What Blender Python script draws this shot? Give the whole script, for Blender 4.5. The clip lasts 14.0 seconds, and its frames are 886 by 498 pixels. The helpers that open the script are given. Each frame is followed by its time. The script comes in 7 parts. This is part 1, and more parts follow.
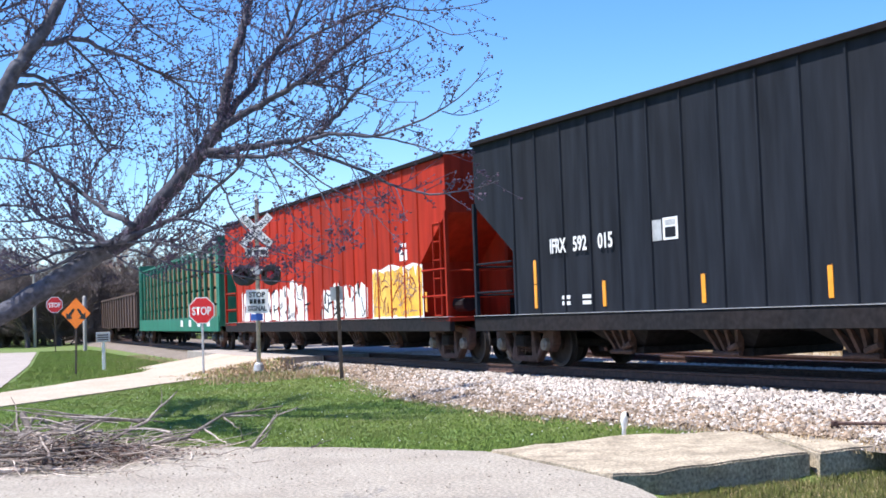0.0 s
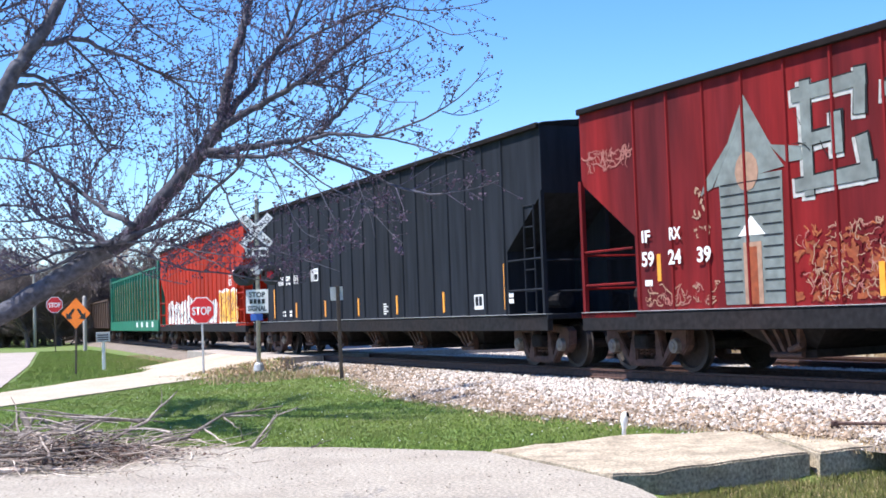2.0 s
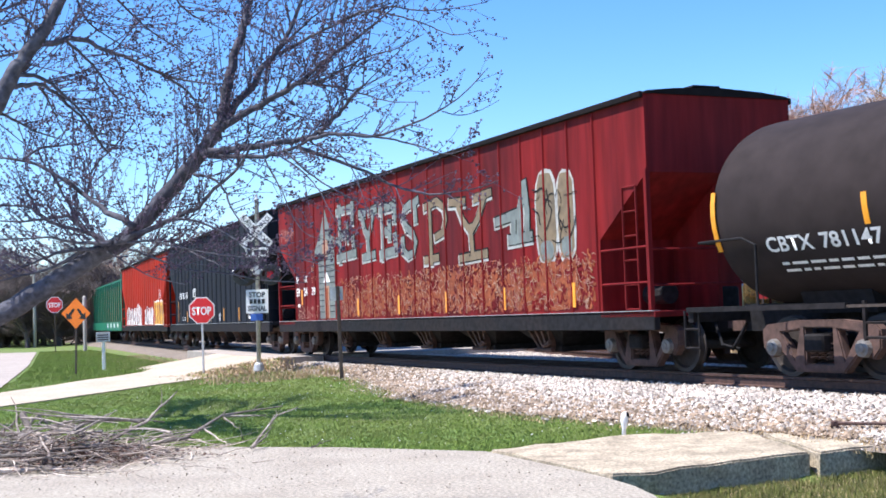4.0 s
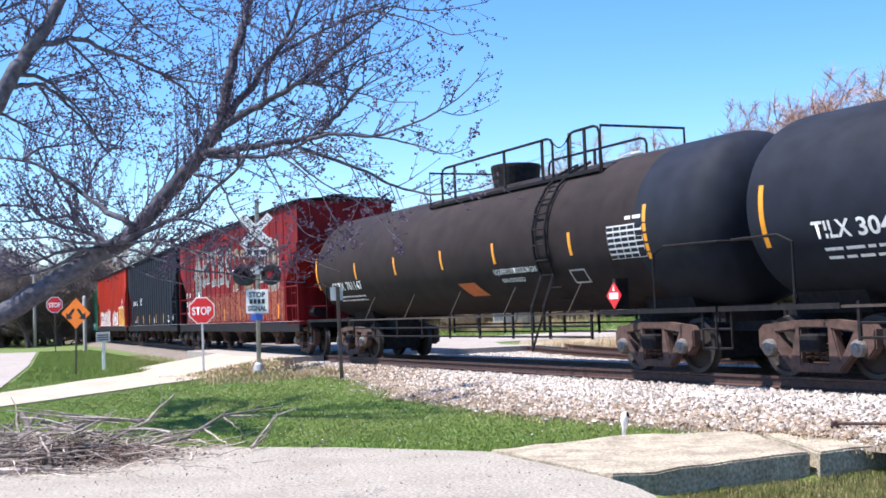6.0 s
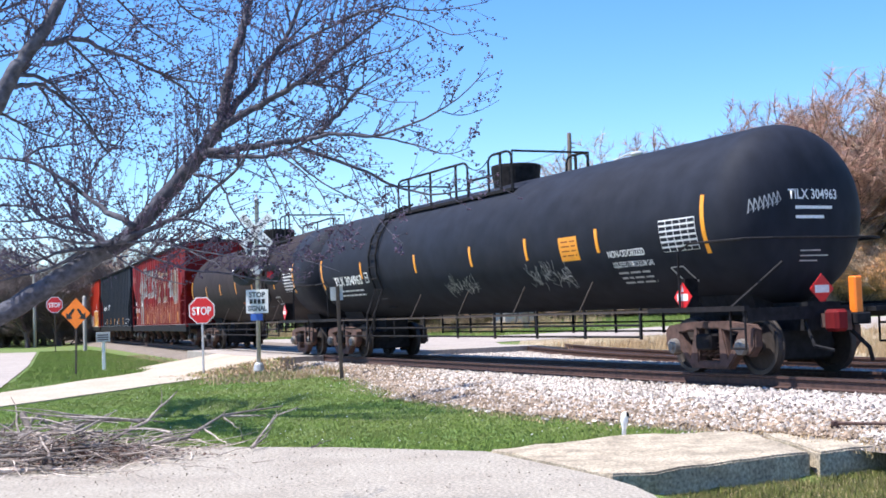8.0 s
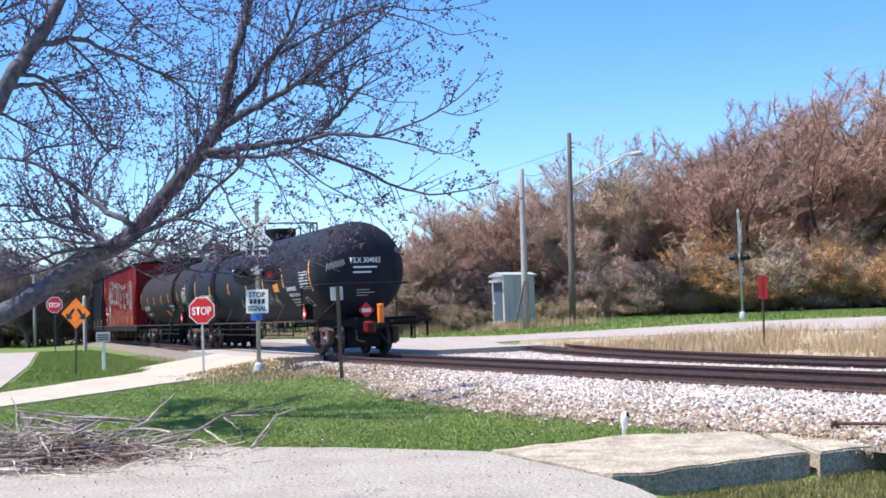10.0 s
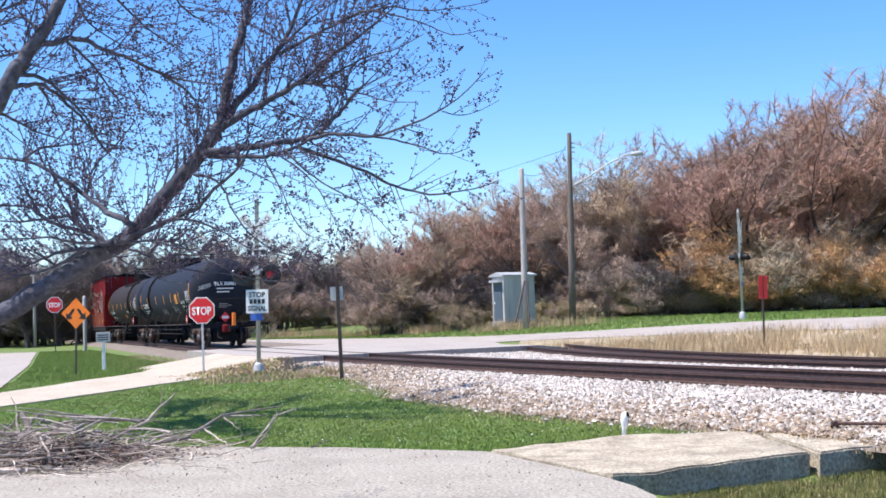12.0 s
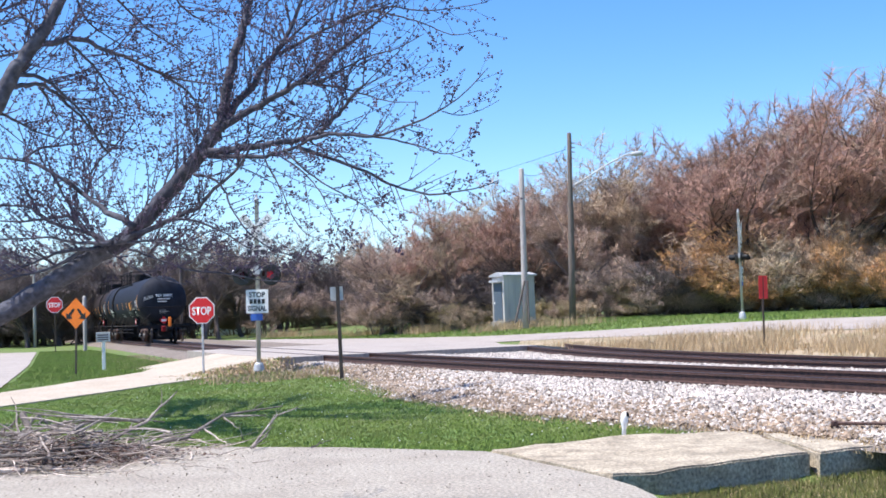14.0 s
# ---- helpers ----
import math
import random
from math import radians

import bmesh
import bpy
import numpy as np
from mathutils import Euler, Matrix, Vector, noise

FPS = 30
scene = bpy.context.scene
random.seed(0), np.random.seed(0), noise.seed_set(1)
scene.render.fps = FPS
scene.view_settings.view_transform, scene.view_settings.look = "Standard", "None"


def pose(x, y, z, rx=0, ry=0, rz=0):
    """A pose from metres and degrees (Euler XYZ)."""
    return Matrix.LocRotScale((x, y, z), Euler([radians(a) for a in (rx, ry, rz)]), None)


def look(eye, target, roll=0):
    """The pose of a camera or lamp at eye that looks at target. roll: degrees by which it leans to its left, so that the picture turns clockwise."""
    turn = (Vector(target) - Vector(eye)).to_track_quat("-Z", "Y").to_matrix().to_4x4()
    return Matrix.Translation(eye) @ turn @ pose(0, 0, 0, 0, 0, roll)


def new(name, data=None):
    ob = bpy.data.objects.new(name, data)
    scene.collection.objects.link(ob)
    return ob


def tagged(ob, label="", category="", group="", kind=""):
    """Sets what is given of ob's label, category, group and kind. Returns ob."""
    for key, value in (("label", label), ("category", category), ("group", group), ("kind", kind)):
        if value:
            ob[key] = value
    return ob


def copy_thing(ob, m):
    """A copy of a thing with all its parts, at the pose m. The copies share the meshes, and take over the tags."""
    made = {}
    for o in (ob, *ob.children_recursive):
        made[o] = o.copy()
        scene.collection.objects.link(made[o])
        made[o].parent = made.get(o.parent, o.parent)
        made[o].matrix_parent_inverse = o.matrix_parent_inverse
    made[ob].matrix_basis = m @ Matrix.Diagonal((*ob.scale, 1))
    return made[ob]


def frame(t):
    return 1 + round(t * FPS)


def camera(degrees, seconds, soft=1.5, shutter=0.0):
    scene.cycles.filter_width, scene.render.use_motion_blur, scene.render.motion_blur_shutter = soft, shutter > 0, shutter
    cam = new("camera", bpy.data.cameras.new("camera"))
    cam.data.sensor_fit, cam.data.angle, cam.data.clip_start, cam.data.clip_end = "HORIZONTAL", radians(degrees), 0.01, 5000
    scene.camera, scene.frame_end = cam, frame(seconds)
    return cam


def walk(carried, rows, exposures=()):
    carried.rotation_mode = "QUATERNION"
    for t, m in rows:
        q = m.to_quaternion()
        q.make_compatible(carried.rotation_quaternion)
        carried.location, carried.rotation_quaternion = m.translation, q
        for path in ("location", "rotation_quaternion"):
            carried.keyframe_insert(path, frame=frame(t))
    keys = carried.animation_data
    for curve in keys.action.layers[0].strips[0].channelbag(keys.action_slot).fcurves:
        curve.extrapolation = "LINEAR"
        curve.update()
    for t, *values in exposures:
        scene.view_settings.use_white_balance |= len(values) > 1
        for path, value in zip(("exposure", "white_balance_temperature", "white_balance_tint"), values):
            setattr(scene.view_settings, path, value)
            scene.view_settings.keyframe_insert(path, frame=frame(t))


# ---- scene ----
# The camera stands still on a tripod-like hold, tilted up 2.95 degrees and leaning 2.05 degrees.
EYE_Z = 1.60
cam = camera(39.23, 14.0, soft=1.7)
EYE = Vector((0.0, 0.0, EYE_Z))
AIM = look(EYE, EYE + Vector((0, math.cos(radians(2.954)), math.sin(radians(2.954)))), -2.05)
walk(cam, [(0.0, AIM), (14.0, AIM)], [(0.0, 0.92, 6200, 12), (1.0, 1.02, 6200, 12), (8.2, 0.98, 6200, 12), (10.4, 0.85, 6200, 12), (14.0, 0.84, 6200, 12)])

# ---- light ----
SUN_TO = Vector((-0.43, -0.10, 0.90)).normalized()
world = bpy.data.worlds.new("sky")
scene.world = world
world.use_nodes = True
wt = world.node_tree
sky = wt.nodes.new("ShaderNodeTexSky")
sky.sky_type = "NISHITA"
sky.sun_disc = False
sky.sun_elevation = math.asin(SUN_TO.z)
sky.sun_rotation = math.atan2(SUN_TO.x, SUN_TO.y)
sky.air_density, sky.dust_density, sky.ozone_density = 1.0, 0.0, 6.0
wt.nodes["Background"].inputs["Strength"].default_value = 0.122
deep = wt.nodes.new("ShaderNodeHueSaturation")
deep.inputs["Saturation"].default_value = 1.21
deep.inputs["Hue"].default_value = 0.507
wt.links.new(sky.outputs[0], deep.inputs["Color"])
wt.links.new(deep.outputs[0], wt.nodes["Background"].inputs["Color"])
sun = new("sun", bpy.data.lights.new("sun", "SUN"))
sun.data.energy, sun.data.angle, sun.data.color = 4.8, radians(0.55), (1.0, 0.95, 0.87)
sun.matrix_world = look((0, 0, 60), Vector((0, 0, 60)) - SUN_TO)

# ---- materials ----
def mat(name, base, rough=0.7, metal=0.0, grain=0.25, size=8.0, blotch=0.3, blotch_size=0.7, bump=0.2,
        stretch=(1, 1, 1), second=None, island=0.0, each=0.0, spec=0.5):
    """A procedural surface: base colour with grain, blotches towards a second colour, and fine relief."""
    m = bpy.data.materials.new(name)
    m.use_nodes = True
    t, n, k = m.node_tree, m.node_tree.nodes, m.node_tree.links
    b = n["Principled BSDF"]
    b.inputs["Roughness"].default_value, b.inputs["Metallic"].default_value = rough, metal
    b.inputs["Specular IOR Level"].default_value = spec
    tc = n.new("ShaderNodeTexCoord")
    mp = n.new("ShaderNodeMapping")
    mp.inputs["Scale"].default_value = stretch
    k.new(tc.outputs["Object"], mp.inputs["Vector"])
    n1 = n.new("ShaderNodeTexNoise")
    n1.inputs["Scale"].default_value, n1.inputs["Detail"].default_value = size, 6
    n2 = n.new("ShaderNodeTexNoise")
    n2.inputs["Scale"].default_value, n2.inputs["Detail"].default_value = blotch_size, 4
    for q in (n1, n2):
        k.new(mp.outputs[0], q.inputs["Vector"])
    second = second or tuple(c * 0.55 for c in base)
    r2 = n.new("ShaderNodeMapRange")
    r2.inputs["From Min"].default_value, r2.inputs["From Max"].default_value = 0.42, 0.68
    r2.inputs["To Max"].default_value = blotch
    k.new(n2.outputs[0], r2.inputs["Value"])
    mx = n.new("ShaderNodeMix")
    mx.data_type = "RGBA"
    mx.inputs[6].default_value, mx.inputs[7].default_value = (*base, 1), (*second, 1)
    k.new(r2.outputs[0], mx.inputs[0])
    hv = n.new("ShaderNodeHueSaturation")
    rv = n.new("ShaderNodeMapRange")
    rv.inputs["From Min"].default_value, rv.inputs["From Max"].default_value = 0.3, 0.7
    rv.inputs["To Min"].default_value, rv.inputs["To Max"].default_value = 1 - grain, 1 + grain
    k.new(n1.outputs[0], rv.inputs["Value"])
    value = rv.outputs[0]
    for amount, node, socket in ((island, "ShaderNodeNewGeometry", "Random Per Island"), (each, "ShaderNodeObjectInfo", "Random")):
        if amount:
            g = n.new(node)
            ma = n.new("ShaderNodeMapRange")
            ma.inputs["To Min"].default_value, ma.inputs["To Max"].default_value = 1 - amount, 1 + amount
            k.new(g.outputs[socket], ma.inputs["Value"])
            mu = n.new("ShaderNodeMath")
            mu.operation = "MULTIPLY"
            k.new(value, mu.inputs[0])
            k.new(ma.outputs[0], mu.inputs[1])
            value = mu.outputs[0]
    k.new(value, hv.inputs["Value"])
    k.new(mx.outputs[2], hv.inputs["Color"])
    k.new(hv.outputs[0], b.inputs["Base Color"])
    if bump:
        bp = n.new("ShaderNodeBump")
        bp.inputs["Strength"].default_value, bp.inputs["Distance"].default_value = bump, 0.02
        k.new(n1.outputs[0], bp.inputs["Height"])
        k.new(bp.outputs[0], b.inputs["Normal"])
    return m


def glow(name, colour, strength):
    m = mat(name, colour, 0.3, bump=0)
    b = m.node_tree.nodes["Principled BSDF"]
    b.inputs["Emission Color"].default_value = (*colour, 1)
    b.inputs["Emission Strength"].default_value = strength
    return m


STREAK = (1.0, 1.0, 0.12)
M = {
    "grass_soil": mat("lawn", (0.10, 0.16, 0.028), 0.95, grain=0.35, size=9, blotch=0.75, blotch_size=0.35, bump=0.5, second=(0.15, 0.15, 0.05)),
    "blade": mat("grass_blades", (0.18, 0.255, 0.044), 0.8, grain=0.2, blotch=0.6, blotch_size=0.4, bump=0, second=(0.19, 0.20, 0.055), island=0.4),
    "rough": mat("rough_grass_blades", (0.15, 0.155, 0.035), 0.85, grain=0.25, blotch=0.6, blotch_size=1.2, bump=0, second=(0.22, 0.18, 0.07), island=0.45),
    "dry": mat("dry_grass", (0.46, 0.335, 0.19), 0.9, grain=0.2, bump=0, island=0.3),
    "dry_soil": mat("dry_verge", (0.40, 0.30, 0.20), 0.95, grain=0.4, size=7, blotch=0.7, bump=0.5, second=(0.13, 0.15, 0.05)),
    "gravel_bed": mat("gravel_bed", (0.17, 0.135, 0.105), 0.95, grain=0.5, size=18, blotch=0.5, bump=0.9, second=(0.22, 0.18, 0.15)),
    "stone": mat("ballast_stone", (0.465, 0.405, 0.355), 0.9, grain=0.25, size=20, bump=0.3, island=0.5, second=(0.25, 0.20, 0.17)),
    "concrete": mat("concrete", (0.322, 0.284, 0.232), 0.9, grain=0.5, size=30, blotch=0.95, blotch_size=0.9, bump=0.7, second=(0.265, 0.228, 0.185)),
    "old_concrete": mat("old_concrete", (0.40, 0.335, 0.245), 0.95, grain=0.5, size=30, blotch=0.9, blotch_size=2.4, bump=0.8, second=(0.24, 0.195, 0.14)),
    "road": mat("pale_road", (0.345, 0.295, 0.255), 0.92, grain=0.2, size=12, blotch=0.5, bump=0.25, second=(0.25, 0.215, 0.19)),
    "path": mat("warm_path_concrete", (0.42, 0.35, 0.27), 0.92, grain=0.25, size=14, blotch=0.6, blotch_size=0.8, bump=0.3, second=(0.34, 0.27, 0.195)),
    "tie": mat("tie_wood", (0.10, 0.075, 0.055), 0.95, grain=0.5, size=14, bump=0.7, stretch=(6, 0.6, 6), each=0.3),
    "rail": mat("rusty_rail", (0.085, 0.045, 0.036), 0.7, 0.25, grain=0.4, size=14, blotch=0.6, second=(0.07, 0.04, 0.035)),
    "railhead": mat("worn_rail_head", (0.16, 0.14, 0.13), 0.45, 0.9, grain=0.15, size=30, bump=0.05),
    "red": mat("red_car_paint", (0.35, 0.024, 0.010), 0.7, grain=0.22, size=5, blotch=0.75, blotch_size=0.8, bump=0.08, stretch=STREAK, second=(0.22, 0.024, 0.012), spec=0.12),
    "red2": mat("dark_red_car_paint", (0.185, 0.0115, 0.0125), 0.7, grain=0.3, size=5, blotch=0.95, blotch_size=0.55, bump=0.08, stretch=STREAK, second=(0.075, 0.010, 0.013), spec=0.12),
    "black": mat("black_car_paint", (0.017, 0.020, 0.027), 0.75, grain=0.3, size=5, blotch=0.6, blotch_size=0.6, bump=0.06, stretch=STREAK, second=(0.018, 0.019, 0.023), spec=0.08),
    "tank": mat("black_tank_paint", (0.0155, 0.0185, 0.029), 0.72, grain=0.25, size=4, blotch=0.6, blotch_size=0.5, bump=0.04, stretch=(0.6, 1, 0.6), second=(0.018, 0.018, 0.022), spec=0.16),
    "tank_brown": mat("sooty_tank_paint", (0.034, 0.025, 0.024), 0.75, grain=0.25, size=4, blotch=0.7, blotch_size=0.5, bump=0.04, stretch=(0.6, 1, 0.6), second=(0.019, 0.014, 0.015), spec=0.14),
    "roof": mat("sooty_roof", (0.014, 0.010, 0.010), 0.8, grain=0.3, size=6, blotch=0.6, bump=0.1, second=(0.009, 0.008, 0.008), spec=0.1),
    "under": mat("sooty_underframe", (0.015, 0.0145, 0.0165), 0.8, grain=0.4, size=9, blotch=0.6, second=(0.024, 0.018, 0.017), spec=0.15),
    "truck": mat("rusty_truck", (0.092, 0.050, 0.040), 0.85, grain=0.4, size=10, blotch=0.8, blotch_size=2.5, second=(0.055, 0.032, 0.027)),
    "bearing": mat("worn_bearing_cap", (0.22, 0.20, 0.185), 0.6, 0.3, grain=0.3, size=14),
    "wheel": mat("dark_wheel_steel", (0.035, 0.026, 0.023), 0.8, 0.1, grain=0.3, size=12),
    "tread": mat("bright_wheel_tread", (0.06, 0.052, 0.05), 0.6, 0.6, grain=0.1, bump=0),
    "green": mat("green_car_paint", (0.012, 0.17, 0.10), 0.5, grain=0.2, size=6, blotch=0.5, bump=0.05, stretch=STREAK),
    "brown": mat("brown_car_paint", (0.085, 0.045, 0.032), 0.7, grain=0.3, size=5, blotch=0.7, bump=0.05, stretch=STREAK),
    "lumber": mat("sawn_lumber", (0.27, 0.155, 0.075), 0.8, grain=0.3, size=9, bump=0.2, stretch=(0.3, 1, 3)),
    "orange": mat("yellow_reflector", (0.85, 0.33, 0.02), 0.4, grain=0.08, bump=0),
    "white": mat("white_paint", (0.78, 0.77, 0.75), 0.6, grain=0.12, size=20, blotch=0.3, bump=0.05, second=(0.5, 0.48, 0.45)),
    "grey": mat("galvanised_steel", (0.46, 0.46, 0.46), 0.55, 0.25, grain=0.2, size=12, bump=0.05),
    "sign_red": mat("sign_red", (0.62, 0.012, 0.016), 0.45, grain=0.06, bump=0),
    "sign_orange": mat("sign_orange", (0.88, 0.20, 0.012), 0.45, grain=0.06, bump=0),
    "sign_black": mat("sign_black", (0.012, 0.012, 0.012), 0.5, grain=0.1, bump=0),
    "blue": mat("sign_blue", (0.04, 0.12, 0.45), 0.45, grain=0.06, bump=0),
    "post": mat("brown_steel_post", (0.075, 0.055, 0.045), 0.7, 0.3, grain=0.3, size=15),
    "bark": mat("grey_bark", (0.066, 0.064, 0.084), 0.9, grain=0.45, size=26, blotch=0.6, blotch_size=4, bump=0.6, second=(0.12, 0.117, 0.14)),
    "twig": mat("reddish_twig", (0.084, 0.070, 0.100), 0.85, grain=0.3, size=20, bump=0.1, island=0.3),
    "bud": mat("red_bud", (0.082, 0.052, 0.088), 0.7, grain=0.2, bump=0, island=0.4),
    "cut_wood": mat("cut_branches", (0.40, 0.335, 0.285), 0.9, grain=0.4, size=22, blotch=0.75, blotch_size=3, bump=0.4, island=0.6, second=(0.12, 0.085, 0.075), each=0.5),
    "pole": mat("weathered_pole", (0.15, 0.12, 0.10), 0.9, grain=0.35, size=9, stretch=(3, 3, 0.2), bump=0.4),
    "pole_pale": mat("pale_pole", (0.38, 0.35, 0.32), 0.9, grain=0.3, size=9, stretch=(3, 3, 0.2), bump=0.3),
    "shed": mat("shed_sheet", (0.50, 0.47, 0.43), 0.6, 0.2, grain=0.12, size=5, blotch=0.4, bump=0.05, stretch=STREAK),
    "shed_door": mat("shed_door", (0.10, 0.13, 0.16), 0.5, 0.2, grain=0.15, bump=0.05),
}


# ---- mesh helpers ----
def part(name, bm, material, parent=None, label="", at=None, smooth=False):
    """Link a bmesh as one mesh object under a thing or a part."""
    me = bpy.data.meshes.new(name)
    bmesh.ops.recalc_face_normals(bm, faces=bm.faces)
    bm.to_mesh(me)
    bm.free()
    return shared(name, me, material, parent, label, at, smooth)


def shared(name, me, material, parent=None, label="", at=None, smooth=False):
    if material and not me.materials:
        me.materials.append(M[material] if isinstance(material, str) else material)
    if smooth:
        me.shade_smooth()
    ob = new(name, me)
    if at is not None:
        ob.matrix_basis = at
    if parent is not None:
        ob.parent = parent
    if label:
        ob["label"] = label
    return ob


def thing(name, at=None, label="", category="", group="", kind=""):
    ob = new(name)
    ob.empty_display_size = 0.2
    if at is not None:
        ob.matrix_basis = at
    return tagged(ob, label, category, group, kind)


def box(bm, a, b, m=None):
    """A box from corner a to corner b."""
    vs = [bm.verts.new(((a, b)[i][0], (a, b)[j][1], (a, b)[k][2])) for i in (0, 1) for j in (0, 1) for k in (0, 1)]
    for f in ((0, 1, 3, 2), (4, 6, 7, 5), (0, 4, 5, 1), (2, 3, 7, 6), (0, 2, 6, 4), (1, 5, 7, 3)):
        bm.faces.new([vs[i] for i in f])
    if m:
        bmesh.ops.transform(bm, matrix=m, verts=vs)
    return vs


def boxed(a, b, bevel=0.0):
    bm = bmesh.new()
    box(bm, a, b)
    if bevel:
        bmesh.ops.bevel(bm, geom=bm.edges[:], offset=bevel, segments=1, affect="EDGES")
    return bm


def tube(bm, pts, radii, sides=6, caps=True):
    """A tapered tube through the points."""
    pts = [Vector(p) for p in pts]
    if not hasattr(radii, "__len__"):
        radii = [radii] * len(pts)
    rings = []
    ref = Vector((0.13, 0.37, 0.92)).normalized()
    for i, p in enumerate(pts):
        d = (pts[min(i + 1, len(pts) - 1)] - pts[max(i - 1, 0)]).normalized()
        u = d.cross(ref)
        if u.length < 0.05:
            u = d.cross(Vector((1, 0, 0)))
        u.normalize()
        w = d.cross(u)
        rings.append([bm.verts.new(p + radii[i] * (math.cos(q) * u + math.sin(q) * w)) for q in (2 * math.pi * j / sides for j in range(sides))])
    for a, b in zip(rings, rings[1:]):
        for j in range(sides):
            bm.faces.new((a[j], a[(j + 1) % sides], b[(j + 1) % sides], b[j]))
    if caps:
        bm.faces.new(rings[0][::-1])
        bm.faces.new(rings[-1])


def tubed(pts, radii, sides=8):
    bm = bmesh.new()
    tube(bm, pts, radii, sides)
    return bm


def prism(outline, y0, y1, axis="y"):
    """A plate: an outline in the plane across axis, from y0 to y1 along it."""
    bm = bmesh.new()
    put = {"y": lambda a, b, c: (a, c, b), "x": lambda a, b, c: (c, a, b), "z": lambda a, b, c: (a, b, c)}[axis]
    lo = [bm.verts.new(put(a, b, y0)) for a, b in outline]
    hi = [bm.verts.new(put(a, b, y1)) for a, b in outline]
    bm.faces.new(lo)
    bm.faces.new(hi[::-1])
    for i in range(len(lo)):
        j = (i + 1) % len(lo)
        bm.faces.new((lo[i], hi[i], hi[j], lo[j]))
    return bm


def lathe(bm, profile, sides=24, m=None):
    """Turn a profile of (radius, height) round z."""
    rings, made = [], []
    for r, z in profile:
        if r < 1e-6:
            rings.append([bm.verts.new((0, 0, z))])
        else:
            rings.append([bm.verts.new((r * math.cos(2 * math.pi * j / sides), r * math.sin(2 * math.pi * j / sides), z)) for j in range(sides)])
        made += rings[-1]
    for a, b in zip(rings, rings[1:]):
        for j in range(sides):
            q = [a[j % len(a)], a[(j + 1) % len(a)], b[(j + 1) % len(b)], b[j % len(b)]]
            q = list(dict.fromkeys(q))
            if len(q) > 2:
                bm.faces.new(q)
    if m:
        bmesh.ops.transform(bm, matrix=m, verts=made)


def lettering(words, height, width=None, thick=0.0, bend=None, bold=0.0):
    """A mesh of flat words, their lower left corner at the origin, in the xz plane facing -y."""
    cu = bpy.data.curves.new("words", "FONT")
    cu.body, cu.size, cu.extrude, cu.resolution_u, cu.offset = words, height * 1.37, thick, 3, bold
    ob = bpy.data.objects.new("words", cu)
    scene.collection.objects.link(ob)
    bpy.context.view_layer.update()
    me = bpy.data.meshes.new_from_object(ob.evaluated_get(bpy.context.evaluated_depsgraph_get()))
    bpy.data.objects.remove(ob)
    bpy.data.curves.remove(cu)
    xs = [v.co.x for v in me.vertices]
    x0, x1 = min(xs), max(xs)
    k = width / (x1 - x0) if width else 1.0
    for v in me.vertices:
        x, y, z = v.co
        v.co = ((x - x0) * k, -z, y)
        if bend:
            v.co = bend(v.co)
    me.materials.clear()
    return me


def smoothstep(a, b, x):
    t = min(max((x - a) / (b - a), 0.0), 1.0)
    return t * t * (3 - 2 * t)


# ---- the railway line: straight near the camera, then a gentle bend to the right ----
PSI, OFFSET, RAIL_Z = radians(27.751), 14.195, 0.45
ALONG = Vector((math.sin(PSI), -math.cos(PSI), 0))      # towards the near end
ACROSS = Vector((math.cos(PSI), math.sin(PSI), 0))      # away from the camera
BEND_AT, BEND, BEND_LEN = -8.0, 0.0028, 46.0


def line_at(s):
    """Place (x, y) and turn of the track's centre line at s metres along it."""
    q = max(BEND_AT - s, 0.0)
    th = BEND * min(q, BEND_LEN)
    rest = max(q - BEND_LEN, 0.0)
    u = s if q == 0 else BEND_AT - math.sin(th) / BEND - rest * math.cos(th)
    n = 0.0 if q == 0 else (1 - math.cos(th)) / BEND + rest * math.sin(th)
    return ALONG * u + ACROSS * (OFFSET + n), th


def on_line(s, n=0.0, z=0.0):
    """The pose on the track at s, n metres across it (away from the camera) and z above the rails."""
    p, th = line_at(s)
    a = ALONG * math.cos(th) - ACROSS * math.sin(th)
    c = ALONG * math.sin(th) + ACROSS * math.cos(th)
    o = p + c * n
    return Matrix(((a.x, c.x, 0, o.x), (a.y, c.y, 0, o.y), (0, 0, 1, RAIL_Z + z), (0, 0, 0, 1)))


def track_frame(x, y):
    """(s, n) of a ground point, near enough for shaping the ground."""
    p = Vector((x, y, 0))
    s = p.dot(ALONG)
    for _ in range(3):
        c, th = line_at(s)
        a = ALONG * math.cos(th) - ACROSS * math.sin(th)
        s += (p - c).dot(a)
    c, th = line_at(s)
    return s, (p - c).dot(ALONG * math.sin(th) + ACROSS * math.cos(th))


def ground_z(x, y):
    s, n = track_frame(x, y)
    z = 0.05 * smoothstep(-4.4, -2.6, n)
    z += 0.09 * smoothstep(6.0, 10, n) + 0.76 * smoothstep(11, 27, n)
    z += 0.02 * noise.noise(Vector((x * 0.35, y * 0.35, 0))) * smoothstep(2, 5, abs(n))
    # the lawn below the old loading wall lies lower
    d = (Vector((x, y, 0)) - Vector((1.57, 11.6, 0))).dot(Vector((0.503, -0.864, 0)))
    z -= 0.235 * smoothstep(-0.55, 0.0, d) * smoothstep(1.3, 1.75, x - 0.25 * max(0.0, 10.6 - y)) * smoothstep(2.0, 8.0, y)
    return z


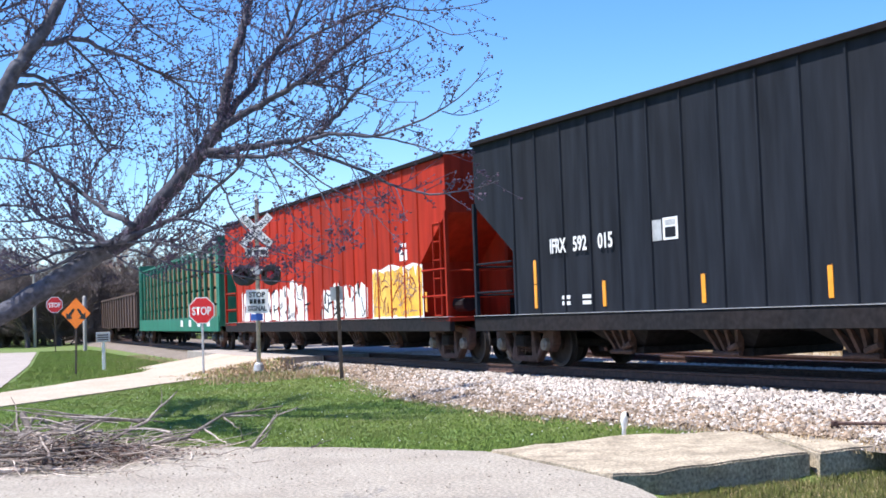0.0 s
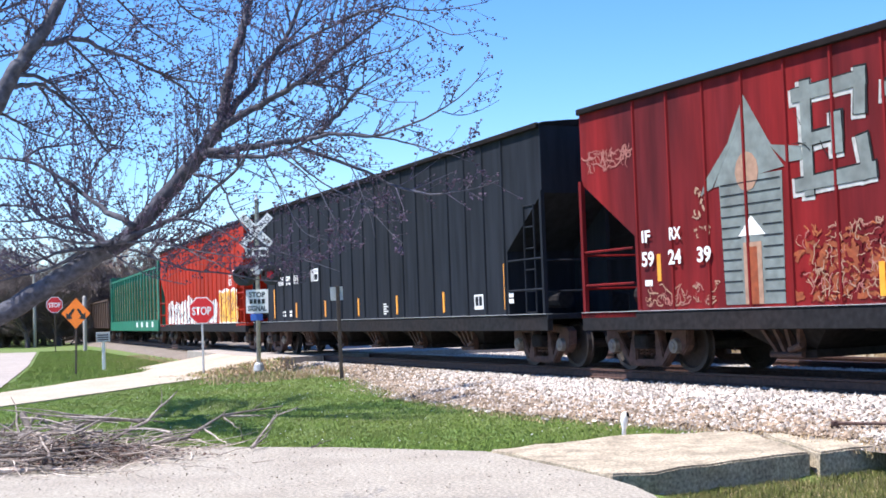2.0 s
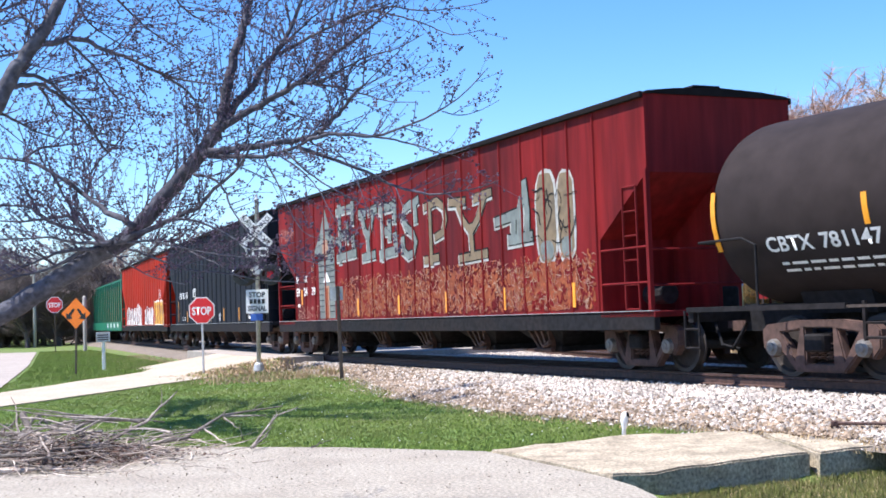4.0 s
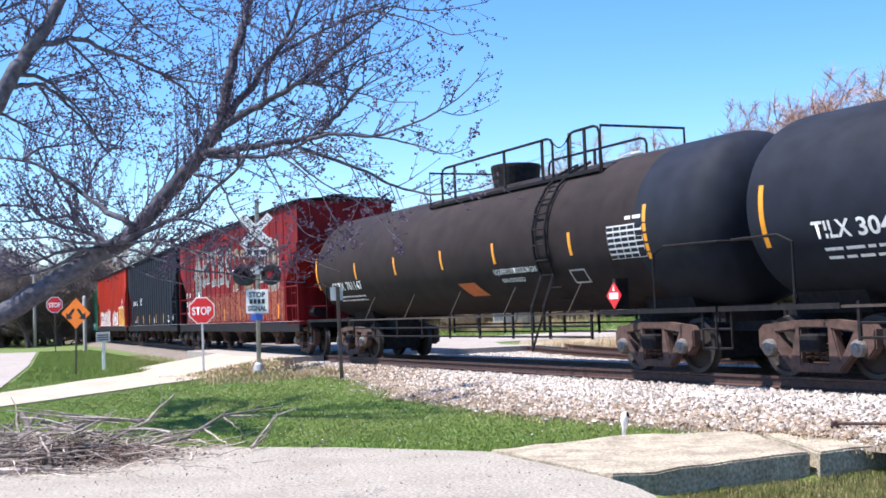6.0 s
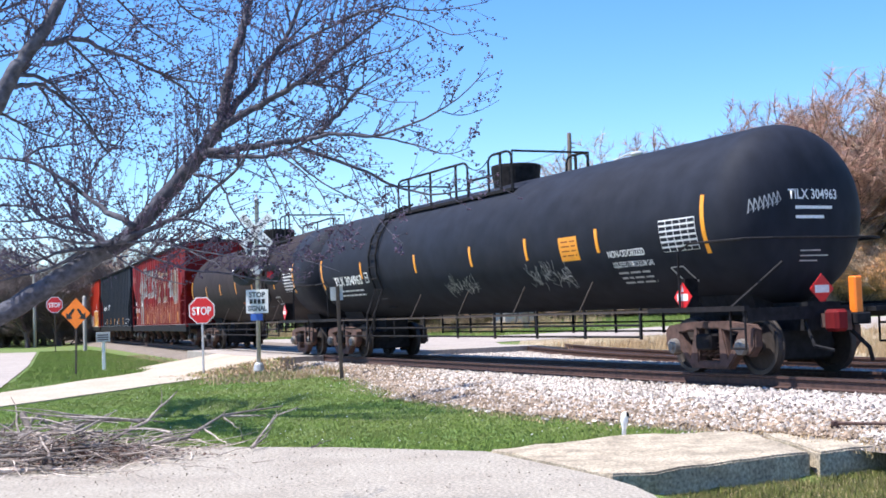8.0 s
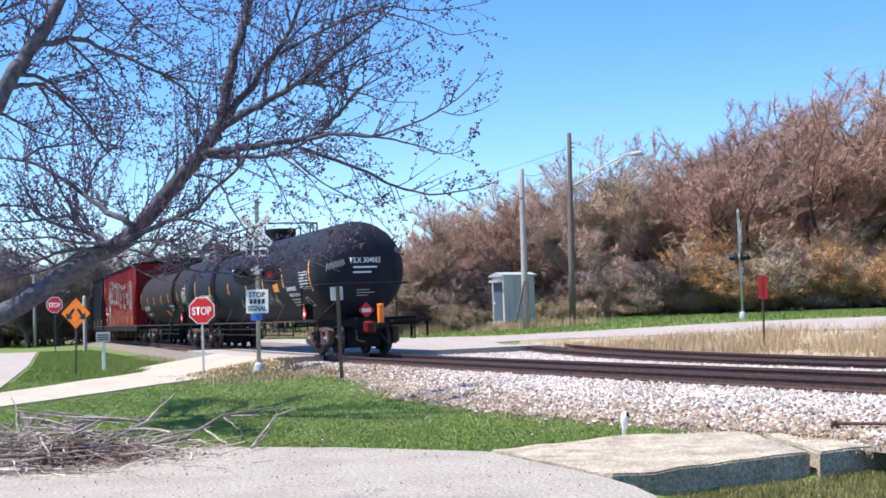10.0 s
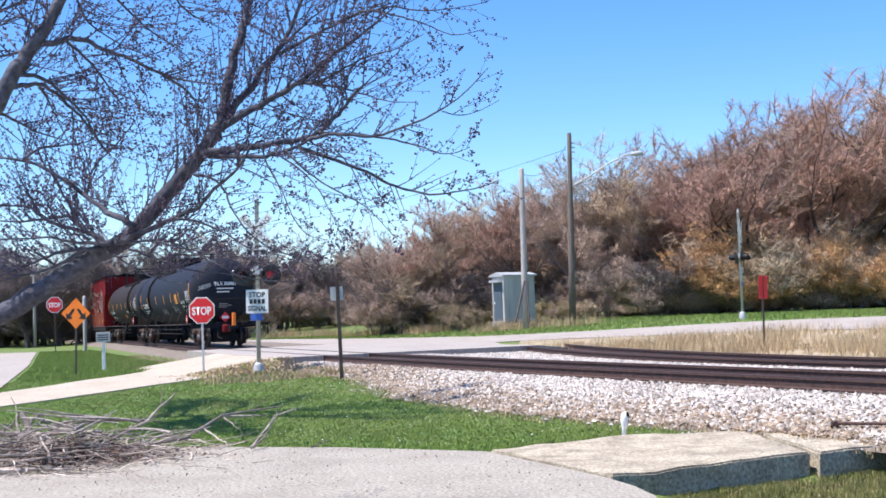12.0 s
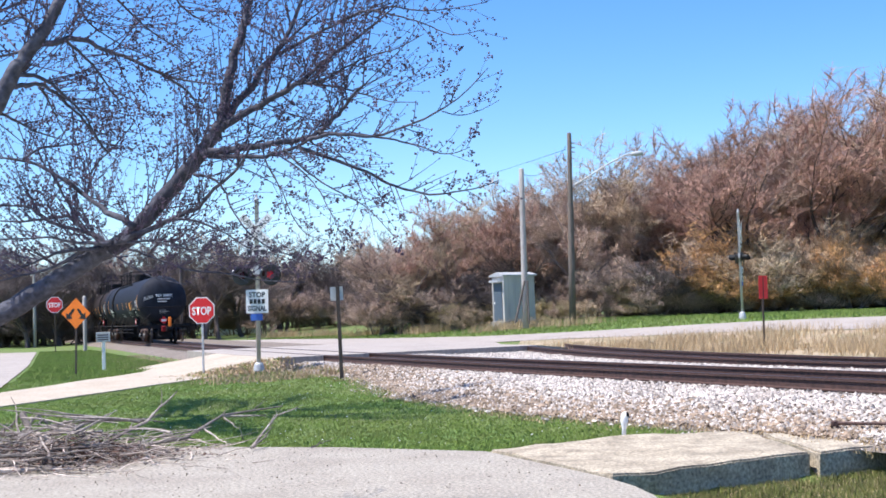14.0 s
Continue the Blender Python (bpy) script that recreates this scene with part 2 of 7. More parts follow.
def build_ground():
    bm = bmesh.new()
    xs = [-1500, -600, -250, -120] + [-70 + i * 2.0 for i in range(22)] + [-26 + i * 0.55 for i in range(96)] + [27 + i * 2.5 for i in range(14)] + [80, 160, 400, 900, 1500]
    ys = [-300, -100, -40, -15, -5] + [i * 0.55 for i in range(110)] + [61 + i * 2.0 for i in range(30)] + [140, 200, 350, 700, 1500, 2500]
    grid = [[bm.verts.new((x, y, ground_z(x, y))) for x in xs] for y in ys]
    for j in range(len(ys) - 1):
        for i in range(len(xs) - 1):
            bm.faces.new((grid[j][i], grid[j][i + 1], grid[j + 1][i + 1], grid[j + 1][i]))
    tagged(part("ground", bm, "grass_soil", smooth=True), "mown spring lawn on gently rising ground", "lawn", kind="structure")


def siding(s):
    """The second track's distance from the first: it swings away towards the crossing."""
    return 3.8 + 0.0075 * max(0.0, -s - 15.0) ** 2


def strip(name, s0, s1, step, profile, material, label, kind="structure", category="", n0=0.0, cap=False):
    """A ribbon along the track with the cross-section profile of (n, z above the rails)."""
    bm = bmesh.new()
    k = max(1, int(abs(s1 - s0) / step))
    rows = []
    for i in range(k + 1):
        m = on_line(s0 + (s1 - s0) * i / k)
        o = n0(s0 + (s1 - s0) * i / k) if callable(n0) else n0
        rows.append([bm.verts.new(m @ Vector((0, n + o, z))) for n, z in profile])
    for a, b in zip(rows, rows[1:]):
        for j in range(len(profile) - 1):
            bm.faces.new((a[j], a[j + 1], b[j + 1], b[j]))
    if cap:
        bm.faces.new(rows[0])
        bm.faces.new(rows[-1])
    return tagged(part(name, bm, material, smooth=False), label, category, kind=kind)


def build_track(n0, label, s1, drop=0.0):
    root = thing("railway_track", None, label, "track", "railway tracks")
    rail = [(-0.036, 0.0), (0.036, 0.0), (0.036, -0.04), (0.01, -0.05), (0.01, -0.15), (0.075, -0.165), (0.075, -0.18),
            (-0.075, -0.18), (-0.075, -0.165), (-0.01, -0.15), (-0.01, -0.05), (-0.036, -0.04), (-0.036, 0.0)]
    for side in (-0.7535, 0.7535):
        r = strip("rail", 4.0, s1, 2.0, [(n, z - 0.003 - drop) for n, z in rail], "rail", "", "", "", lambda s, side=side: n0(s) + side)
        h = strip("rail_head", 4.0, s1, 2.0, [(-0.03, 0.0 - drop), (0.03, 0.0 - drop)], "railhead", "", "", "", lambda s, side=side: n0(s) + side)
        for o in (r, h):
            for key in ("kind", "category", "label"):
                if key in o:
                    del o[key]
        r.parent = root
        h.parent = r
        h["label"] = "worn bright running surface"
    tie = bpy.data.meshes.new("tie")
    bm = boxed((-0.11, -1.3, -0.30), (0.11, 1.3, -0.18), 0.012)
    bm.to_mesh(tie)
    bm.free()
    for i in range(120):
        s = 3.0 - i * 0.56
        if -50.2 < s < -35.3 or s < s1:
            continue
        shared("tie", tie, "tie", root, at=on_line(s + random.uniform(-0.03, 0.03), n0(s), -drop - random.uniform(0, 0.02)))
    return root


def sheet(name, left, right, material, label, category, lift=0.02, thick=0.0, cuts=8, kind="structure"):
    """A paved sheet between two edges of equally many points, laid on the ground."""
    bm = bmesh.new()
    rows = []
    for i in range(len(left) - 1):
        k = max(1, int(max((Vector(left[i + 1]) - Vector(left[i])).length, (Vector(right[i + 1]) - Vector(right[i])).length) / 0.8))
        for j in range(k + (1 if i == len(left) - 2 else 0)):
            f = j / k
            rows.append((Vector(left[i]).lerp(Vector(left[i + 1]), f), Vector(right[i]).lerp(Vector(right[i + 1]), f)))
    grid = []
    for a, b in rows:
        line = []
        for c in range(cuts + 1):
            p = a.lerp(b, c / cuts)
            line.append(bm.verts.new((p.x, p.y, ground_z(p.x, p.y) + lift)))
        grid.append(line)
    for a, b in zip(grid, grid[1:]):
        for c in range(cuts):
            bm.faces.new((a[c], a[c + 1], b[c + 1], b[c]))
    if thick:
        got = bmesh.ops.extrude_face_region(bm, geom=bm.faces[:])
        for v in got["geom"]:
            if isinstance(v, bmesh.types.BMVert):
                v.co.z -= thick
    return tagged(part(name, bm, material), label, category, kind=kind)


build_ground()
strip("ballast_bed", -22.0, -190.0, 2.0, [(-2.6, -0.44), (-1.9, -0.27), (-1.5, -0.205), (1.35, -0.205), (1.8, -0.13), (2.5, -0.13), (2.9, -0.2), (6.0, -0.22), (7.4, -0.33)], "gravel_bed", "pale crushed-stone ballast bed along the bend", "structure", "ballast")
strip("ballast_bed", 6.0, -22.0, 2.0, [(-4.3, -0.44), (-3.5, -0.345), (-2.3, -0.24), (-1.5, -0.205), (1.35, -0.205), (1.8, -0.13), (2.5, -0.13), (2.9, -0.2), (6.0, -0.22), (7.4, -0.33)], "gravel_bed", "pale crushed-stone ballast bed under the tracks", "structure", "ballast")
build_track(lambda s: 0.0, "rusty steel rails on dark wooden ties, curving away", -190.0)
build_track(siding, "second rusty track beside the first, on wooden ties", -36.0, 0.02)

# roads and paths
sheet("pavement", [(-11.3, 22), (-11.1, 31.0), (-10.2, 38.3), (-9.3, 48.0), (-8.2, 56)], [(-9.9, 22), (-9.1, 25.4), (-7.5, 32.0), (-5.7, 38.6), (-3.9, 43.5)],
      "path", "pale concrete path leading to the level crossing", "path", 0.03, 0.12, 6)
sheet("road", [(-11.5, 53.5), (-14.5, 68), (-17, 82), (-19, 95)], [(2.6, 46.2), (2.0, 66.5), (-6.9, 81.5), (-16.6, 95)], "road", "pale worn asphalt road beyond the level crossing", "road", 0.035, 0.0, 14)
sheet("road", [(2.0, 67.0), (6.4, 62.0), (13.1, 56.0), (17.8, 50.0), (30, 36)], [(2.2, 58.0), (5.5, 55.8), (10.7, 50.6), (15.4, 43.2), (25, 30)], "road", "pale worn asphalt road beside the railway", "road", 0.03, 0.0, 14)
sheet("road", [(-60, 56), (-60, 76), (-60, 92)], [(-12.0, 33.5), (-17.4, 51.8), (-26.3, 80)], "road", "pale gravel drive beside the lawn", "drive", 0.03, 0.0, 14)
bm = bmesh.new()
prof = [(-5.4, -0.44), (-4.6, -0.33), (-3.8, -0.22), (-3.0, -0.11), (-2.31, -0.03)]
hi = [bm.verts.new(on_line(-35.49, n, z).translation) for n, z in prof]
lo = [bm.verts.new(on_line(-33.2 - 0.3 * i, n - 0.1, -0.455 + 0.03 * i).translation) for i, (n, z) in enumerate(prof)]
for i in range(4):
    bm.faces.new((hi[i], hi[i + 1], lo[i + 1], lo[i]))
tagged(part("bank", bm, "dry_soil"), "dry earth bank beside the crossing ramp", "bank", kind="structure")
verge_in = [tuple(on_line(s, 7.35).translation.xy) for s in (-38, -28, -18, -6, 5)]
sheet("verge", verge_in, [(2.5, 46.3), (3.4, 57.2), (7.5, 53.7), (10.8, 50.4), (15.4, 43.0)], "dry_soil", "dry tan verge between the second track and the road", "verge", 0.02, 0.0, 10)
# level crossing surface: boards level with the rails
for n_lo, n_hi, z_lo, z_hi, s_end in ((-5.4, -2.31, -0.44, -0.02, -43.8), (6.61, 9.2, -0.02, -0.30, -50.0)):
    strip("crossing_ramp", -35.5, s_end, 1.6, [(n_lo, z_lo - 0.1), (n_lo, z_lo), (n_hi, z_hi), (n_hi, z_hi - 0.42)], "path", "worn pale ramp up to the crossing", "structure", "crossing", 0.0, True)
for n_lo, n_hi in ((-2.3, -0.82), (-0.66, 0.66), (0.84, 3.6), (3.62, 6.6)):
    o = strip("crossing_panel", -35.5, -50.0, 1.6, [(n_lo, -0.30), (n_lo, -0.012), (n_hi, -0.012), (n_hi, -0.30)], "road", "worn pale crossing surface between the rails", "structure", "crossing", 0.0, True)


# ---- the train ----
def rolling(t):
    """How far the train has gone along the line at t seconds (negative: towards the bend)."""
    late = ((0, -0.27), (0.5, -0.19), (1.0, 0.18), (1.5, 0.26), (2.0, 0.32), (2.5, 0.01), (3.0, 0.07), (4.2, 0.20), (5.5, 0.33), (6.0, 0.28),
            (6.5, 0.16), (7.0, -0.25), (7.5, -0.37), (8.0, -0.13), (9.3, -0.2), (10.5, -0.14), (11.0, -0.18), (11.5, -0.4), (12.5, -0.9), (14.0, -1.1))
    e = float(np.interp(t, [a for a, _ in late], [b for _, b in late]))
    return -9.12387 * t - 0.02656 * t * t + e


WHEEL_R = 0.457
CARS = []          # (root, place along the train, half the truck spacing, wheelsets)


def wheelset_mesh():
    if "wheelset" in bpy.data.meshes:
        return bpy.data.meshes["wheelset"]
    bm = bmesh.new()
    turn = pose(0, 0, 0, 90, 0, 0)
    for side in (-1, 1):
        prof = [(0.0, 0.05), (0.12, 0.05), (0.13, 0.0), (0.36, -0.01), (0.385, 0.035), (WHEEL_R, 0.035), (WHEEL_R + 0.004, -0.05), (WHEEL_R + 0.025, -0.07), (WHEEL_R + 0.02, -0.095), (0.38, -0.095), (0.36, -0.04), (0.12, -0.06), (0.0, -0.06)]
        lathe(bm, [(r, side * (0.75 + z)) for r, z in prof], 28, turn)
    lathe(bm, [(0.09, -1.0), (0.09, 1.0)], 10, turn)
    me = bpy.data.meshes.new("wheelset")
    bmesh.ops.recalc_face_normals(bm, faces=bm.faces)
    bm.to_mesh(me)
    bm.free()
    me.materials.append(M["wheel"])
    me.materials.append(M["tread"])
    for p in me.polygons:
        c = p.center
        r = math.hypot(c.x, c.z)
        if (r > WHEEL_R - 0.08 and abs(c.y) > 0.735) or abs(r - WHEEL_R) < 0.01:
            p.material_index = 1
    return me


def sideframe_mesh():
    """One cast frame: an arched outline with three openings."""
    if "sideframe" in bpy.data.meshes:
        return bpy.data.meshes["sideframe"]
    bm = bmesh.new()
    loops = [[(-1.17, 0.46), (-1.17, 0.72), (-1.08, 0.80), (-0.45, 0.86), (0.45, 0.86), (1.08, 0.80), (1.17, 0.72), (1.17, 0.46), (1.02, 0.30), (0.76, 0.38), (0.48, 0.10), (-0.48, 0.10), (-0.76, 0.38), (-1.02, 0.30)],
             [(-0.27, 0.22), (0.27, 0.22), (0.27, 0.74), (-0.27, 0.74)],
             [(-0.76, 0.68), (-0.50, 0.30), (-0.38, 0.72)], [(0.76, 0.68), (0.50, 0.30), (0.38, 0.72)]]
    edges = []
    for loop in loops:
        vs = [bm.verts.new((x, -0.09, z)) for x, z in loop]
        edges += [bm.edges.new((vs[k], vs[(k + 1) % len(vs)])) for k in range(len(vs))]
    bmesh.ops.triangle_fill(bm, use_beauty=True, use_dissolve=False, edges=edges)
    got = bmesh.ops.extrude_face_region(bm, geom=bm.faces[:])
    for v in got["geom"]:
        if isinstance(v, bmesh.types.BMVert):
            v.co.y += 0.17
    sharp = [e for e in bm.edges if len(e.link_faces) == 2 and e.calc_face_angle() > 0.8]
    bmesh.ops.bevel(bm, geom=sharp, offset=0.022, segments=2, affect="EDGES")
    bmesh.ops.recalc_face_normals(bm, faces=bm.faces)
    me = bpy.data.meshes.new("sideframe")
    bm.to_mesh(me)
    bm.free()
    return me


def spring_mesh():
    if "spring" in bpy.data.meshes:
        return bpy.data.meshes["spring"]
    bm = bmesh.new()
    for x in (-0.16, 0.0, 0.16):
        pts = [(x + 0.06 * math.cos(a), 0.06 * math.sin(a), 0.28 + 0.24 * a / 25.2) for a in (i * 25.2 / 32 for i in range(33))]
        tube(bm, pts, 0.016, 4)
    me = bpy.data.meshes.new("spring")
    bm.to_mesh(me)
    bm.free()
    return me


def bearing_mesh():
    if "bearing" in bpy.data.meshes:
        return bpy.data.meshes["bearing"]
    bm = bmesh.new()
    lathe(bm, [(0.0, 0.10), (0.06, 0.10), (0.075, 0.08), (0.12, 0.07), (0.13, 0.0), (0.13, -0.1)], 14, pose(0, 0, 0, 90, 0, 0))
    me = bpy.data.meshes.new("bearing")
    bmesh.ops.recalc_face_normals(bm, faces=bm.faces)
    bm.to_mesh(me)
    bm.free()
    return me


def add_trucks(root, half):
    sets = []
    for x in (-half, half):
        bm = boxed((-0.2, -1.2, 0.40), (0.2, 1.2, 0.66), 0.03)
        box(bm, (-0.35, -0.35, 0.60), (0.35, 0.35, 0.86))
        truck = part("truck", bm, "under", root, at=pose(x, 0, 0))
        for y in (-1.0, 1.0):
            shared("sideframe", sideframe_mesh(), "truck", truck, "rust-brown cast side frame", pose(0, y, 0))
            shared("spring", spring_mesh(), "truck", truck, "", pose(0, y, 0))
            for bx in (-0.889, 0.889):
                shared("bearing", bearing_mesh(), "bearing", truck, "pale worn bearing cap", pose(bx, y * 1.1, WHEEL_R, 0, 0, 0 if y < 0 else 180))
        for bx in (-0.889, 0.889):
            w = shared("wheelset", wheelset_mesh(), None, root, "dark steel wheels on an axle", pose(x + bx, 0, WHEEL_R))
            sets.append((w, x + bx))
    return sets


def add_coupler(root, x_end, way):
    bm = bmesh.new()
    box(bm, (x_end - way * 0.3, -0.09, 0.72), (x_end + way * 0.42, 0.09, 0.94))
    box(bm, (x_end + way * 0.34, -0.17, 0.68), (x_end + way * 0.62, 0.10, 0.98))
    part("coupler", bm, "truck", root, "rusty knuckle coupler")
    part("air_hose", tubed([(x_end + way * 0.1, -0.35, 0.8), (x_end + way * 0.35, -0.4, 0.45), (x_end + way * 0.6, -0.25, 0.38)], 0.03, 6), "under", root)


def add_bars(root, xs, z0, y, tall=0.457, name="reflector", bend=None):
    for x in xs:
        bm = boxed((x - 0.05, y - 0.006, z0), (x + 0.05, y + 0.01, z0 + tall))
        if bend:
            bmesh.ops.subdivide_edges(bm, edges=[e for e in bm.edges if abs(e.verts[0].co.z - e.verts[1].co.z) > 0.1], cuts=4)
            for v in bm.verts:
                v.co = bend(v.co)
        part(name, bm, "orange", root, "yellow reflective strip")


def ladder(root, x, y, z0, z1, wide, material, name="ladder", rungs=None):
    bm = bmesh.new()
    for q in (x - wide / 2, x + wide / 2):
        tube(bm, [(q, y, z0), (q, y, z1)], 0.022, 5)
    k = rungs or max(2, int((z1 - z0) / 0.38))
    for i in range(k + 1):
        z = z0 + (z1 - z0) * i / k
        tube(bm, [(x - wide / 2, y, z), (x + wide / 2, y, z)], 0.016, 5)
    part(name, bm, material, root)


def hopper_car(paint, half, place, label):
    root = thing("covered_hopper_car", None, label, "hopper car", "train cars")
    low, high, cut = 1.07, 4.73, half - 1.55
    side = [(-cut, low), (cut, low), (cut, 2.35), (half, 3.4), (half, high), (-half, high), (-half, 3.4), (-cut, 2.35)]
    part("body", prism(side, -1.54, 1.54), paint, root)
    roof = [(-1.56, high), (-1.48, high + 0.05), (-0.9, high + 0.11), (0, high + 0.15), (0.9, high + 0.11), (1.48, high + 0.05), (1.56, high)]
    part("roof", prism(roof, -half - 0.03, half + 0.03, "x"), "roof", root, "dark weathered roof")
    bm = bmesh.new()
    box(bm, (-half + 0.3, -0.28, high + 0.22), (half - 0.3, 0.28, high + 0.25))
    for i in range(12):
        x = -half + 0.8 + i * (2 * half - 1.6) / 11
        box(bm, (x - 0.04, -0.25, high + 0.12), (x + 0.04, 0.25, high + 0.22))
    part("running_board", bm, "under", root)
    rib = bpy.data.meshes.new("rib")
    bm = bmesh.new()
    vs = box(bm, (-0.035, -0.032, low), (0.035, 0.0, high - 0.02))
    for v in vs:
        if v.co.y < -0.01:
            v.co.x *= 0.55
    bmesh.ops.recalc_face_normals(bm, faces=bm.faces)
    bm.to_mesh(rib)
    bm.free()
    k = 20
    for i in range(k):
        x = -cut + 0.1 + i * (2 * cut - 0.2) / (k - 1)
        shared("rib", rib, paint, root, at=pose(x, -1.54, 0))
        shared("rib", rib, paint, root, at=pose(x, 1.54, 0, 0, 0, 180))
    for y in (-1, 1):
        part("side_sill", boxed((-half - 0.1, 1.46 if y > 0 else -1.58, 0.74), (half + 0.1, 1.58 if y > 0 else -1.46, 1.06), 0.012), "under", root)
        # thin pale grey strip paints the sunlit line on top of the sill
        part("sill_edge", boxed((-half - 0.1, 1.46 if y > 0 else -1.60, 1.062), (half + 0.1, 1.60 if y > 0 else -1.46, 1.072)), "grey", root, "sill edge with its sunlit line put in as pale grey")
        part("top_chord", boxed((-half, 1.545 if y > 0 else -1.62, high - 0.07), (half, 1.62 if y > 0 else -1.545, high + 0.04), 0.015), "roof", root)
    part("centre_sill", boxed((-half - 0.1, -0.3, 0.66), (half + 0.1, 0.3, 0.98)), "under", root)
    for i in range(5):
        x = (i - 2) * 2.9
        bm = bmesh.new()
        vs = box(bm, (x - 1.42, -1.42, 0.42), (x + 1.42, 1.42, 1.06))
        for v in vs:
            if v.co.z < 0.6:
                v.co.x = x + (v.co.x - x) * 0.3
                v.co.y *= 0.62
        box(bm, (x - 0.5, -0.95, 0.30), (x + 0.5, 0.95, 0.42))
        bay = part("discharge_bay", bm, "under", root)
        bm = bmesh.new()
        for q0, q1 in ((-0.42, -0.2), (-0.14, -0.06), (0.14, 0.06), (0.42, 0.2)):
            vs = box(bm, (x + q0 - 0.035, -1.22, 0.30), (x + q0 + 0.035, -1.10, 0.80))
            for v in vs:
                if v.co.z < 0.5:
                    v.co.x += q1 - q0
                    v.co.y += 0.2
        box(bm, (x - 0.46, -1.24, 0.76), (x + 0.46, -1.12, 0.81))
        tube(bm, [(x - 0.34, -1.06, 0.34), (x + 0.34, -1.06, 0.34)], 0.045, 8)
        tube(bm, [(x + 0.12, -1.12, 0.42), (x + 0.42, -1.16, 0.50)], 0.05, 6)
        part("gate", bm, "truck", bay, "rusty outlet gate gear")
    for w in (-1, 1):
        part("end_web", prism([(w * (cut - 0.01), 1.06), (w * (half - 0.25), 1.06), (w * (half - 0.25), 3.22), (w * (cut - 0.01), 2.38)], 0.02, 0.10), paint, root)
        part("brake_cylinder", tubed([(w * (cut + 0.35), -0.75, 1.35), (w * (cut + 0.95), -0.75, 1.35)], 0.18, 12), "under", root, "sooty brake cylinder")
        part("end_platform", boxed((min(w * cut, w * (half + 0.12)), -1.58, 0.96), (max(w * cut, w * (half + 0.12)), 1.58, 1.06), 0.01), paint, root)
        for y in (-1.55, 1.55):
            bm = bmesh.new()
            box(bm, (w * half - 0.04, y - 0.04, 1.06), (w * half + 0.04, y + 0.04, 3.45))
            part("corner_post", bm, paint, root)
            if w > 0:
                ladder(root, w * (half - 0.55), y, 1.1, 3.2, 0.42, paint)
            part("grab_rail", tubed([(w * half, y, 1.55), (w * (half - 1.5), y, 1.55)], 0.022, 5), paint, root)
            part("grab_rail", tubed([(w * half, y, 2.15), (w * (half - 1.5), y, 2.15)], 0.022, 5), paint, root)
        bm = bmesh.new()
        for z in (1.5, 2.1):
            tube(bm, [(w * half, -1.55, z), (w * half, 1.55, z)], 0.022, 5)
        part("end_rail", bm, paint, root)
        add_coupler(root, w * half, w)
        bm = boxed((w * (half - 1.0) - 0.4, 0.25, 1.06), (w * (half - 1.0) + 0.4, 0.75, 1.45), 0.04)
        part("air_reservoir", bm, "under", root)
    sets = add_trucks(root, half - 1.10)
    CARS.append((root, place, half - 1.10, sets))
    return root


TANK_R, TANK_Z, HEAD = 1.46, 2.56, 0.80


def wrap(co):
    """Lay a flat point of the car's side on the tank's shell."""
    a = (co.z - TANK_Z) / TANK_R
    r = TANK_R - co.y
    return Vector((co.x, -r * math.cos(a), TANK_Z + r * math.sin(a)))


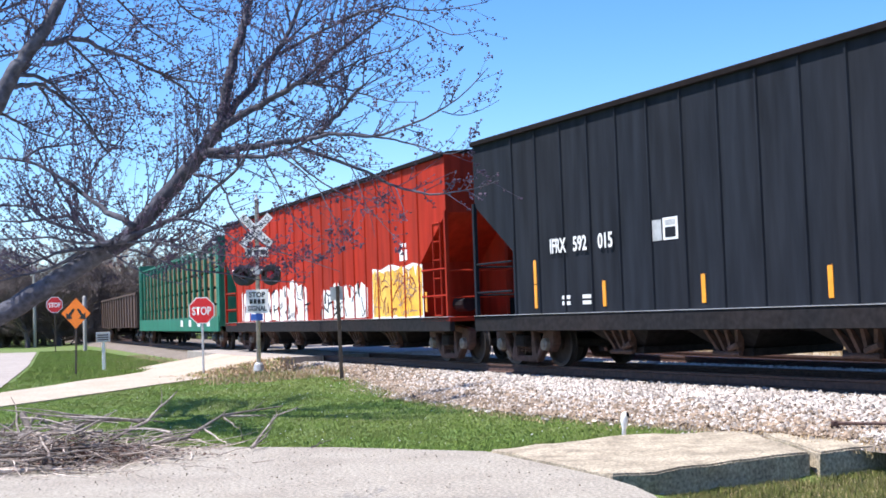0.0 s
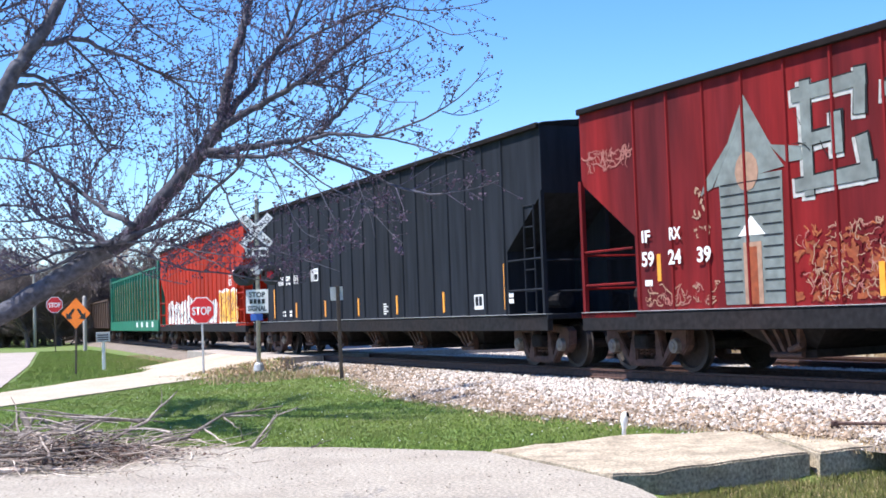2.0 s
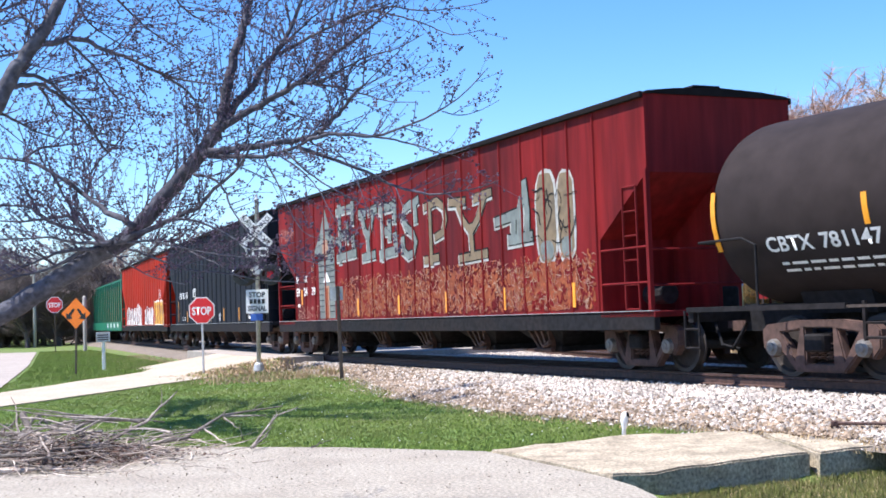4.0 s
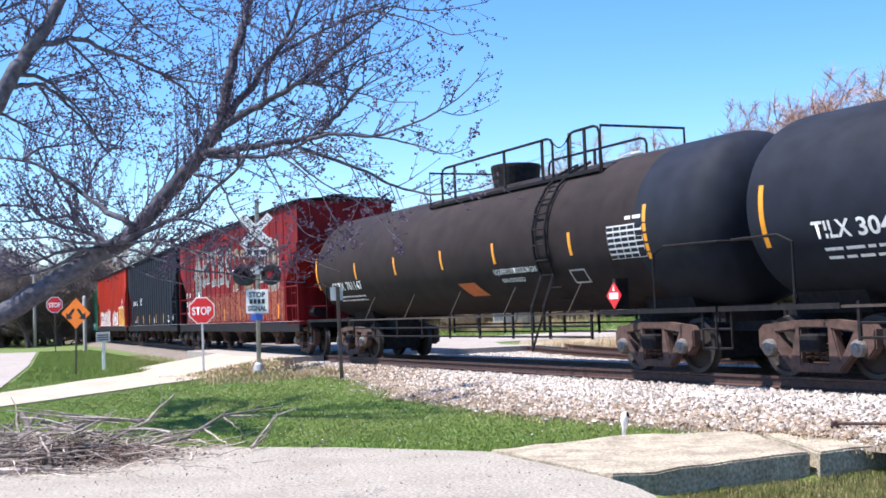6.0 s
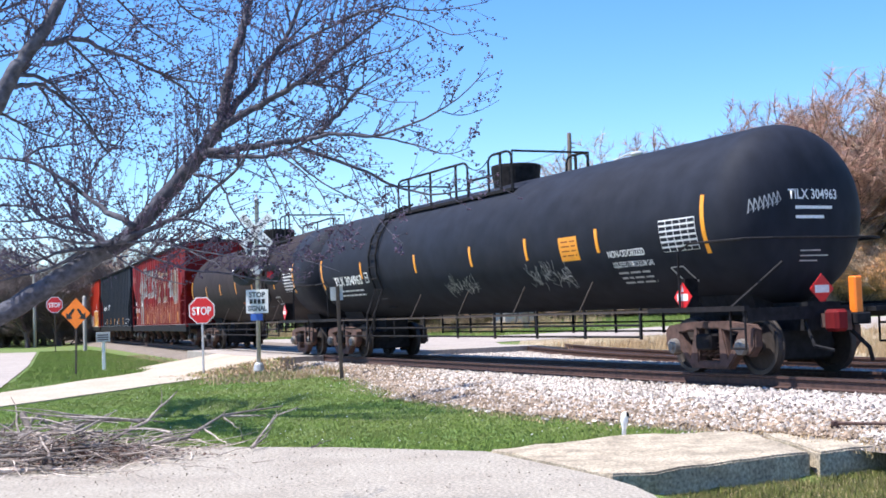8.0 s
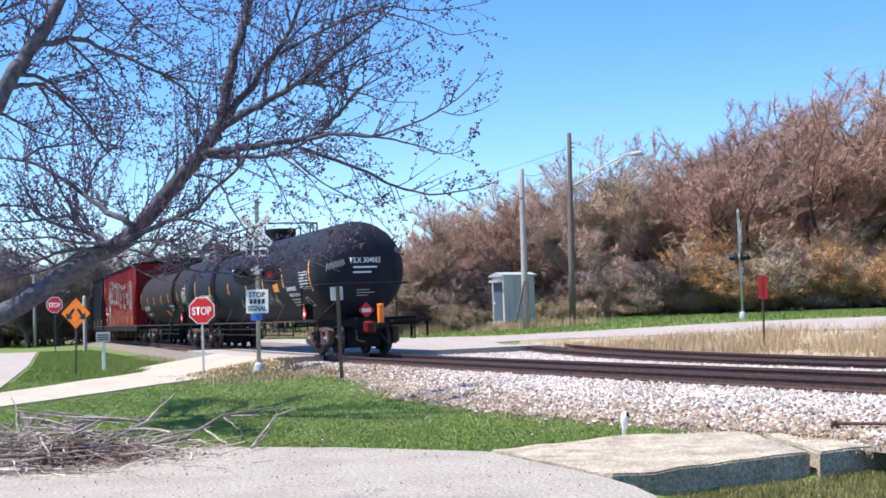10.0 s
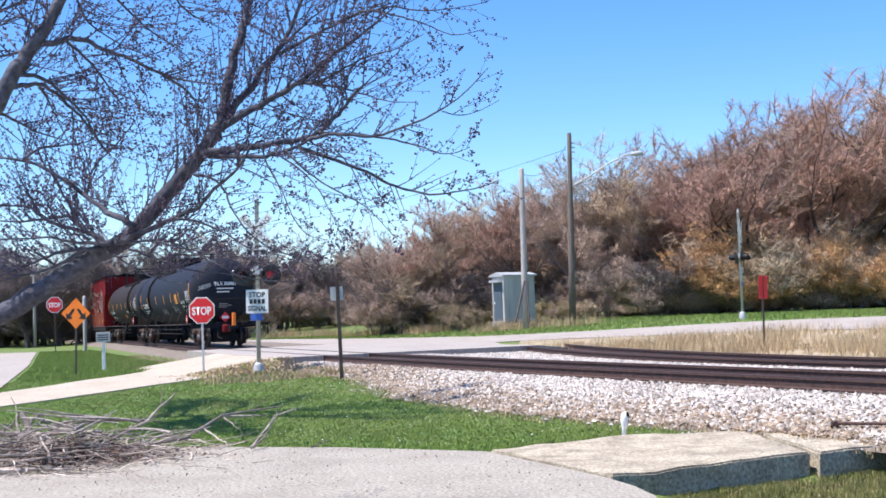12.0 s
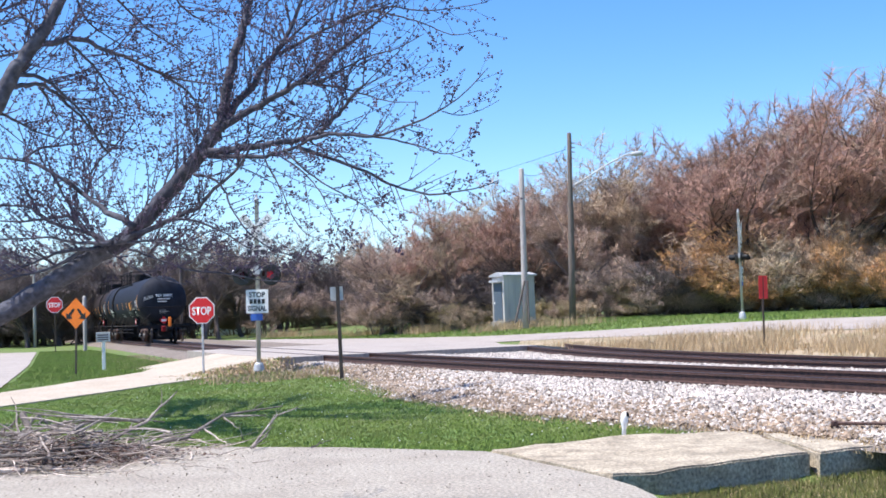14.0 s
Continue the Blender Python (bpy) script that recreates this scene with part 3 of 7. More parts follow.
def tank_car(paint, half, truck_half, place, label):
    root = thing("tank_car", None, label, "tank car", "train cars")
    bm = bmesh.new()
    prof = [(TANK_R * math.cos(a) ** 0.78, -half + HEAD - HEAD * math.sin(a) ** 0.78) for a in (math.pi / 2 * (1 - i / 12) for i in range(13))]
    prof[0] = (0.0, -half)
    lathe(bm, prof + [(r, -z) for r, z in reversed(prof)], 56, pose(0, 0, TANK_Z, 0, 90, 0))
    part("tank", bm, paint, root, smooth=True)
    if paint == "tank_brown":
        # the cleaner black near end beside the dusty middle
        bm = bmesh.new()
        lathe(bm, [(r + 0.004, -z + 0.004) for r, z in prof] + [(TANK_R + 0.004, half - 2.1), (TANK_R - 0.01, half - 2.12)], 56, pose(0, 0, TANK_Z, 0, 90, 0))
        part("end_course", bm, "tank", root, "cleaner black end of the shell", smooth=True)
    # slanted brackets under the shell
    for x in (-5.2, -2.6, 0.0, 2.6, 5.2):
        part("bracket", tubed([(x, -1.49, 1.06), (x + 0.22, -1.30, 1.62)], 0.016, 5), "post", root, "thin worn bracket")
    for w in (-1, 1):
        a, b = sorted((w * (truck_half - 1.5), w * (half + 0.15)))
        part("stub_sill", boxed((a, -0.33, 0.68), (b, 0.33, 1.12)), "under", root)
        a, b = sorted((w * (truck_half - 0.7), w * (truck_half + 0.7)))
        part("saddle", prism([(-0.6, 0.95), (0.6, 0.95), (0.72, 1.28), (0.4, 1.18), (-0.4, 1.18), (-0.72, 1.28)], a, b, "x"), "under", root)
        # plain dark box filling the space between the truck's wheels
        part("brake_rigging", boxed((w * truck_half - 1.1, -0.55, 0.22), (w * truck_half + 1.1, 0.55, 0.70), 0.03), "under", root)
        part("end_sill", boxed((w * (half + 0.1) - 0.06, -1.5, 0.86), (w * (half + 0.1) + 0.06, 1.5, 1.06)), "under", root)
        a, b = sorted((w * (truck_half - 1.0), w * (half + 0.15)))
        for y in (-1.5, 1.5):
            part("side_step", boxed((a, y - 0.05, 1.02), (b, y + 0.05, 1.10)), "under", root)
            bm = bmesh.new()
            for z in (0.45, 0.75):
                tube(bm, [(w * half - 0.25, y, z), (w * half + 0.1, y, z)], 0.02, 5)
            for x in (w * half - 0.25, w * half + 0.1):
                tube(bm, [(x, y, 0.45), (x, y, 1.05)], 0.02, 5)
            part("stirrup", bm, "under", root)
        bm = bmesh.new()
        tube(bm, [(w * half - w * 1.5, -1.52, 1.1), (w * half - w * 1.5, -1.52, 2.0), (w * half - w * 1.2, -1.52, 2.12), (w * half, -1.35, 2.12), (w * half + w * 0.2, -1.0, 2.12), (w * half + w * 0.2, 1.0, 2.12), (w * half, 1.35, 2.12), (w * half - w * 1.5, 1.52, 2.12), (w * half - w * 1.5, 1.52, 1.1)], 0.022, 6)
        part("end_handrail", bm, "under", root)
        add_coupler(root, w * half, w)
    # side rails below the belly
    for y in (-1.5, 1.5):
        bm = bmesh.new()
        L = truck_half - 1.3
        for z in (0.62, 0.82):
            tube(bm, [(-L, y, z), (L, y, z)], 0.022, 5)
        part("belly_rail", bm, "under", root)
        for i in range(9):
            x = -L + 2 * L * i / 8
            part("belly_post", boxed((x - 0.025, y - 0.02, 0.58), (x + 0.025, y + 0.02, 1.12)), "under", root)
        part("running_strip", boxed((-L - 1.0, y - 0.03, 1.03), (L + 1.0, y + 0.03, 1.07)), "post", root, "thin worn side strip")
    sets = add_trucks(root, truck_half)
    CARS.append((root, place, truck_half, sets))
    return root


def top_gear(root, lx, x0, x1, dome_x, spans):
    """Ladder over the shell, top platform with railings, and valve housing."""
    bm = bmesh.new()
    for q in (lx - 0.24, lx + 0.24):
        pts = [Vector((q, -1.6, 0.75)), Vector((q, -1.6, 1.2))] + [wrap(Vector((q, -0.07, TANK_Z + TANK_R * a))) for a in (-0.5, -0.2, 0.1, 0.4, 0.7, 1.0, 1.3)]
        tube(bm, pts, 0.032, 5)
    for i in range(11):
        a = -0.9 + i * 0.2
        p0, p1 = wrap(Vector((lx - 0.24, -0.08, TANK_Z + TANK_R * a))), wrap(Vector((lx + 0.24, -0.08, TANK_Z + TANK_R * a)))
        tube(bm, [p0, p1], 0.018, 5)
    part("ladder", bm, "under", root)
    for i in range(2):
        q = lx + (-0.24, 0.24)[i]
        part("ladder_foot", tubed([(q, -1.6, 1.1), (q + (0.25, -0.25)[i], -1.75, 0.35)], 0.025, 5), "under", root)
    z = TANK_Z + TANK_R - 0.24
    bm = bmesh.new()
    for y in (-0.75, 0.75):
        box(bm, (x0, y - 0.22, z - 0.06), (x1, y + 0.22, z - 0.02))
        box(bm, (x0, y - 0.25, z - 0.075), (x1, y - 0.21, z - 0.01))
    for x in (x0 + 0.1, (x0 + x1) / 2, x1 - 0.1):
        box(bm, (x - 0.04, -0.95, z - 0.14), (x + 0.04, -0.6, z - 0.06))
        box(bm, (x - 0.04, 0.6, z - 0.14), (x + 0.04, 0.95, z - 0.06))
    part("top_platform", bm, "under", root)
    def guard(y, a, b, posts):
        """One round-cornered railing from a to b."""
        bm = bmesh.new()
        tube(bm, [(a, y, z), (a, y, z + 0.66), (a + 0.06, y, z + 0.76), (a + 0.2, y, z + 0.80), (b - 0.2, y, z + 0.80), (b - 0.06, y, z + 0.76), (b, y, z + 0.66), (b, y, z)], 0.028, 6)
        for c in posts:
            box(bm, (c - 0.045, y - 0.012, z - 0.1), (c + 0.045, y + 0.012, z + 0.8))
        part("railing", bm, "under", root)
    for y, a, b, posts in spans:
        guard(y, a, b, posts)
    for x in (x0, x1):
        bm = bmesh.new()
        tube(bm, [(x, -0.95, z - 0.1), (x, -0.95, z + 0.78), (x, 0.95, z + 0.78), (x, 0.95, z - 0.1)], 0.03, 6)
        part("end_railing", bm, "under", root)
    for a, b in zip([q for q in spans if q[0] < 0], [q for q in spans if q[0] < 0][1:]):
        p, q = Vector((a[2], -0.95, z + 0.72)), Vector((b[1], -0.95, z + 0.72))
        part("safety_chain", tubed([p.lerp(q, i / 8) - Vector((0, 0, 0.16 * 4 * (i / 8) * (1 - i / 8))) for i in range(9)], 0.012, 4), "under", root)
    bm = bmesh.new()
    lathe(bm, [(0.0, 0.52), (0.50, 0.52), (0.565, 0.50), (0.57, 0.44), (0.50, -0.1)], 24, pose(dome_x, 0, z + 0.16))
    box(bm, (dome_x - 0.2, -0.1, z + 0.67), (dome_x + 0.05, 0.1, z + 0.71))
    box(bm, (dome_x - 0.62, -0.12, z + 0.45), (dome_x - 0.5, 0.12, z + 0.7))
    part("valve_housing", bm, "under", root)


# ---- markings, graffiti ----
M["teal"] = mat("pale_teal_spray", (0.17, 0.195, 0.185), 0.7, grain=0.2, size=6, blotch=0.8, blotch_size=2.0, bump=0.03, second=(0.12, 0.125, 0.115))
M["tan"] = mat("tan_spray", (0.19, 0.135, 0.08), 0.7, grain=0.25, size=6, blotch=0.6, bump=0.03, second=(0.12, 0.11, 0.085))
M["yellow"] = mat("yellow_spray", (0.80, 0.42, 0.03), 0.7, grain=0.2, size=6, blotch=0.5, bump=0.03, second=(0.75, 0.55, 0.16))
M["cream"] = mat("cream_spray", (0.36, 0.21, 0.14), 0.7, grain=0.2, size=9, bump=0.03)
M["rust_spray"] = mat("rust_orange_spray", (0.26, 0.055, 0.016), 0.8, grain=0.3, size=9, bump=0.03)
M["tag_orange"] = mat("dull_orange_spray", (0.34, 0.085, 0.026), 0.8, grain=0.3, size=9, bump=0.03)
M["pink_spray"] = mat("pale_pink_spray", (0.33, 0.12, 0.10), 0.8, grain=0.2, size=9, bump=0.03)
M["pale"] = mat("pale_spray", (0.42, 0.41, 0.39), 0.7, grain=0.25, size=9, blotch=0.5, bump=0.03)
M["rust_orange"] = mat("orange_panel_paint", (0.55, 0.13, 0.03), 0.6, grain=0.15, bump=0.02)
SIDE = -1.545


def flat(root, name, outline, material, label="", depth=0.0):
    """A painted patch on the car's side: outline in (x, z)."""
    bm = prism(outline, SIDE - 0.003 - depth, SIDE + 0.001 - depth)
    return part(name, bm, material, root, label)


def rect(x0, x1, z0, z1):
    return [(x0, z0), (x1, z0), (x1, z1), (x0, z1)]


def blob(rng, x0, x1, z0, z1, k=14, rough=0.12):
    cx, cz, w, h = (x0 + x1) / 2, (z0 + z1) / 2, (x1 - x0) / 2, (z1 - z0) / 2
    out = []
    for i in range(k):
        a = 2 * math.pi * i / k
        c, s = math.cos(a), math.sin(a)
        p = 4.0
        q = (abs(c) ** p + abs(s) ** p) ** (-1 / p) * (1 + rng.uniform(-rough, rough * 0.4))
        out.append((cx + w * c * q, cz + h * s * q))
    return out


def scribble(root, name, rng, count, x0, x1, z0, z1, length, wide, material, label, depth=0.004, curl=0.9):
    """Many thin spray strokes, as flat ribbons."""
    bm = bmesh.new()
    for i in range(count):
        x, z, a = rng.uniform(x0, x1), rng.uniform(z0, z1), rng.uniform(0, 6.28)
        w = wide * rng.uniform(0.5, 1.3)
        y = SIDE - depth - rng.uniform(0, 0.004)
        rows = []
        k = 6
        for j in range(k + 1):
            n = Vector((-math.sin(a), 0, math.cos(a))) * w / 2
            rows.append((bm.verts.new((x + n.x, y, z + n.z)), bm.verts.new((x - n.x, y, z - n.z))))
            x += math.cos(a) * length / k
            z += math.sin(a) * length / k
            if z < z0 or z > z1:
                a = -a
                z = min(max(z, z0), z1)
            a += rng.gauss(0, curl)
        for p, q in zip(rows, rows[1:]):
            bm.faces.new((p[0], p[1], q[1], q[0]))
    return tagged(part(name, bm, material, root, label), kind="stuff")


def words(root, text, x, z, height, width, material="white", y=None, label="white stencilled letters", bend=None):
    return shared("lettering", lettering(text, height, width, bend=bend, bold=height * 0.04), material, root, label, pose(x, SIDE - 0.040 if y is None else y, z) if not bend else None)


def side_words(root, text, x, z, height, width, label="white stencilled letters"):
    """Words wrapped on a tank's shell."""
    shared("lettering", lettering(text, height, width, bold=height * 0.03, bend=lambda c: wrap(Vector((c.x + x, -0.004, c.z + z)))), "white", root, label)


def side_patch(root, name, outline, material, label="", lift=0.003):
    bm = bmesh.new()
    if len(outline) == 4:
        k = 6
        rows = []
        a, b, c, d = [Vector((p[0], 0, p[1])) for p in outline]
        for i in range(k + 1):
            l, r = a.lerp(d, i / k), b.lerp(c, i / k)
            rows.append([(bm.verts.new(wrap(Vector((q.x, -lift, q.z))))) for q in (l, r)])
        for p, q in zip(rows, rows[1:]):
            bm.faces.new((p[0], p[1], q[1], q[0]))
    else:
        bm.faces.new([bm.verts.new(wrap(Vector((x, -lift, z)))) for x, z in outline])
    return part(name, bm, material, root, label)


def data_panel(root, x0, x1, z0, z1):
    p = side_patch(root, "data_panel", rect(x0, x1, z0, z1), "white", "white outlined data panel with dark cells")
    nx, nz = 5, 6
    dx, dz = (x1 - x0) / nx, (z1 - z0) / nz
    for i in range(nx):
        for j in range(nz):
            side_patch(p, "cell", rect(x0 + i * dx + dx * 0.05, x0 + (i + 1) * dx - dx * 0.05, z0 + j * dz + dz * 0.1, z0 + (j + 1) * dz - dz * 0.25), "tank", "", 0.006)


def placard(root, x, z, r=0.24):
    """A diamond placard on an upright holder below the shell's widest line."""
    y = -1.47
    part("placard_holder", boxed((x - 0.05, y + 0.012, z - r), (x + 0.05, -1.2, z + 0.3)), "under", root)
    p = part("placard", prism([(x, z - r), (x + r, z), (x, z + r), (x - r, z)], y - 0.004, y + 0.01), "sign_red", root, "red diamond hazard placard")
    part("band", prism(rect(x - r * 0.6, x + r * 0.6, z - r * 0.25, z + r * 0.22), y - 0.009, y - 0.005), "white", p, "white band")
    part("flame", prism([(x - r * 0.16, z + r * 0.36), (x + r * 0.16, z + r * 0.36), (x, z + r * 0.78)], y - 0.009, y - 0.005), "white", p, "small white mark")


def line_bars(root, x0, x1, z, n, tall, gap, seed, material="white"):
    """Lines of writing too small to read, as plain bars."""
    rng = random.Random(seed)
    for i in range(n):
        x = x0
        while x < x1:
            w = rng.uniform(0.12, 0.35)
            side_patch(root, "text_bar", rect(x, min(x + w, x1), z - i * gap, z - i * gap + tall), material, "", 0.004)
            x += w + 0.06


def head_bend(half, y0, z0):
    def f(c):
        y, z = c.x + y0, c.z + z0
        r = min(math.hypot(y, z - TANK_Z) / TANK_R, 0.99)
        return Vector((half - HEAD + HEAD * (1 - r ** 2.564) ** 0.39 + 0.006, y, z))
    return f


def mark_black(root):
    add_bars(root, (-5.59, -2.81, -0.04, 2.72, 5.56), 1.17, SIDE)
    for x in (-7.95, 8.66):
        add_bars(root, (x,), 1.18, SIDE)
        add_bars(root, (x,), 1.66, SIDE)
    words(root, "IFRX", -7.30, 2.22, 0.27, 0.56)
    words(root, "592", -6.50, 2.22, 0.27, 0.46)
    words(root, "015", -5.68, 2.22, 0.27, 0.46)
    p = flat(root, "stencil_box", rect(-3.80, -3.40, 2.23, 2.60), "white", "white outlined stencil box")
    flat(p, "inset", rect(-3.74, -3.46, 2.27, 2.44), "black", "dark inset", 0.004)
    flat(p, "inset", rect(-3.74, -3.46, 2.47, 2.56), "grey", "grey inset", 0.004)
    flat(root, "stencil_box", rect(-4.10, -3.84, 2.23, 2.58), "grey", "faded grey stencil box")
    for x in (-7.0, -6.3):
        for z in (1.22, 1.33):
            flat(root, "stencil", rect(x, x + 0.28, z, z + 0.07), "white", "small white stencil mark")
    p = flat(root, "square_emblem", rect(7.18, 7.62, 1.20, 1.52), "white", "white square emblem with dark bars")
    for x0, x1, z0, z1 in ((7.24, 7.38, 1.28, 1.48), (7.42, 7.56, 1.28, 1.48)):
        flat(p, "inset", rect(x0, x1, z0, z1), "black", "dark bar", 0.004)
    for i in range(5):
        flat(root, "stencil", rect(1.8, 2.0 + 0.12 * (i % 2), 1.17 + i * 0.06, 1.205 + i * 0.06), "white", "small white stencil mark")
    for z in (1.30, 1.42):
        flat(root, "stencil", rect(8.82, 9.02, z, z + 0.09), "white", "small white stencil mark")


def mark_red_one(root):
    rng = random.Random(4)
    def block(x0, x1, z0, z1):
        """A blocky throw-up letter: near-square, with uneven top and notches."""
        k = rng.uniform(0.25, 0.7)
        xm = x0 + (x1 - x0) * k
        return [(x0, z0), (x1, z0 + rng.uniform(-0.03, 0.06)), (x1 + rng.uniform(-0.06, 0.05), z1 - rng.uniform(0, 0.2)), (xm + 0.1, z1 + rng.uniform(-0.1, 0.02)),
                (xm, z1 - rng.uniform(0.05, 0.3)), (xm - 0.12, z1 + rng.uniform(-0.08, 0.05)), (x0 + rng.uniform(-0.05, 0.05), z1 - rng.uniform(0, 0.15))]
    for x_from, count, w, top in ((-8.1, 9, 0.88, 2.22), (1.25, 4, 0.98, 2.02)):
        x = x_from
        for i in range(count):
            flat(root, "graffiti_letter", block(x, x + w * 0.985, 1.10, top + rng.uniform(-0.15, 0.1)), "white", "white spray-painted throw-up letter")
            for j in range(2):
                cx, cz = x + w * rng.uniform(0.2, 0.75), rng.uniform(1.25, 1.85)
                flat(root, "letter_gap", [(cx, cz), (cx + rng.uniform(0.05, 0.16), cz + 0.02), (cx + rng.uniform(0.04, 0.14), cz + rng.uniform(0.2, 0.4)), (cx - 0.02, cz + rng.uniform(0.15, 0.3))], "black" if rng.random() < 0.7 else "red", "dark gap inside a letter", 0.004)
            x += w
        scribble(root, "stroke_work", rng, count * 5, x_from + 0.1, x - 0.1, 1.16, top - 0.05, 0.5, 0.05, "black", "dark strokes on the white letters", 0.008, 0.3)
    flat(root, "graffiti_panel", [(5.52, 1.06), (9.0, 1.06), (8.98, 2.3), (8.4, 2.38), (7.7, 2.30), (6.9, 2.42), (6.2, 2.30), (5.6, 2.36)], "white", "white spray edge round the yellow panel")
    x = 5.62
    for i in range(4):
        flat(root, "graffiti_letter", block(x, x + 0.84, 1.10, 2.30), "yellow", "yellow spray-painted letter", 0.004)
        x += 0.83
    scribble(root, "stroke_work", rng, 40, 5.7, 8.8, 1.15, 2.25, 0.5, 0.035, "cream", "pale strokes on the yellow letters", 0.009, 0.4)
    scribble(root, "stroke_work", rng, 26, 5.7, 8.8, 1.2, 2.2, 0.5, 0.045, "rust_spray", "rusty strokes on the yellow letters", 0.010, 0.4)
    flat(root, "stencil", rect(7.55, 8.05, 2.46, 2.72), "white", "white painted-out patch")
    flat(root, "stencil", rect(7.60, 8.0, 2.78, 2.88), "white", "white painted-out patch")
    add_bars(root, (9.15, ), 1.2, SIDE, 0.457)


def mark_red_two(root):
    rng = random.Random(8)
    # big hand-drawn block letters with slab serifs: the strokes of each in its own unit square
    strokes = {
        "E": (((0.14, 0.0), (0.14, 1.0)), ((0.0, 0.93), (0.92, 0.95)), ((0.9, 1.0), (0.88, 0.68)), ((0.15, 0.48), (0.58, 0.5)), ((0.56, 0.36), (0.56, 0.64)), ((0.0, 0.06), (1.0, 0.1)), ((0.95, 0.08), (0.9, 0.38))),
        "Y": (((0.12, 0.92), (0.3, 0.62), (0.5, 0.44)), ((0.9, 0.92), (0.72, 0.62), (0.52, 0.44)), ((0.5, 0.5), (0.54, 0.05)), ((-0.06, 0.93), (0.34, 0.90)), ((0.64, 0.91), (1.05, 0.95)), ((0.2, 0.05), (0.9, 0.08))),
        "S": (((0.92, 0.66), (0.9, 0.88), (0.62, 0.96), (0.28, 0.9), (0.14, 0.72), (0.34, 0.56), (0.7, 0.42), (0.88, 0.26), (0.72, 0.08), (0.4, 0.03), (0.12, 0.14), (0.1, 0.34)), ((0.76, 0.95), (1.04, 1.0))),
        "P": (((0.24, 0.0), (0.22, 0.95)), ((0.0, 0.92), (0.6, 0.97), (0.92, 0.86), (1.0, 0.66), (0.86, 0.45), (0.5, 0.40)), ((-0.06, 0.04), (0.56, 0.06))),
        "T": (((0.0, 0.40), (0.62, 0.48)), ((0.50, 0.0), (0.52, 0.46)), ((0.66, 0.02), (0.70, 0.55), (0.86, 0.9)), ((0.9, 0.02), (0.92, 0.5), (0.86, 1.0)), ((0.4, 0.02), (1.0, 0.04))),
    }

    def stroke_letter(ch, x, w, z, h, wide, material, name, label, depth):
        bm = bmesh.new()
        for n, line in enumerate(strokes[ch]):
            P = [Vector((x + a * w, 0, z + b * h)) for a, b in line]
            y = SIDE - depth - 0.0007 * n
            rows = []
            for i, p in enumerate(P):
                d = (P[min(i + 1, len(P) - 1)] - P[max(i - 1, 0)]).normalized()
                o = Vector((-d.z, 0, d.x)) * wide * rng.uniform(0.42, 0.56)
                q = p - d * wide * 0.4 if i == 0 else p + d * wide * 0.4 if i == len(P) - 1 else p
                rows.append([bm.verts.new((q.x + e * o.x, y, q.z + e * o.z)) for e in (1, -1)])
            for a, b in zip(rows, rows[1:]):
                bm.faces.new((a[0], a[1], b[1], b[0]))
        return part(name, bm, material, root, label)

    spec = (("E", -4.85, 1.36, 2.70, 1.48, "teal"), ("Y", -3.10, 1.12, 2.62, 1.36, "teal"), ("E", -1.62, 1.08, 2.62, 1.32, "teal"), ("S", -0.28, 1.02, 2.52, 1.34, "teal"),
            ("P", 1.22, 1.12, 2.34, 1.42, "tan"), ("Y", 2.72, 1.80, 2.26, 1.46, "tan"), ("T", 4.86, 1.46, 2.56, 1.10, "teal"))
    for ch, x, w, z, h, paint in spec:
        wide = 0.235 if paint == "teal" else 0.215
        stroke_letter(ch, x - 0.03, w, z - 0.03, h, wide + 0.05, "pale", "letter_edge", "pale edge of a graffiti letter", 0.001)
        stroke_letter(ch, x + 0.01, w, z + 0.01, h, wide + 0.015, "under", "letter_shadow", "dark outline of a graffiti letter", 0.007)
        stroke_letter(ch, x, w, z, h, wide - 0.035, paint, "graffiti_letter", "large serif graffiti letter", 0.013)
        scribble(root, "stroke_work", rng, 4, x + 0.1, x + w * 0.5, z + 0.1, z + h * 0.8, 0.3, 0.014, "under", "thin dark strokes inside a letter", 0.020, 0.15)
    # two tall rounded figures further along, with dark strokes and pale rims
    for x0, x1, z0, z1, paint in ((6.58, 7.32, 2.05, 3.80, "tan"), (7.40, 8.0, 2.10, 3.72, "tan")):
        flat(root, "letter_edge", blob(rng, x0 - 0.06, x1 + 0.06, z0 - 0.07, z1 + 0.05, 18, 0.05), "pale", "pale rim of a graffiti figure", 0.001)
        flat(root, "graffiti_mark", blob(rng, x0, x1, z0, z1, 18, 0.07), paint, "dull tan rounded graffiti figure", 0.006)
        flat(root, "graffiti_mark", blob(rng, x0 + 0.12, x1 - 0.1, z0 + 0.05, z0 + 0.42, 12, 0.1), "teal", "pale patch in a graffiti figure", 0.011)
        scribble(root, "stroke_work", rng, 9, x0 + 0.1, x1 - 0.1, z0 + 0.3, z1 - 0.3, 0.5, 0.03, "under", "dark strokes on the graffiti figures", 0.016, 0.4)
    # a painted tower house
    tower = flat(root, "painted_house", [(-6.55, 1.12), (-5.25, 1.12), (-5.2, 3.05), (-6.6, 3.05)], "teal", "spray-painted narrow tower house")
    flat(tower, "painted_roof", [(-7.05, 2.85), (-6.75, 2.95), (-6.0, 3.95), (-5.1, 3.15), (-4.75, 3.15), (-4.8, 3.35), (-5.4, 3.45), (-5.95, 4.28), (-6.35, 3.6), (-6.9, 3.1)], "teal", "pale roof", 0.004)
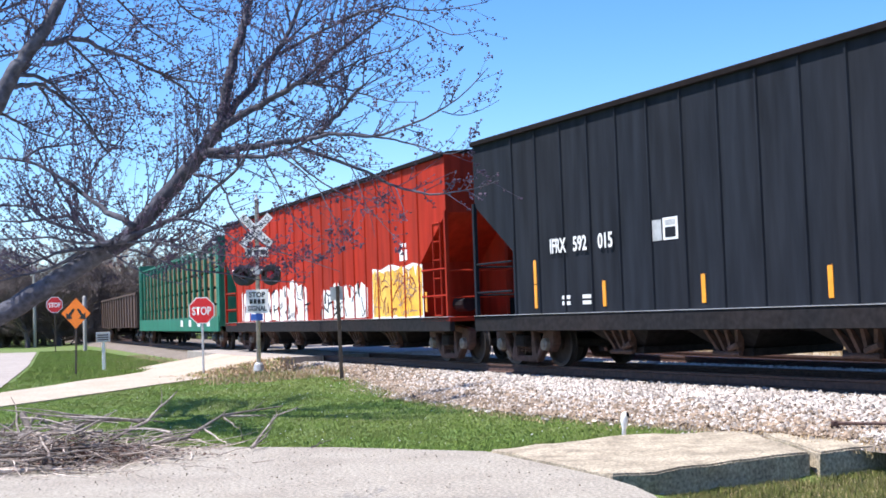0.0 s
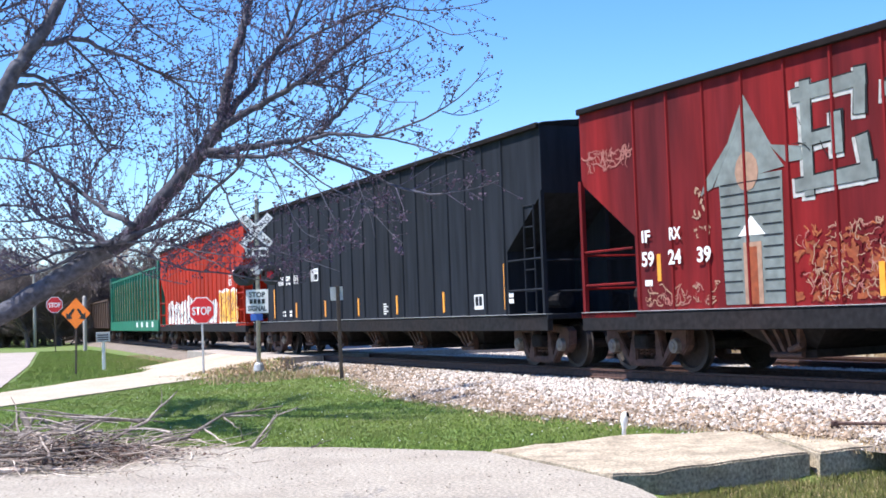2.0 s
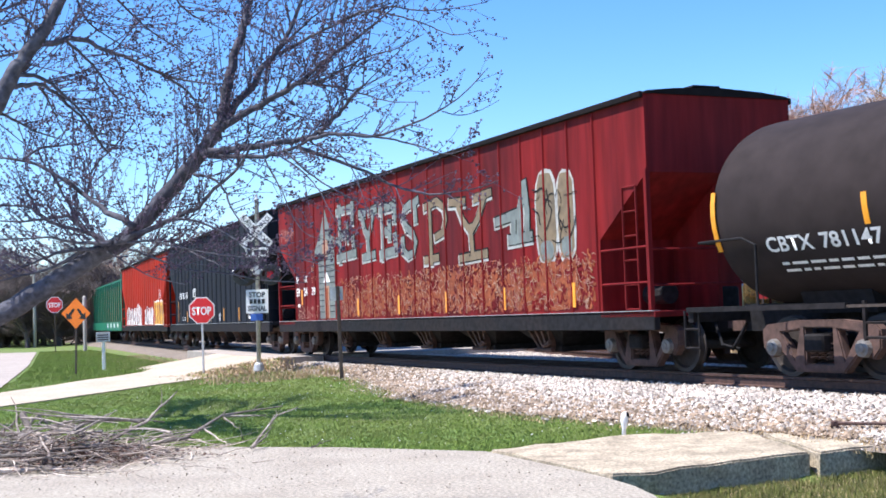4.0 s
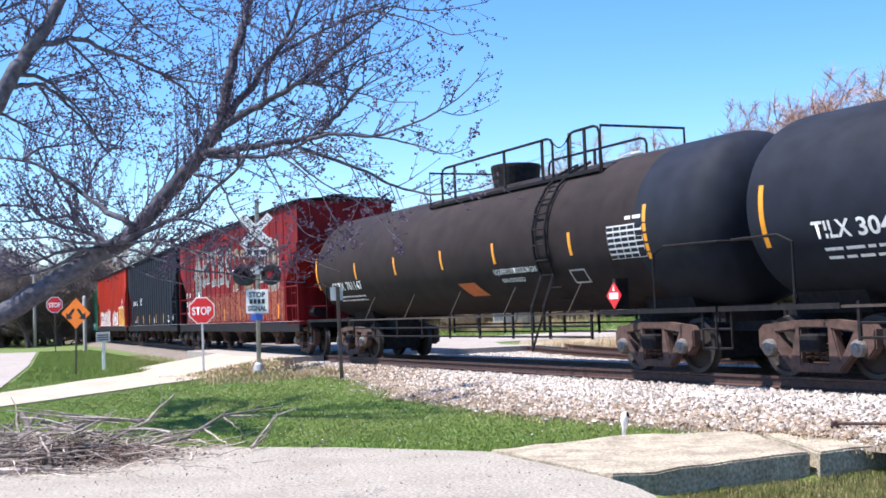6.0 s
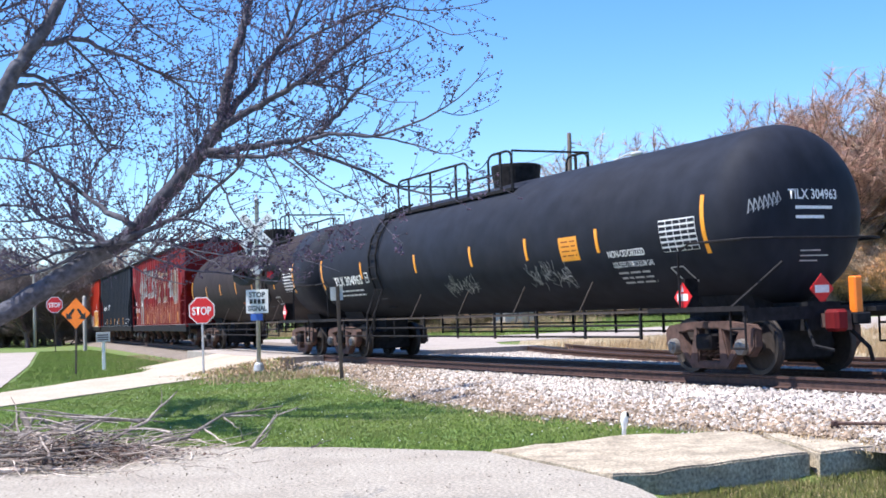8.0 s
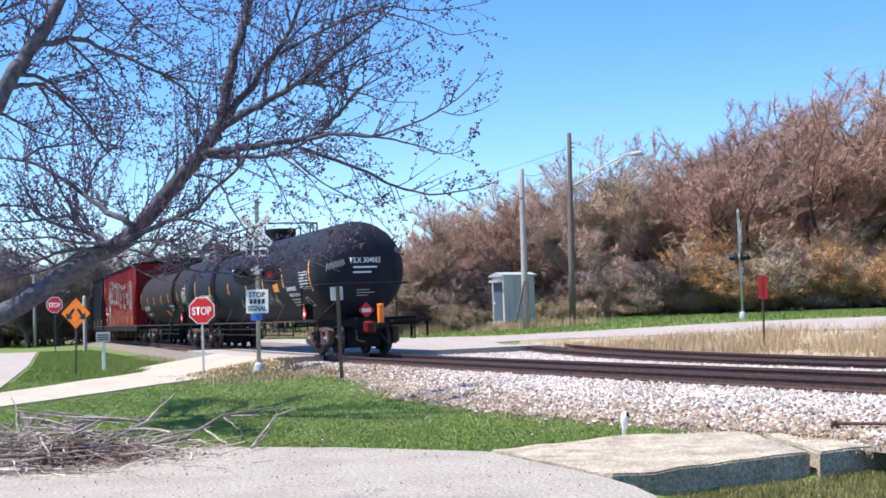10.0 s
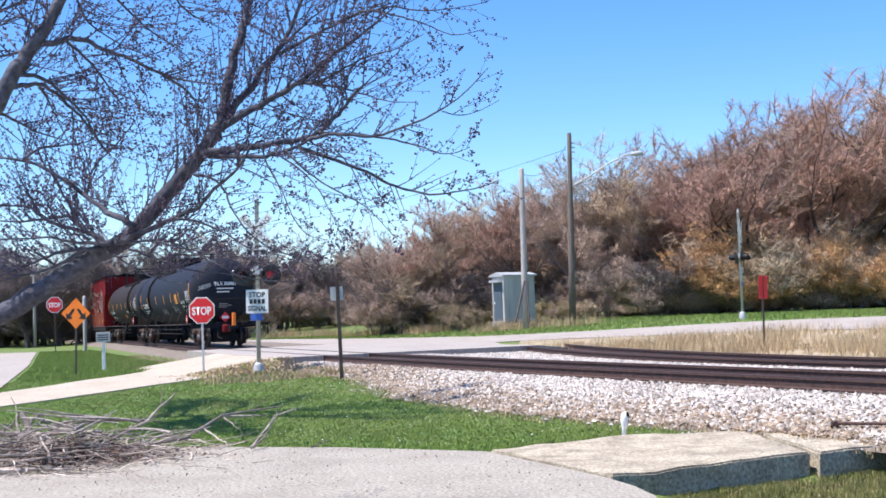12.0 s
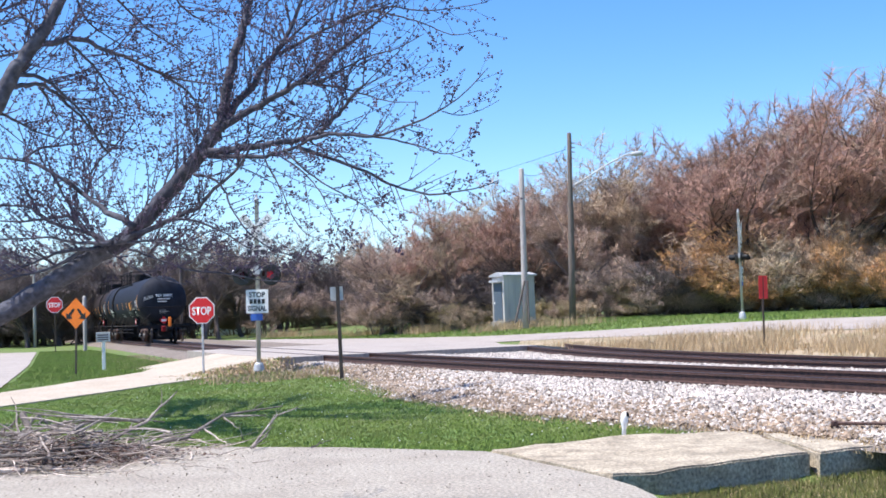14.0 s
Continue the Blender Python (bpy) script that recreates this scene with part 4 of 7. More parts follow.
    flat(tower, "painted_gable", [(-6.72, 2.95), (-5.15, 3.10), (-5.98, 4.12)], "teal", "pale filled gable", 0.002)
    flat(tower, "painted_window", [(-5.95 + 0.26 * math.cos(i * 0.5236), 3.12 + 0.30 * math.sin(i * 0.5236)) for i in range(12)], "cream", "cream round window", 0.007)
    flat(tower, "painted_door", rect(-6.1, -5.7, 1.12, 2.05), "cream", "cream doorway", 0.006)
    flat(tower, "painted_door", rect(-6.02, -5.80, 1.12, 1.98), "rust_spray", "rust-coloured door", 0.009)
    flat(tower, "painted_gable", [(-6.2, 2.15), (-5.6, 2.15), (-5.9, 2.45)], "white", "white gable", 0.006)
    for i in range(11):
        z = 1.3 + i * 0.165
        flat(tower, "painted_course", rect(-6.57, -6.15 if z < 2.4 else -5.25, z, z + 0.018), "black", "dark course line", 0.008)
        if z < 2.4:
            flat(tower, "painted_course", rect(-5.65, -5.24, z, z + 0.018), "black", "dark course line", 0.008)
    # numbers
    words(root, "IF", -8.60, 2.22, 0.20, 0.24)
    words(root, "RX", -7.85, 2.22, 0.20, 0.30)
    words(root, "59", -8.62, 1.82, 0.24, 0.34)
    words(root, "24", -7.90, 1.82, 0.24, 0.34)
    words(root, "39", -7.16, 1.82, 0.24, 0.34)
    flat(root, "stencil", rect(-8.6, -8.4, 1.48, 1.58), "white", "small white stencil mark")
    add_bars(root, (-8.2,), 1.55, SIDE, 0.45)
    add_bars(root, (-3.4, -0.55, 2.25, 5.1, 7.9), 1.17, SIDE - 0.015)
    # rusty clouds of old spray along the bottom, and the tangle of small tags over them
    for i in range(34):
        x = rng.uniform(-4.6, 7.6)
        flat(root, "spray_cloud", blob(rng, x, x + rng.uniform(0.4, 1.1), rng.uniform(1.12, 1.4), rng.uniform(1.6, 2.15), 16, 0.22), "rust_spray", "rusty cloud of old spray paint", 0.0005 + 0.00006 * i)
    for mname, n, L, w, lab in (("rust_spray", 420, 0.22, 0.09, "rust-orange spray tags in a dense tangle"), ("tag_orange", 340, 0.14, 0.04, "orange spray tags in a dense tangle"), ("cream", 620, 0.16, 0.016, "cream spray tags in a dense tangle"), ("pink_spray", 260, 0.16, 0.016, "pink spray tags in a dense tangle"), ("red2", 420, 0.18, 0.05, "dark red gaps in the tangle")):
        scribble(root, "graffiti_tangle", rng, n, -4.9, 8.6, 1.14, 2.22 if w < 0.05 else 2.05, L, w, mname, lab, {"rust_spray": 0.003, "tag_orange": 0.008, "red2": 0.012}.get(mname, 0.016), 0.5)
    for mname, n in (("cream", 24), ("pink_spray", 20)):
        scribble(root, "graffiti_tangle", rng, n, -8.6, -6.7, 1.14, 1.5, 0.25, 0.025, mname, "small pale tags", 0.004, 0.8)
    scribble(root, "graffiti_tangle", rng, 26, -10.2, -8.9, 3.55, 3.95, 0.5, 0.025, "pink_spray", "pale pink handwritten tag", 0.004, 0.7)
    scribble(root, "graffiti_tangle", rng, 22, -7.2, -6.9, 2.2, 3.0, 0.10, 0.04, "cream", "faded pale stencil marks", 0.004, 0.6)


def end_bars(root, x):
    add_bars(root, (x,), 1.93, 0.0, 0.95, bend=lambda c: wrap(Vector((c.x, c.y, c.z))))


def mark_tank(root, bars, ends):
    add_bars(root, bars, 2.14, 0.0, 0.44, bend=lambda c: wrap(Vector((c.x, c.y, c.z))))
    for x in ends:
        end_bars(root, x)


def mark_brown_tank(root):
    mark_tank(root, (-6.0, -3.26, -0.48, 2.14, 5.28), (-9.1, 7.78))
    side_words(root, "CBTX", -8.05, 1.86, 0.24, 0.95)
    side_words(root, "781147", -6.95, 1.86, 0.24, 1.15)
    line_bars(root, -7.9, -5.9, 1.62, 2, 0.05, 0.13, 1)
    side_patch(root, "orange_panel", [(0.32, 1.38), (1.15, 1.38), (0.82, 1.76), (-0.02, 1.76)], "rust_orange", "orange slanted panel")
    side_words(root, "LIQUEFIED PETROLEUM GAS", 1.95, 1.90, 0.12, 1.85)
    side_words(root, "NON-ODORIZED", 2.15, 1.70, 0.10, 1.0)
    data_panel(root, 6.60, 7.70, 1.98, 2.58)
    line_bars(root, 7.2, 7.7, 2.66, 1, 0.06, 0.1, 3)
    for a in ((4.98, 5.02), (5.50, 5.54)):
        side_patch(root, "stencil_frame", rect(a[0], a[1], 1.55, 1.86), "grey", "pale stencil frame")
    for z in (1.55, 1.83):
        side_patch(root, "stencil_frame", rect(4.98, 5.54, z, z + 0.035), "grey", "pale stencil frame")
    placard(root, 6.78, 1.35)
    shared("lettering", lettering("CBTX 781147", 0.16, 0.98, bold=0.004, bend=head_bend(9.61, -0.62, 2.74)), "white", root, "white stencilled letters on the tank end")


def mark_black_tank(root):
    mark_tank(root, (-5.97, -2.39, 0.64, 3.16, 5.83), (-9.08, 9.0))
    side_words(root, "TILX", -8.12, 2.0, 0.26, 0.72)
    side_words(root, "304963", -7.28, 2.0, 0.26, 1.25)
    line_bars(root, -8.0, -6.2, 1.80, 2, 0.05, 0.14, 2)
    side_patch(root, "stencil_box", rect(-5.78, -5.55, 2.02, 2.30), "white", "white outlined stencil box")
    side_patch(root, "stencil_inset", rect(-5.75, -5.58, 2.05, 2.15), "tank", "dark inset", 0.006)
    side_patch(root, "stencil_inset", rect(-5.75, -5.58, 2.18, 2.27), "tank", "dark inset", 0.006)
    side_patch(root, "yellow_panel", rect(4.48, 5.15, 2.04, 2.50), "orange", "yellow notice panel with faint lines")
    line_bars(root, 4.56, 5.08, 2.40, 4, 0.025, 0.09, 5, "rust_spray")
    side_words(root, "NON-ODORIZED", 6.10, 2.02, 0.13, 1.15)
    side_words(root, "LIQUEFIED PETROLEUM GAS", 6.15, 1.82, 0.11, 1.25)
    line_bars(root, 6.2, 7.2, 1.68, 3, 0.04, 0.11, 6, "grey")
    data_panel(root, 7.80, 8.80, 2.02, 2.56)
    placard(root, 8.42, 1.27)
    rng = random.Random(2)
    for x0, x1, z0, z1, n in ((-1.1, 0.5, 1.55, 1.80, 70), (3.0, 4.6, 1.6, 1.92, 80)):
        bm = bmesh.new()
        for i in range(n):
            x, z, a = rng.uniform(x0, x1), rng.uniform(z0, z1), rng.uniform(0, 6.28)
            prev = None
            for j in range(6):
                n1 = Vector((-math.sin(a), 0, math.cos(a))) * 0.005
                pr = [bm.verts.new(wrap(Vector((x + q * n1.x, -0.004, z + q * n1.z)))) for q in (1, -1)]
                if prev:
                    bm.faces.new((prev[0], prev[1], pr[1], pr[0]))
                prev = pr
                x, z, a = x + math.cos(a) * 0.035, z + math.sin(a) * 0.05, a + rng.gauss(0, 0.6)
        tagged(part("graffiti_tag", bm, "grey", root, "thin grey handwritten tag"), kind="stuff")
    half = 9.9
    shared("lettering", lettering("TILX 304963", 0.16, 0.98, bold=0.004, bend=head_bend(half, -0.46, 2.74)), "white", root, "white stencilled letters on the tank end")
    for i, (y0, y1) in enumerate(((-0.34, 0.40), (-0.34, 0.22))):
        bm = bmesh.new()
        f = head_bend(half, 0, 0)
        z = 2.58 - i * 0.15
        rows = [[bm.verts.new(f(Vector((y0 + (y1 - y0) * j / 6, 0, zz)))) for zz in (z, z + 0.05)] for j in range(7)]
        for j, (p, q) in enumerate(zip(rows, rows[1:])):
            bm.faces.new((p[0], q[0], q[1], p[1]))
        part("text_bar", bm, "white", root, "line of small white stencil")
    # handwritten tag and faint stencil on the tank's end
    f = head_bend(half, 0, 0)
    bm = bmesh.new()
    for k in range(7):
        y = -1.12 + k * 0.075
        stroke = [(y, 2.52 + 0.02 * k), (y + 0.03, 2.74 + 0.02 * k), (y + 0.075, 2.60 + 0.02 * k), (y + 0.02, 2.56 + 0.02 * k)]
        prev = None
        for a, b in stroke:
            pr = [bm.verts.new(f(Vector((a + q, 0, b)))) for q in (-0.008, 0.008)]
            if prev:
                bm.faces.new((prev[0], prev[1], pr[1], pr[0]))
            prev = pr
    part("graffiti_tag", bm, "grey", root, "thin pale handwritten tag on the tank's end")
    for k, (y0, y1) in enumerate(((-0.25, 0.15), (-0.25, 0.32), (-0.25, 0.1))):
        bm = bmesh.new()
        z = 1.92 - 0.08 * k
        rows = [[bm.verts.new(f(Vector((y0 + (y1 - y0) * j / 4, 0, q)))) for q in (z, z + 0.02)] for j in range(5)]
        for p, q in zip(rows, rows[1:]):
            bm.faces.new((p[0], q[0], q[1], p[1]))
        part("text_bar", bm, "grey", root, "faint line of stencil")
    for a, b in (((7.95, 1.42), (8.3, 1.42)), ((8.3, 1.42), (8.15, 1.74)), ((8.15, 1.74), (7.80, 1.74)), ((7.80, 1.74), (7.95, 1.42))):
        side_patch(root, "stencil_frame", [(a[0] - 0.015, a[1] - 0.012), (a[0] + 0.015, a[1] + 0.012), (b[0] + 0.015, b[1] + 0.012), (b[0] - 0.015, b[1] - 0.012)], "grey", "pale slanted stencil frame", 0.005)
    part("end_brace", tubed([(9.55, -1.38, 1.08), (10.02, -0.75, 1.75)], 0.03, 5), "under", root)
    # end-of-train device and end placard
    p = part("end_placard", prism([(-0.02, 1.08), (0.22, 1.32), (-0.02, 1.56), (-0.26, 1.32)], 10.03, 10.04, "x"), "sign_red", root, "red diamond hazard placard")
    part("band", prism(rect(-0.16, 0.12, 1.26, 1.38), 10.041, 10.046, "x"), "white", p, "white band")
    d = part("end_of_train_device", boxed((10.36, 0.20, 0.92), (10.52, 0.36, 1.50), 0.025), "sign_orange", root, "orange end-of-train device")
    part("device_base", boxed((10.30, 0.12, 0.76), (10.60, 0.43, 0.94), 0.02), "under", d)
    part("knuckle", boxed((10.25, -0.22, 0.66), (10.55, 0.04, 1.0), 0.05), "red2", root, "rusty red coupler knuckle")
    part("brake_hose", tubed([(10.3, 0.25, 0.7), (10.55, 0.4, 0.4), (10.5, 0.5, 0.2)], 0.035, 6), "under", root)
    part("crossover_step", boxed((9.98, 0.7, 0.95), (10.42, 1.9, 1.02)), "under", root)
    for y in (1.35, 1.85):
        part("step_leg", boxed((10.1, y - 0.03, 0.5), (10.16, y + 0.03, 0.95)), "under", root)



# ---- the cars ahead ----
def centrebeam_car(place, half):
    root = thing("centrebeam_flat_car", None, "green centre-beam flat car loaded with bundled lumber", "flat car", "train cars")
    part("deck", boxed((-half, -1.4, 0.95), (half, 1.4, 1.15), 0.01), "green", root)
    part("centre_sill", boxed((-half - 0.1, -0.35, 0.6), (half + 0.1, 0.35, 0.95)), "under", root)
    for w in (-1, 1):
        bm = bmesh.new()
        a, b = sorted((w * half, w * (half - 0.22)))
        box(bm, (a, -1.4, 1.15), (b, 1.4, 4.55))
        for y in (-1.4, -0.7, 0.0, 0.7, 1.32):
            a2, b2 = sorted((w * half, w * (half + 0.1)))
            part("bulkhead_post", boxed((a2, y, 1.15), (b2, y + 0.08, 4.5)), "green", root)
        part("bulkhead", bm, "green", root)
        add_coupler(root, w * half, w)
    part("top_beam", boxed((-half + 0.2, -0.2, 4.0), (half - 0.2, 0.2, 4.2)), "green", root)
    n = 17
    for i in range(n + 1):
        x = -half + 0.5 + i * (2 * half - 1.0) / n
        for y in (-1, 1):
            bm = bmesh.new()
            vs = box(bm, (x - 0.13, y * 1.33 - 0.05, 1.15), (x + 0.13, y * 1.33 + 0.05, 4.15))
            part("stake", bm, "green", root)
    for y in (-1, 1):
        part("side_sill", boxed((-half, 1.36 if y > 0 else -1.44, 0.75), (half, 1.44 if y > 0 else -1.36, 1.35)), "green", root)
        part("top_rail", boxed((-half, 1.28 if y > 0 else -1.38, 4.1), (half, 1.38 if y > 0 else -1.28, 4.2)), "green", root)
        for i in range(6):
            for j in range(4):
                L = (2 * half - 0.8) / 6
                x = -half + 0.4 + i * L
                if y < 0:
                    a, b = (x + 0.06, -1.24, 1.2 + j * 0.68), (x + L - 0.06, -0.24, 1.2 + j * 0.68 + 0.58)
                else:
                    a, b = (x + 0.06, 0.24, 1.2 + j * 0.68), (x + L - 0.06, 1.24, 1.2 + j * 0.68 + 0.58)
                part("lumber_bale", boxed(a, b, 0.02), "lumber", root, "bundle of sawn lumber")
    for i in range(4):
        part("stencil", boxed((half - 2.6 - i * 2.4, -1.455, 0.95), (half - 1.9 - i * 2.4, -1.445, 1.25)), "white", root, "white painted patch")
    sets = add_trucks(root, half - 2.0)
    CARS.append((root, place, half - 2.0, sets))


def gondola_car(place, half):
    root = thing("gondola_car", None, "dark brown steel gondola car", "gondola car", "train cars")
    part("floor", boxed((-half, -1.4, 0.95), (half, 1.4, 1.1)), "brown", root)
    for y in (-1, 1):
        part("side", boxed((-half, 1.4 if y > 0 else -1.46, 0.95), (half, 1.46 if y > 0 else -1.4, 3.0)), "brown", root)
        part("top_chord", boxed((-half, 1.37 if y > 0 else -1.52, 2.93), (half, 1.52 if y > 0 else -1.37, 3.05)), "brown", root)
        for i in range(15):
            x = -half + 0.3 + i * (2 * half - 0.6) / 14
            part("rib", boxed((x - 0.06, 1.46 if y > 0 else -1.54, 0.97), (x + 0.06, 1.54 if y > 0 else -1.46, 2.93)), "brown", root)
    for w in (-1, 1):
        a, b = sorted((w * half, w * (half - 0.08)))
        part("end", boxed((a, -1.4, 1.1), (b, 1.4, 3.0)), "brown", root)
        add_coupler(root, w * half, w)
    sets = add_trucks(root, half - 2.0)
    CARS.append((root, place, half - 2.0, sets))


def make_train():
    gondola_car(-86.0, 11.6)
    centrebeam_car(-60.2, 13.0)
    red1 = hopper_car("red", 10.45, -34.6, "weathered bright red covered hopper car with graffiti patches")
    black = hopper_car("black", 10.35, -12.45, "black ribbed covered hopper car with yellow reflectors")
    red2 = hopper_car("red2", 10.40, 9.65, "dark red covered hopper car covered with large graffiti")
    cbtx = tank_car("tank_brown", 9.60, 7.35, 30.65, "sooty brown-black pressure tank car with top railings")
    tilx = tank_car("tank", 9.90, 8.52, 50.4, "clean black pressure tank car at the train's tail")
    top_gear(cbtx, 4.25, -2.0, 5.75, 0.64, ((-0.95, -1.3, 3.95, (-0.6, 1.88, 3.53)), (-0.95, 4.56, 5.70, (5.17,)), (0.95, 0.5, 4.47, (2.5,))))
    top_gear(tilx, -4.95, -5.25, 1.84, 0.25, ((-0.95, -4.38, -0.33, (-3.7, -2.38, -0.95)), (-0.95, 0.72, 1.80, (1.29,)), (0.95, -4.1, -0.4, (-2.0,)), (0.95, 0.9, 1.8, (1.3,))))
    mark_red_one(red1)
    mark_black(black)
    mark_red_two(red2)
    mark_brown_tank(cbtx)
    mark_black_tank(tilx)


make_train()


# ---- the forecourt: driveway, old loading wall, marker, rod ----
def slab_piece(parent, name, outline, z0, z1, material, label="", worn=0.0):
    bm = prism(outline, z0, z1, "z")
    bmesh.ops.bevel(bm, geom=[e for e in bm.edges if abs(e.verts[0].co.z - e.verts[1].co.z) < 1e-5 and e.verts[0].co.z > (z0 + z1) / 2], offset=0.02, segments=2, affect="EDGES")
    if worn:
        bmesh.ops.triangulate(bm, faces=bm.faces[:])
        for _ in range(4):
            bmesh.ops.subdivide_edges(bm, edges=[e for e in bm.edges if e.calc_length() > 0.22], cuts=1, use_grid_fill=False)
            bmesh.ops.triangulate(bm, faces=bm.faces[:])
        for v in bm.verts:
            q = v.co * 2.3
            v.co += Vector((noise.noise(q), noise.noise(q + Vector((7, 0, 0))), 0.8 * noise.noise(q + Vector((0, 9, 0))))) * worn
    return part(name, bm, material, parent, label)


def build_forecourt():
    drive = thing("driveway", None, "sunlit pale concrete driveway with worn streaks", "driveway", kind="structure")
    slab_piece(drive, "slab", [(-12, -8), (2.4, -8), (1.72, 6.0), (1.68, 10.4), (1.60, 11.0), (1.46, 11.50), (1.28, 12.0), (0.9, 12.9), (0.42, 14.12), (-1.34, 15.1), (-2.8, 15.62), (-4.6, 16.0), (-12, 16.2)], -0.45, 0.03, "concrete")
    wall = thing("loading_wall", None, "low old concrete retaining wall with a pitted dark face", "low wall", kind="structure")
    # top slab in two blocks with a joint between them
    slab_piece(wall, "block", [(1.30, 12.02), (1.50, 11.56), (3.70, 12.86), (3.55, 15.28), (2.1, 15.16), (0.46, 14.13), (0.93, 12.91)], -0.55, 0.045, "old_concrete", "", 0.034)
    slab_piece(wall, "block", [(3.78, 12.80), (9.5, 16.0), (7.5, 19.0), (5.0, 15.9), (3.63, 15.30)], -0.55, 0.05, "old_concrete", "", 0.034)
    marker = thing("marker_post", pose(2.11, 15.17, 0.04, 0, 4, 0), "short white painted marker post with a rounded head", "marker post")
    bm = bmesh.new()
    lathe(bm, [(0.0, -0.05), (0.028, -0.05), (0.026, 0.08), (0.034, 0.12), (0.046, 0.17), (0.045, 0.22), (0.036, 0.26), (0.0, 0.285)], 12)
    part("post", bm, "white", marker, smooth=True)
    part("cap", boxed((0.02, -0.05, 0.235), (0.05, 0.02, 0.285), 0.006), "under", marker, "small dark fitting")
    rod = thing("iron_rod", pose(4.44, 14.30, 0.09), "rusty iron rod lying across a short stake", "iron rod")
    part("rod", tubed([(-0.02, 0.06, 0.09), (0.5, -0.34, 0.10)], [0.022, 0.018], 8), "rail", rod)
    part("stake", tubed([(0.48, -0.33, -0.02), (0.49, -0.33, 0.17)], 0.022, 8), "post", rod)
    part("knob", boxed((-0.06, 0.02, 0.05), (0.02, 0.09, 0.12), 0.012), "rail", rod)


def octagon(r):
    r = r / math.cos(math.pi / 8)
    return [(r * math.cos(math.pi / 8 + i * math.pi / 4), r * math.sin(math.pi / 8 + i * math.pi / 4)) for i in range(8)]


def stop_sign(at, r, zc, label, back=False):
    root = thing("stop_sign", at, label, "stop sign", "stop signs")
    part("post", boxed((-0.03, 0.012, -0.05), (0.03, 0.05, zc + 0.25), 0.006), "grey" if not back else "post", root)
    bm = prism([(x, zc + z) for x, z in octagon(r)], 0.0, 0.006)
    plate = part("plate", bm, "white", root, "white-rimmed octagonal plate")
    part("field", prism([(x, zc + z) for x, z in octagon(r * 0.925)], -0.004, 0.0), "sign_red", plate, "red field")
    w = r * 1.5
    shared("lettering", lettering("STOP", r * 0.62, w, bold=0.008), "white", plate, "white capital letters", pose(-w / 2, -0.007, zc - r * 0.32))
    return root


def orange_sign():
    root = thing("warning_sign", pose(-12.07, 40.5, 0.0, 0, 1.5, -8), "orange diamond warning sign with two black arrows", "road sign")
    part("post", boxed((-0.03, 0.012, -0.05), (0.03, 0.05, 2.2), 0.006), "post", root)
    zc, r = 2.02, 0.50
    plate = part("plate", prism([(0, zc - r), (r, zc), (0, zc + r), (-r, zc)], 0.0, 0.006), "sign_orange", root, "orange diamond plate")
    for w in (-1, 1):
        out = [(w * 0.03, 0.16), (w * 0.10, 0.19), (w * 0.25, 0.0), (w * 0.33, 0.05), (w * 0.33, -0.17), (w * 0.10, -0.13), (w * 0.18, -0.06)]
        part("arrow", prism([(x, zc + z - 0.03) for x, z in out], -0.005, -0.001), "sign_black", plate, "black curved arrow")
    return root


def small_signs():
    root = thing("name_board", pose(-12.02, 43.7, 0.0, 0, 0, 6), "small grey board on a white wooden post", "sign")
    part("post", boxed((-0.055, -0.05, -0.05), (0.055, 0.05, 1.10), 0.01), "white", root)
    board = part("board", boxed((-0.24, -0.075, 1.02), (0.24, -0.05, 1.36), 0.006), "grey", root, "grey board with worn lines of writing")
    for z in (1.26, 1.18, 1.10):
        part("line", boxed((-0.19, -0.080, z - 0.02), (0.18, -0.0755, z + 0.02)), "post", board, "dark illegible line")
    root = thing("sign_post", pose(-2.65, 31.3, 0.02, 0, -1.0, 0), "brown steel post with small plates seen edge-on", "sign post")
    part("post", boxed((-0.045, -0.04, -0.05), (0.045, 0.04, 2.36), 0.008), "post", root)
    part("plate", boxed((-0.19, 0.045, 2.0), (-0.05, 0.055, 2.34)), "grey", root, "grey metal plate")
    part("plate", boxed((0.05, -0.01, 2.0), (0.13, 0.0, 2.34)), "grey", root, "grey metal plate")
    root = thing("bollard", pose(-22.6, 78.0, 0.05), "pale concrete post at the edge of the drive", "post")
    bm = bmesh.new()
    lathe(bm, [(0.12, -0.1), (0.12, 3.3), (0.08, 3.42), (0, 3.45)], 12)
    part("post", bm, "pole_pale", root, smooth=True)


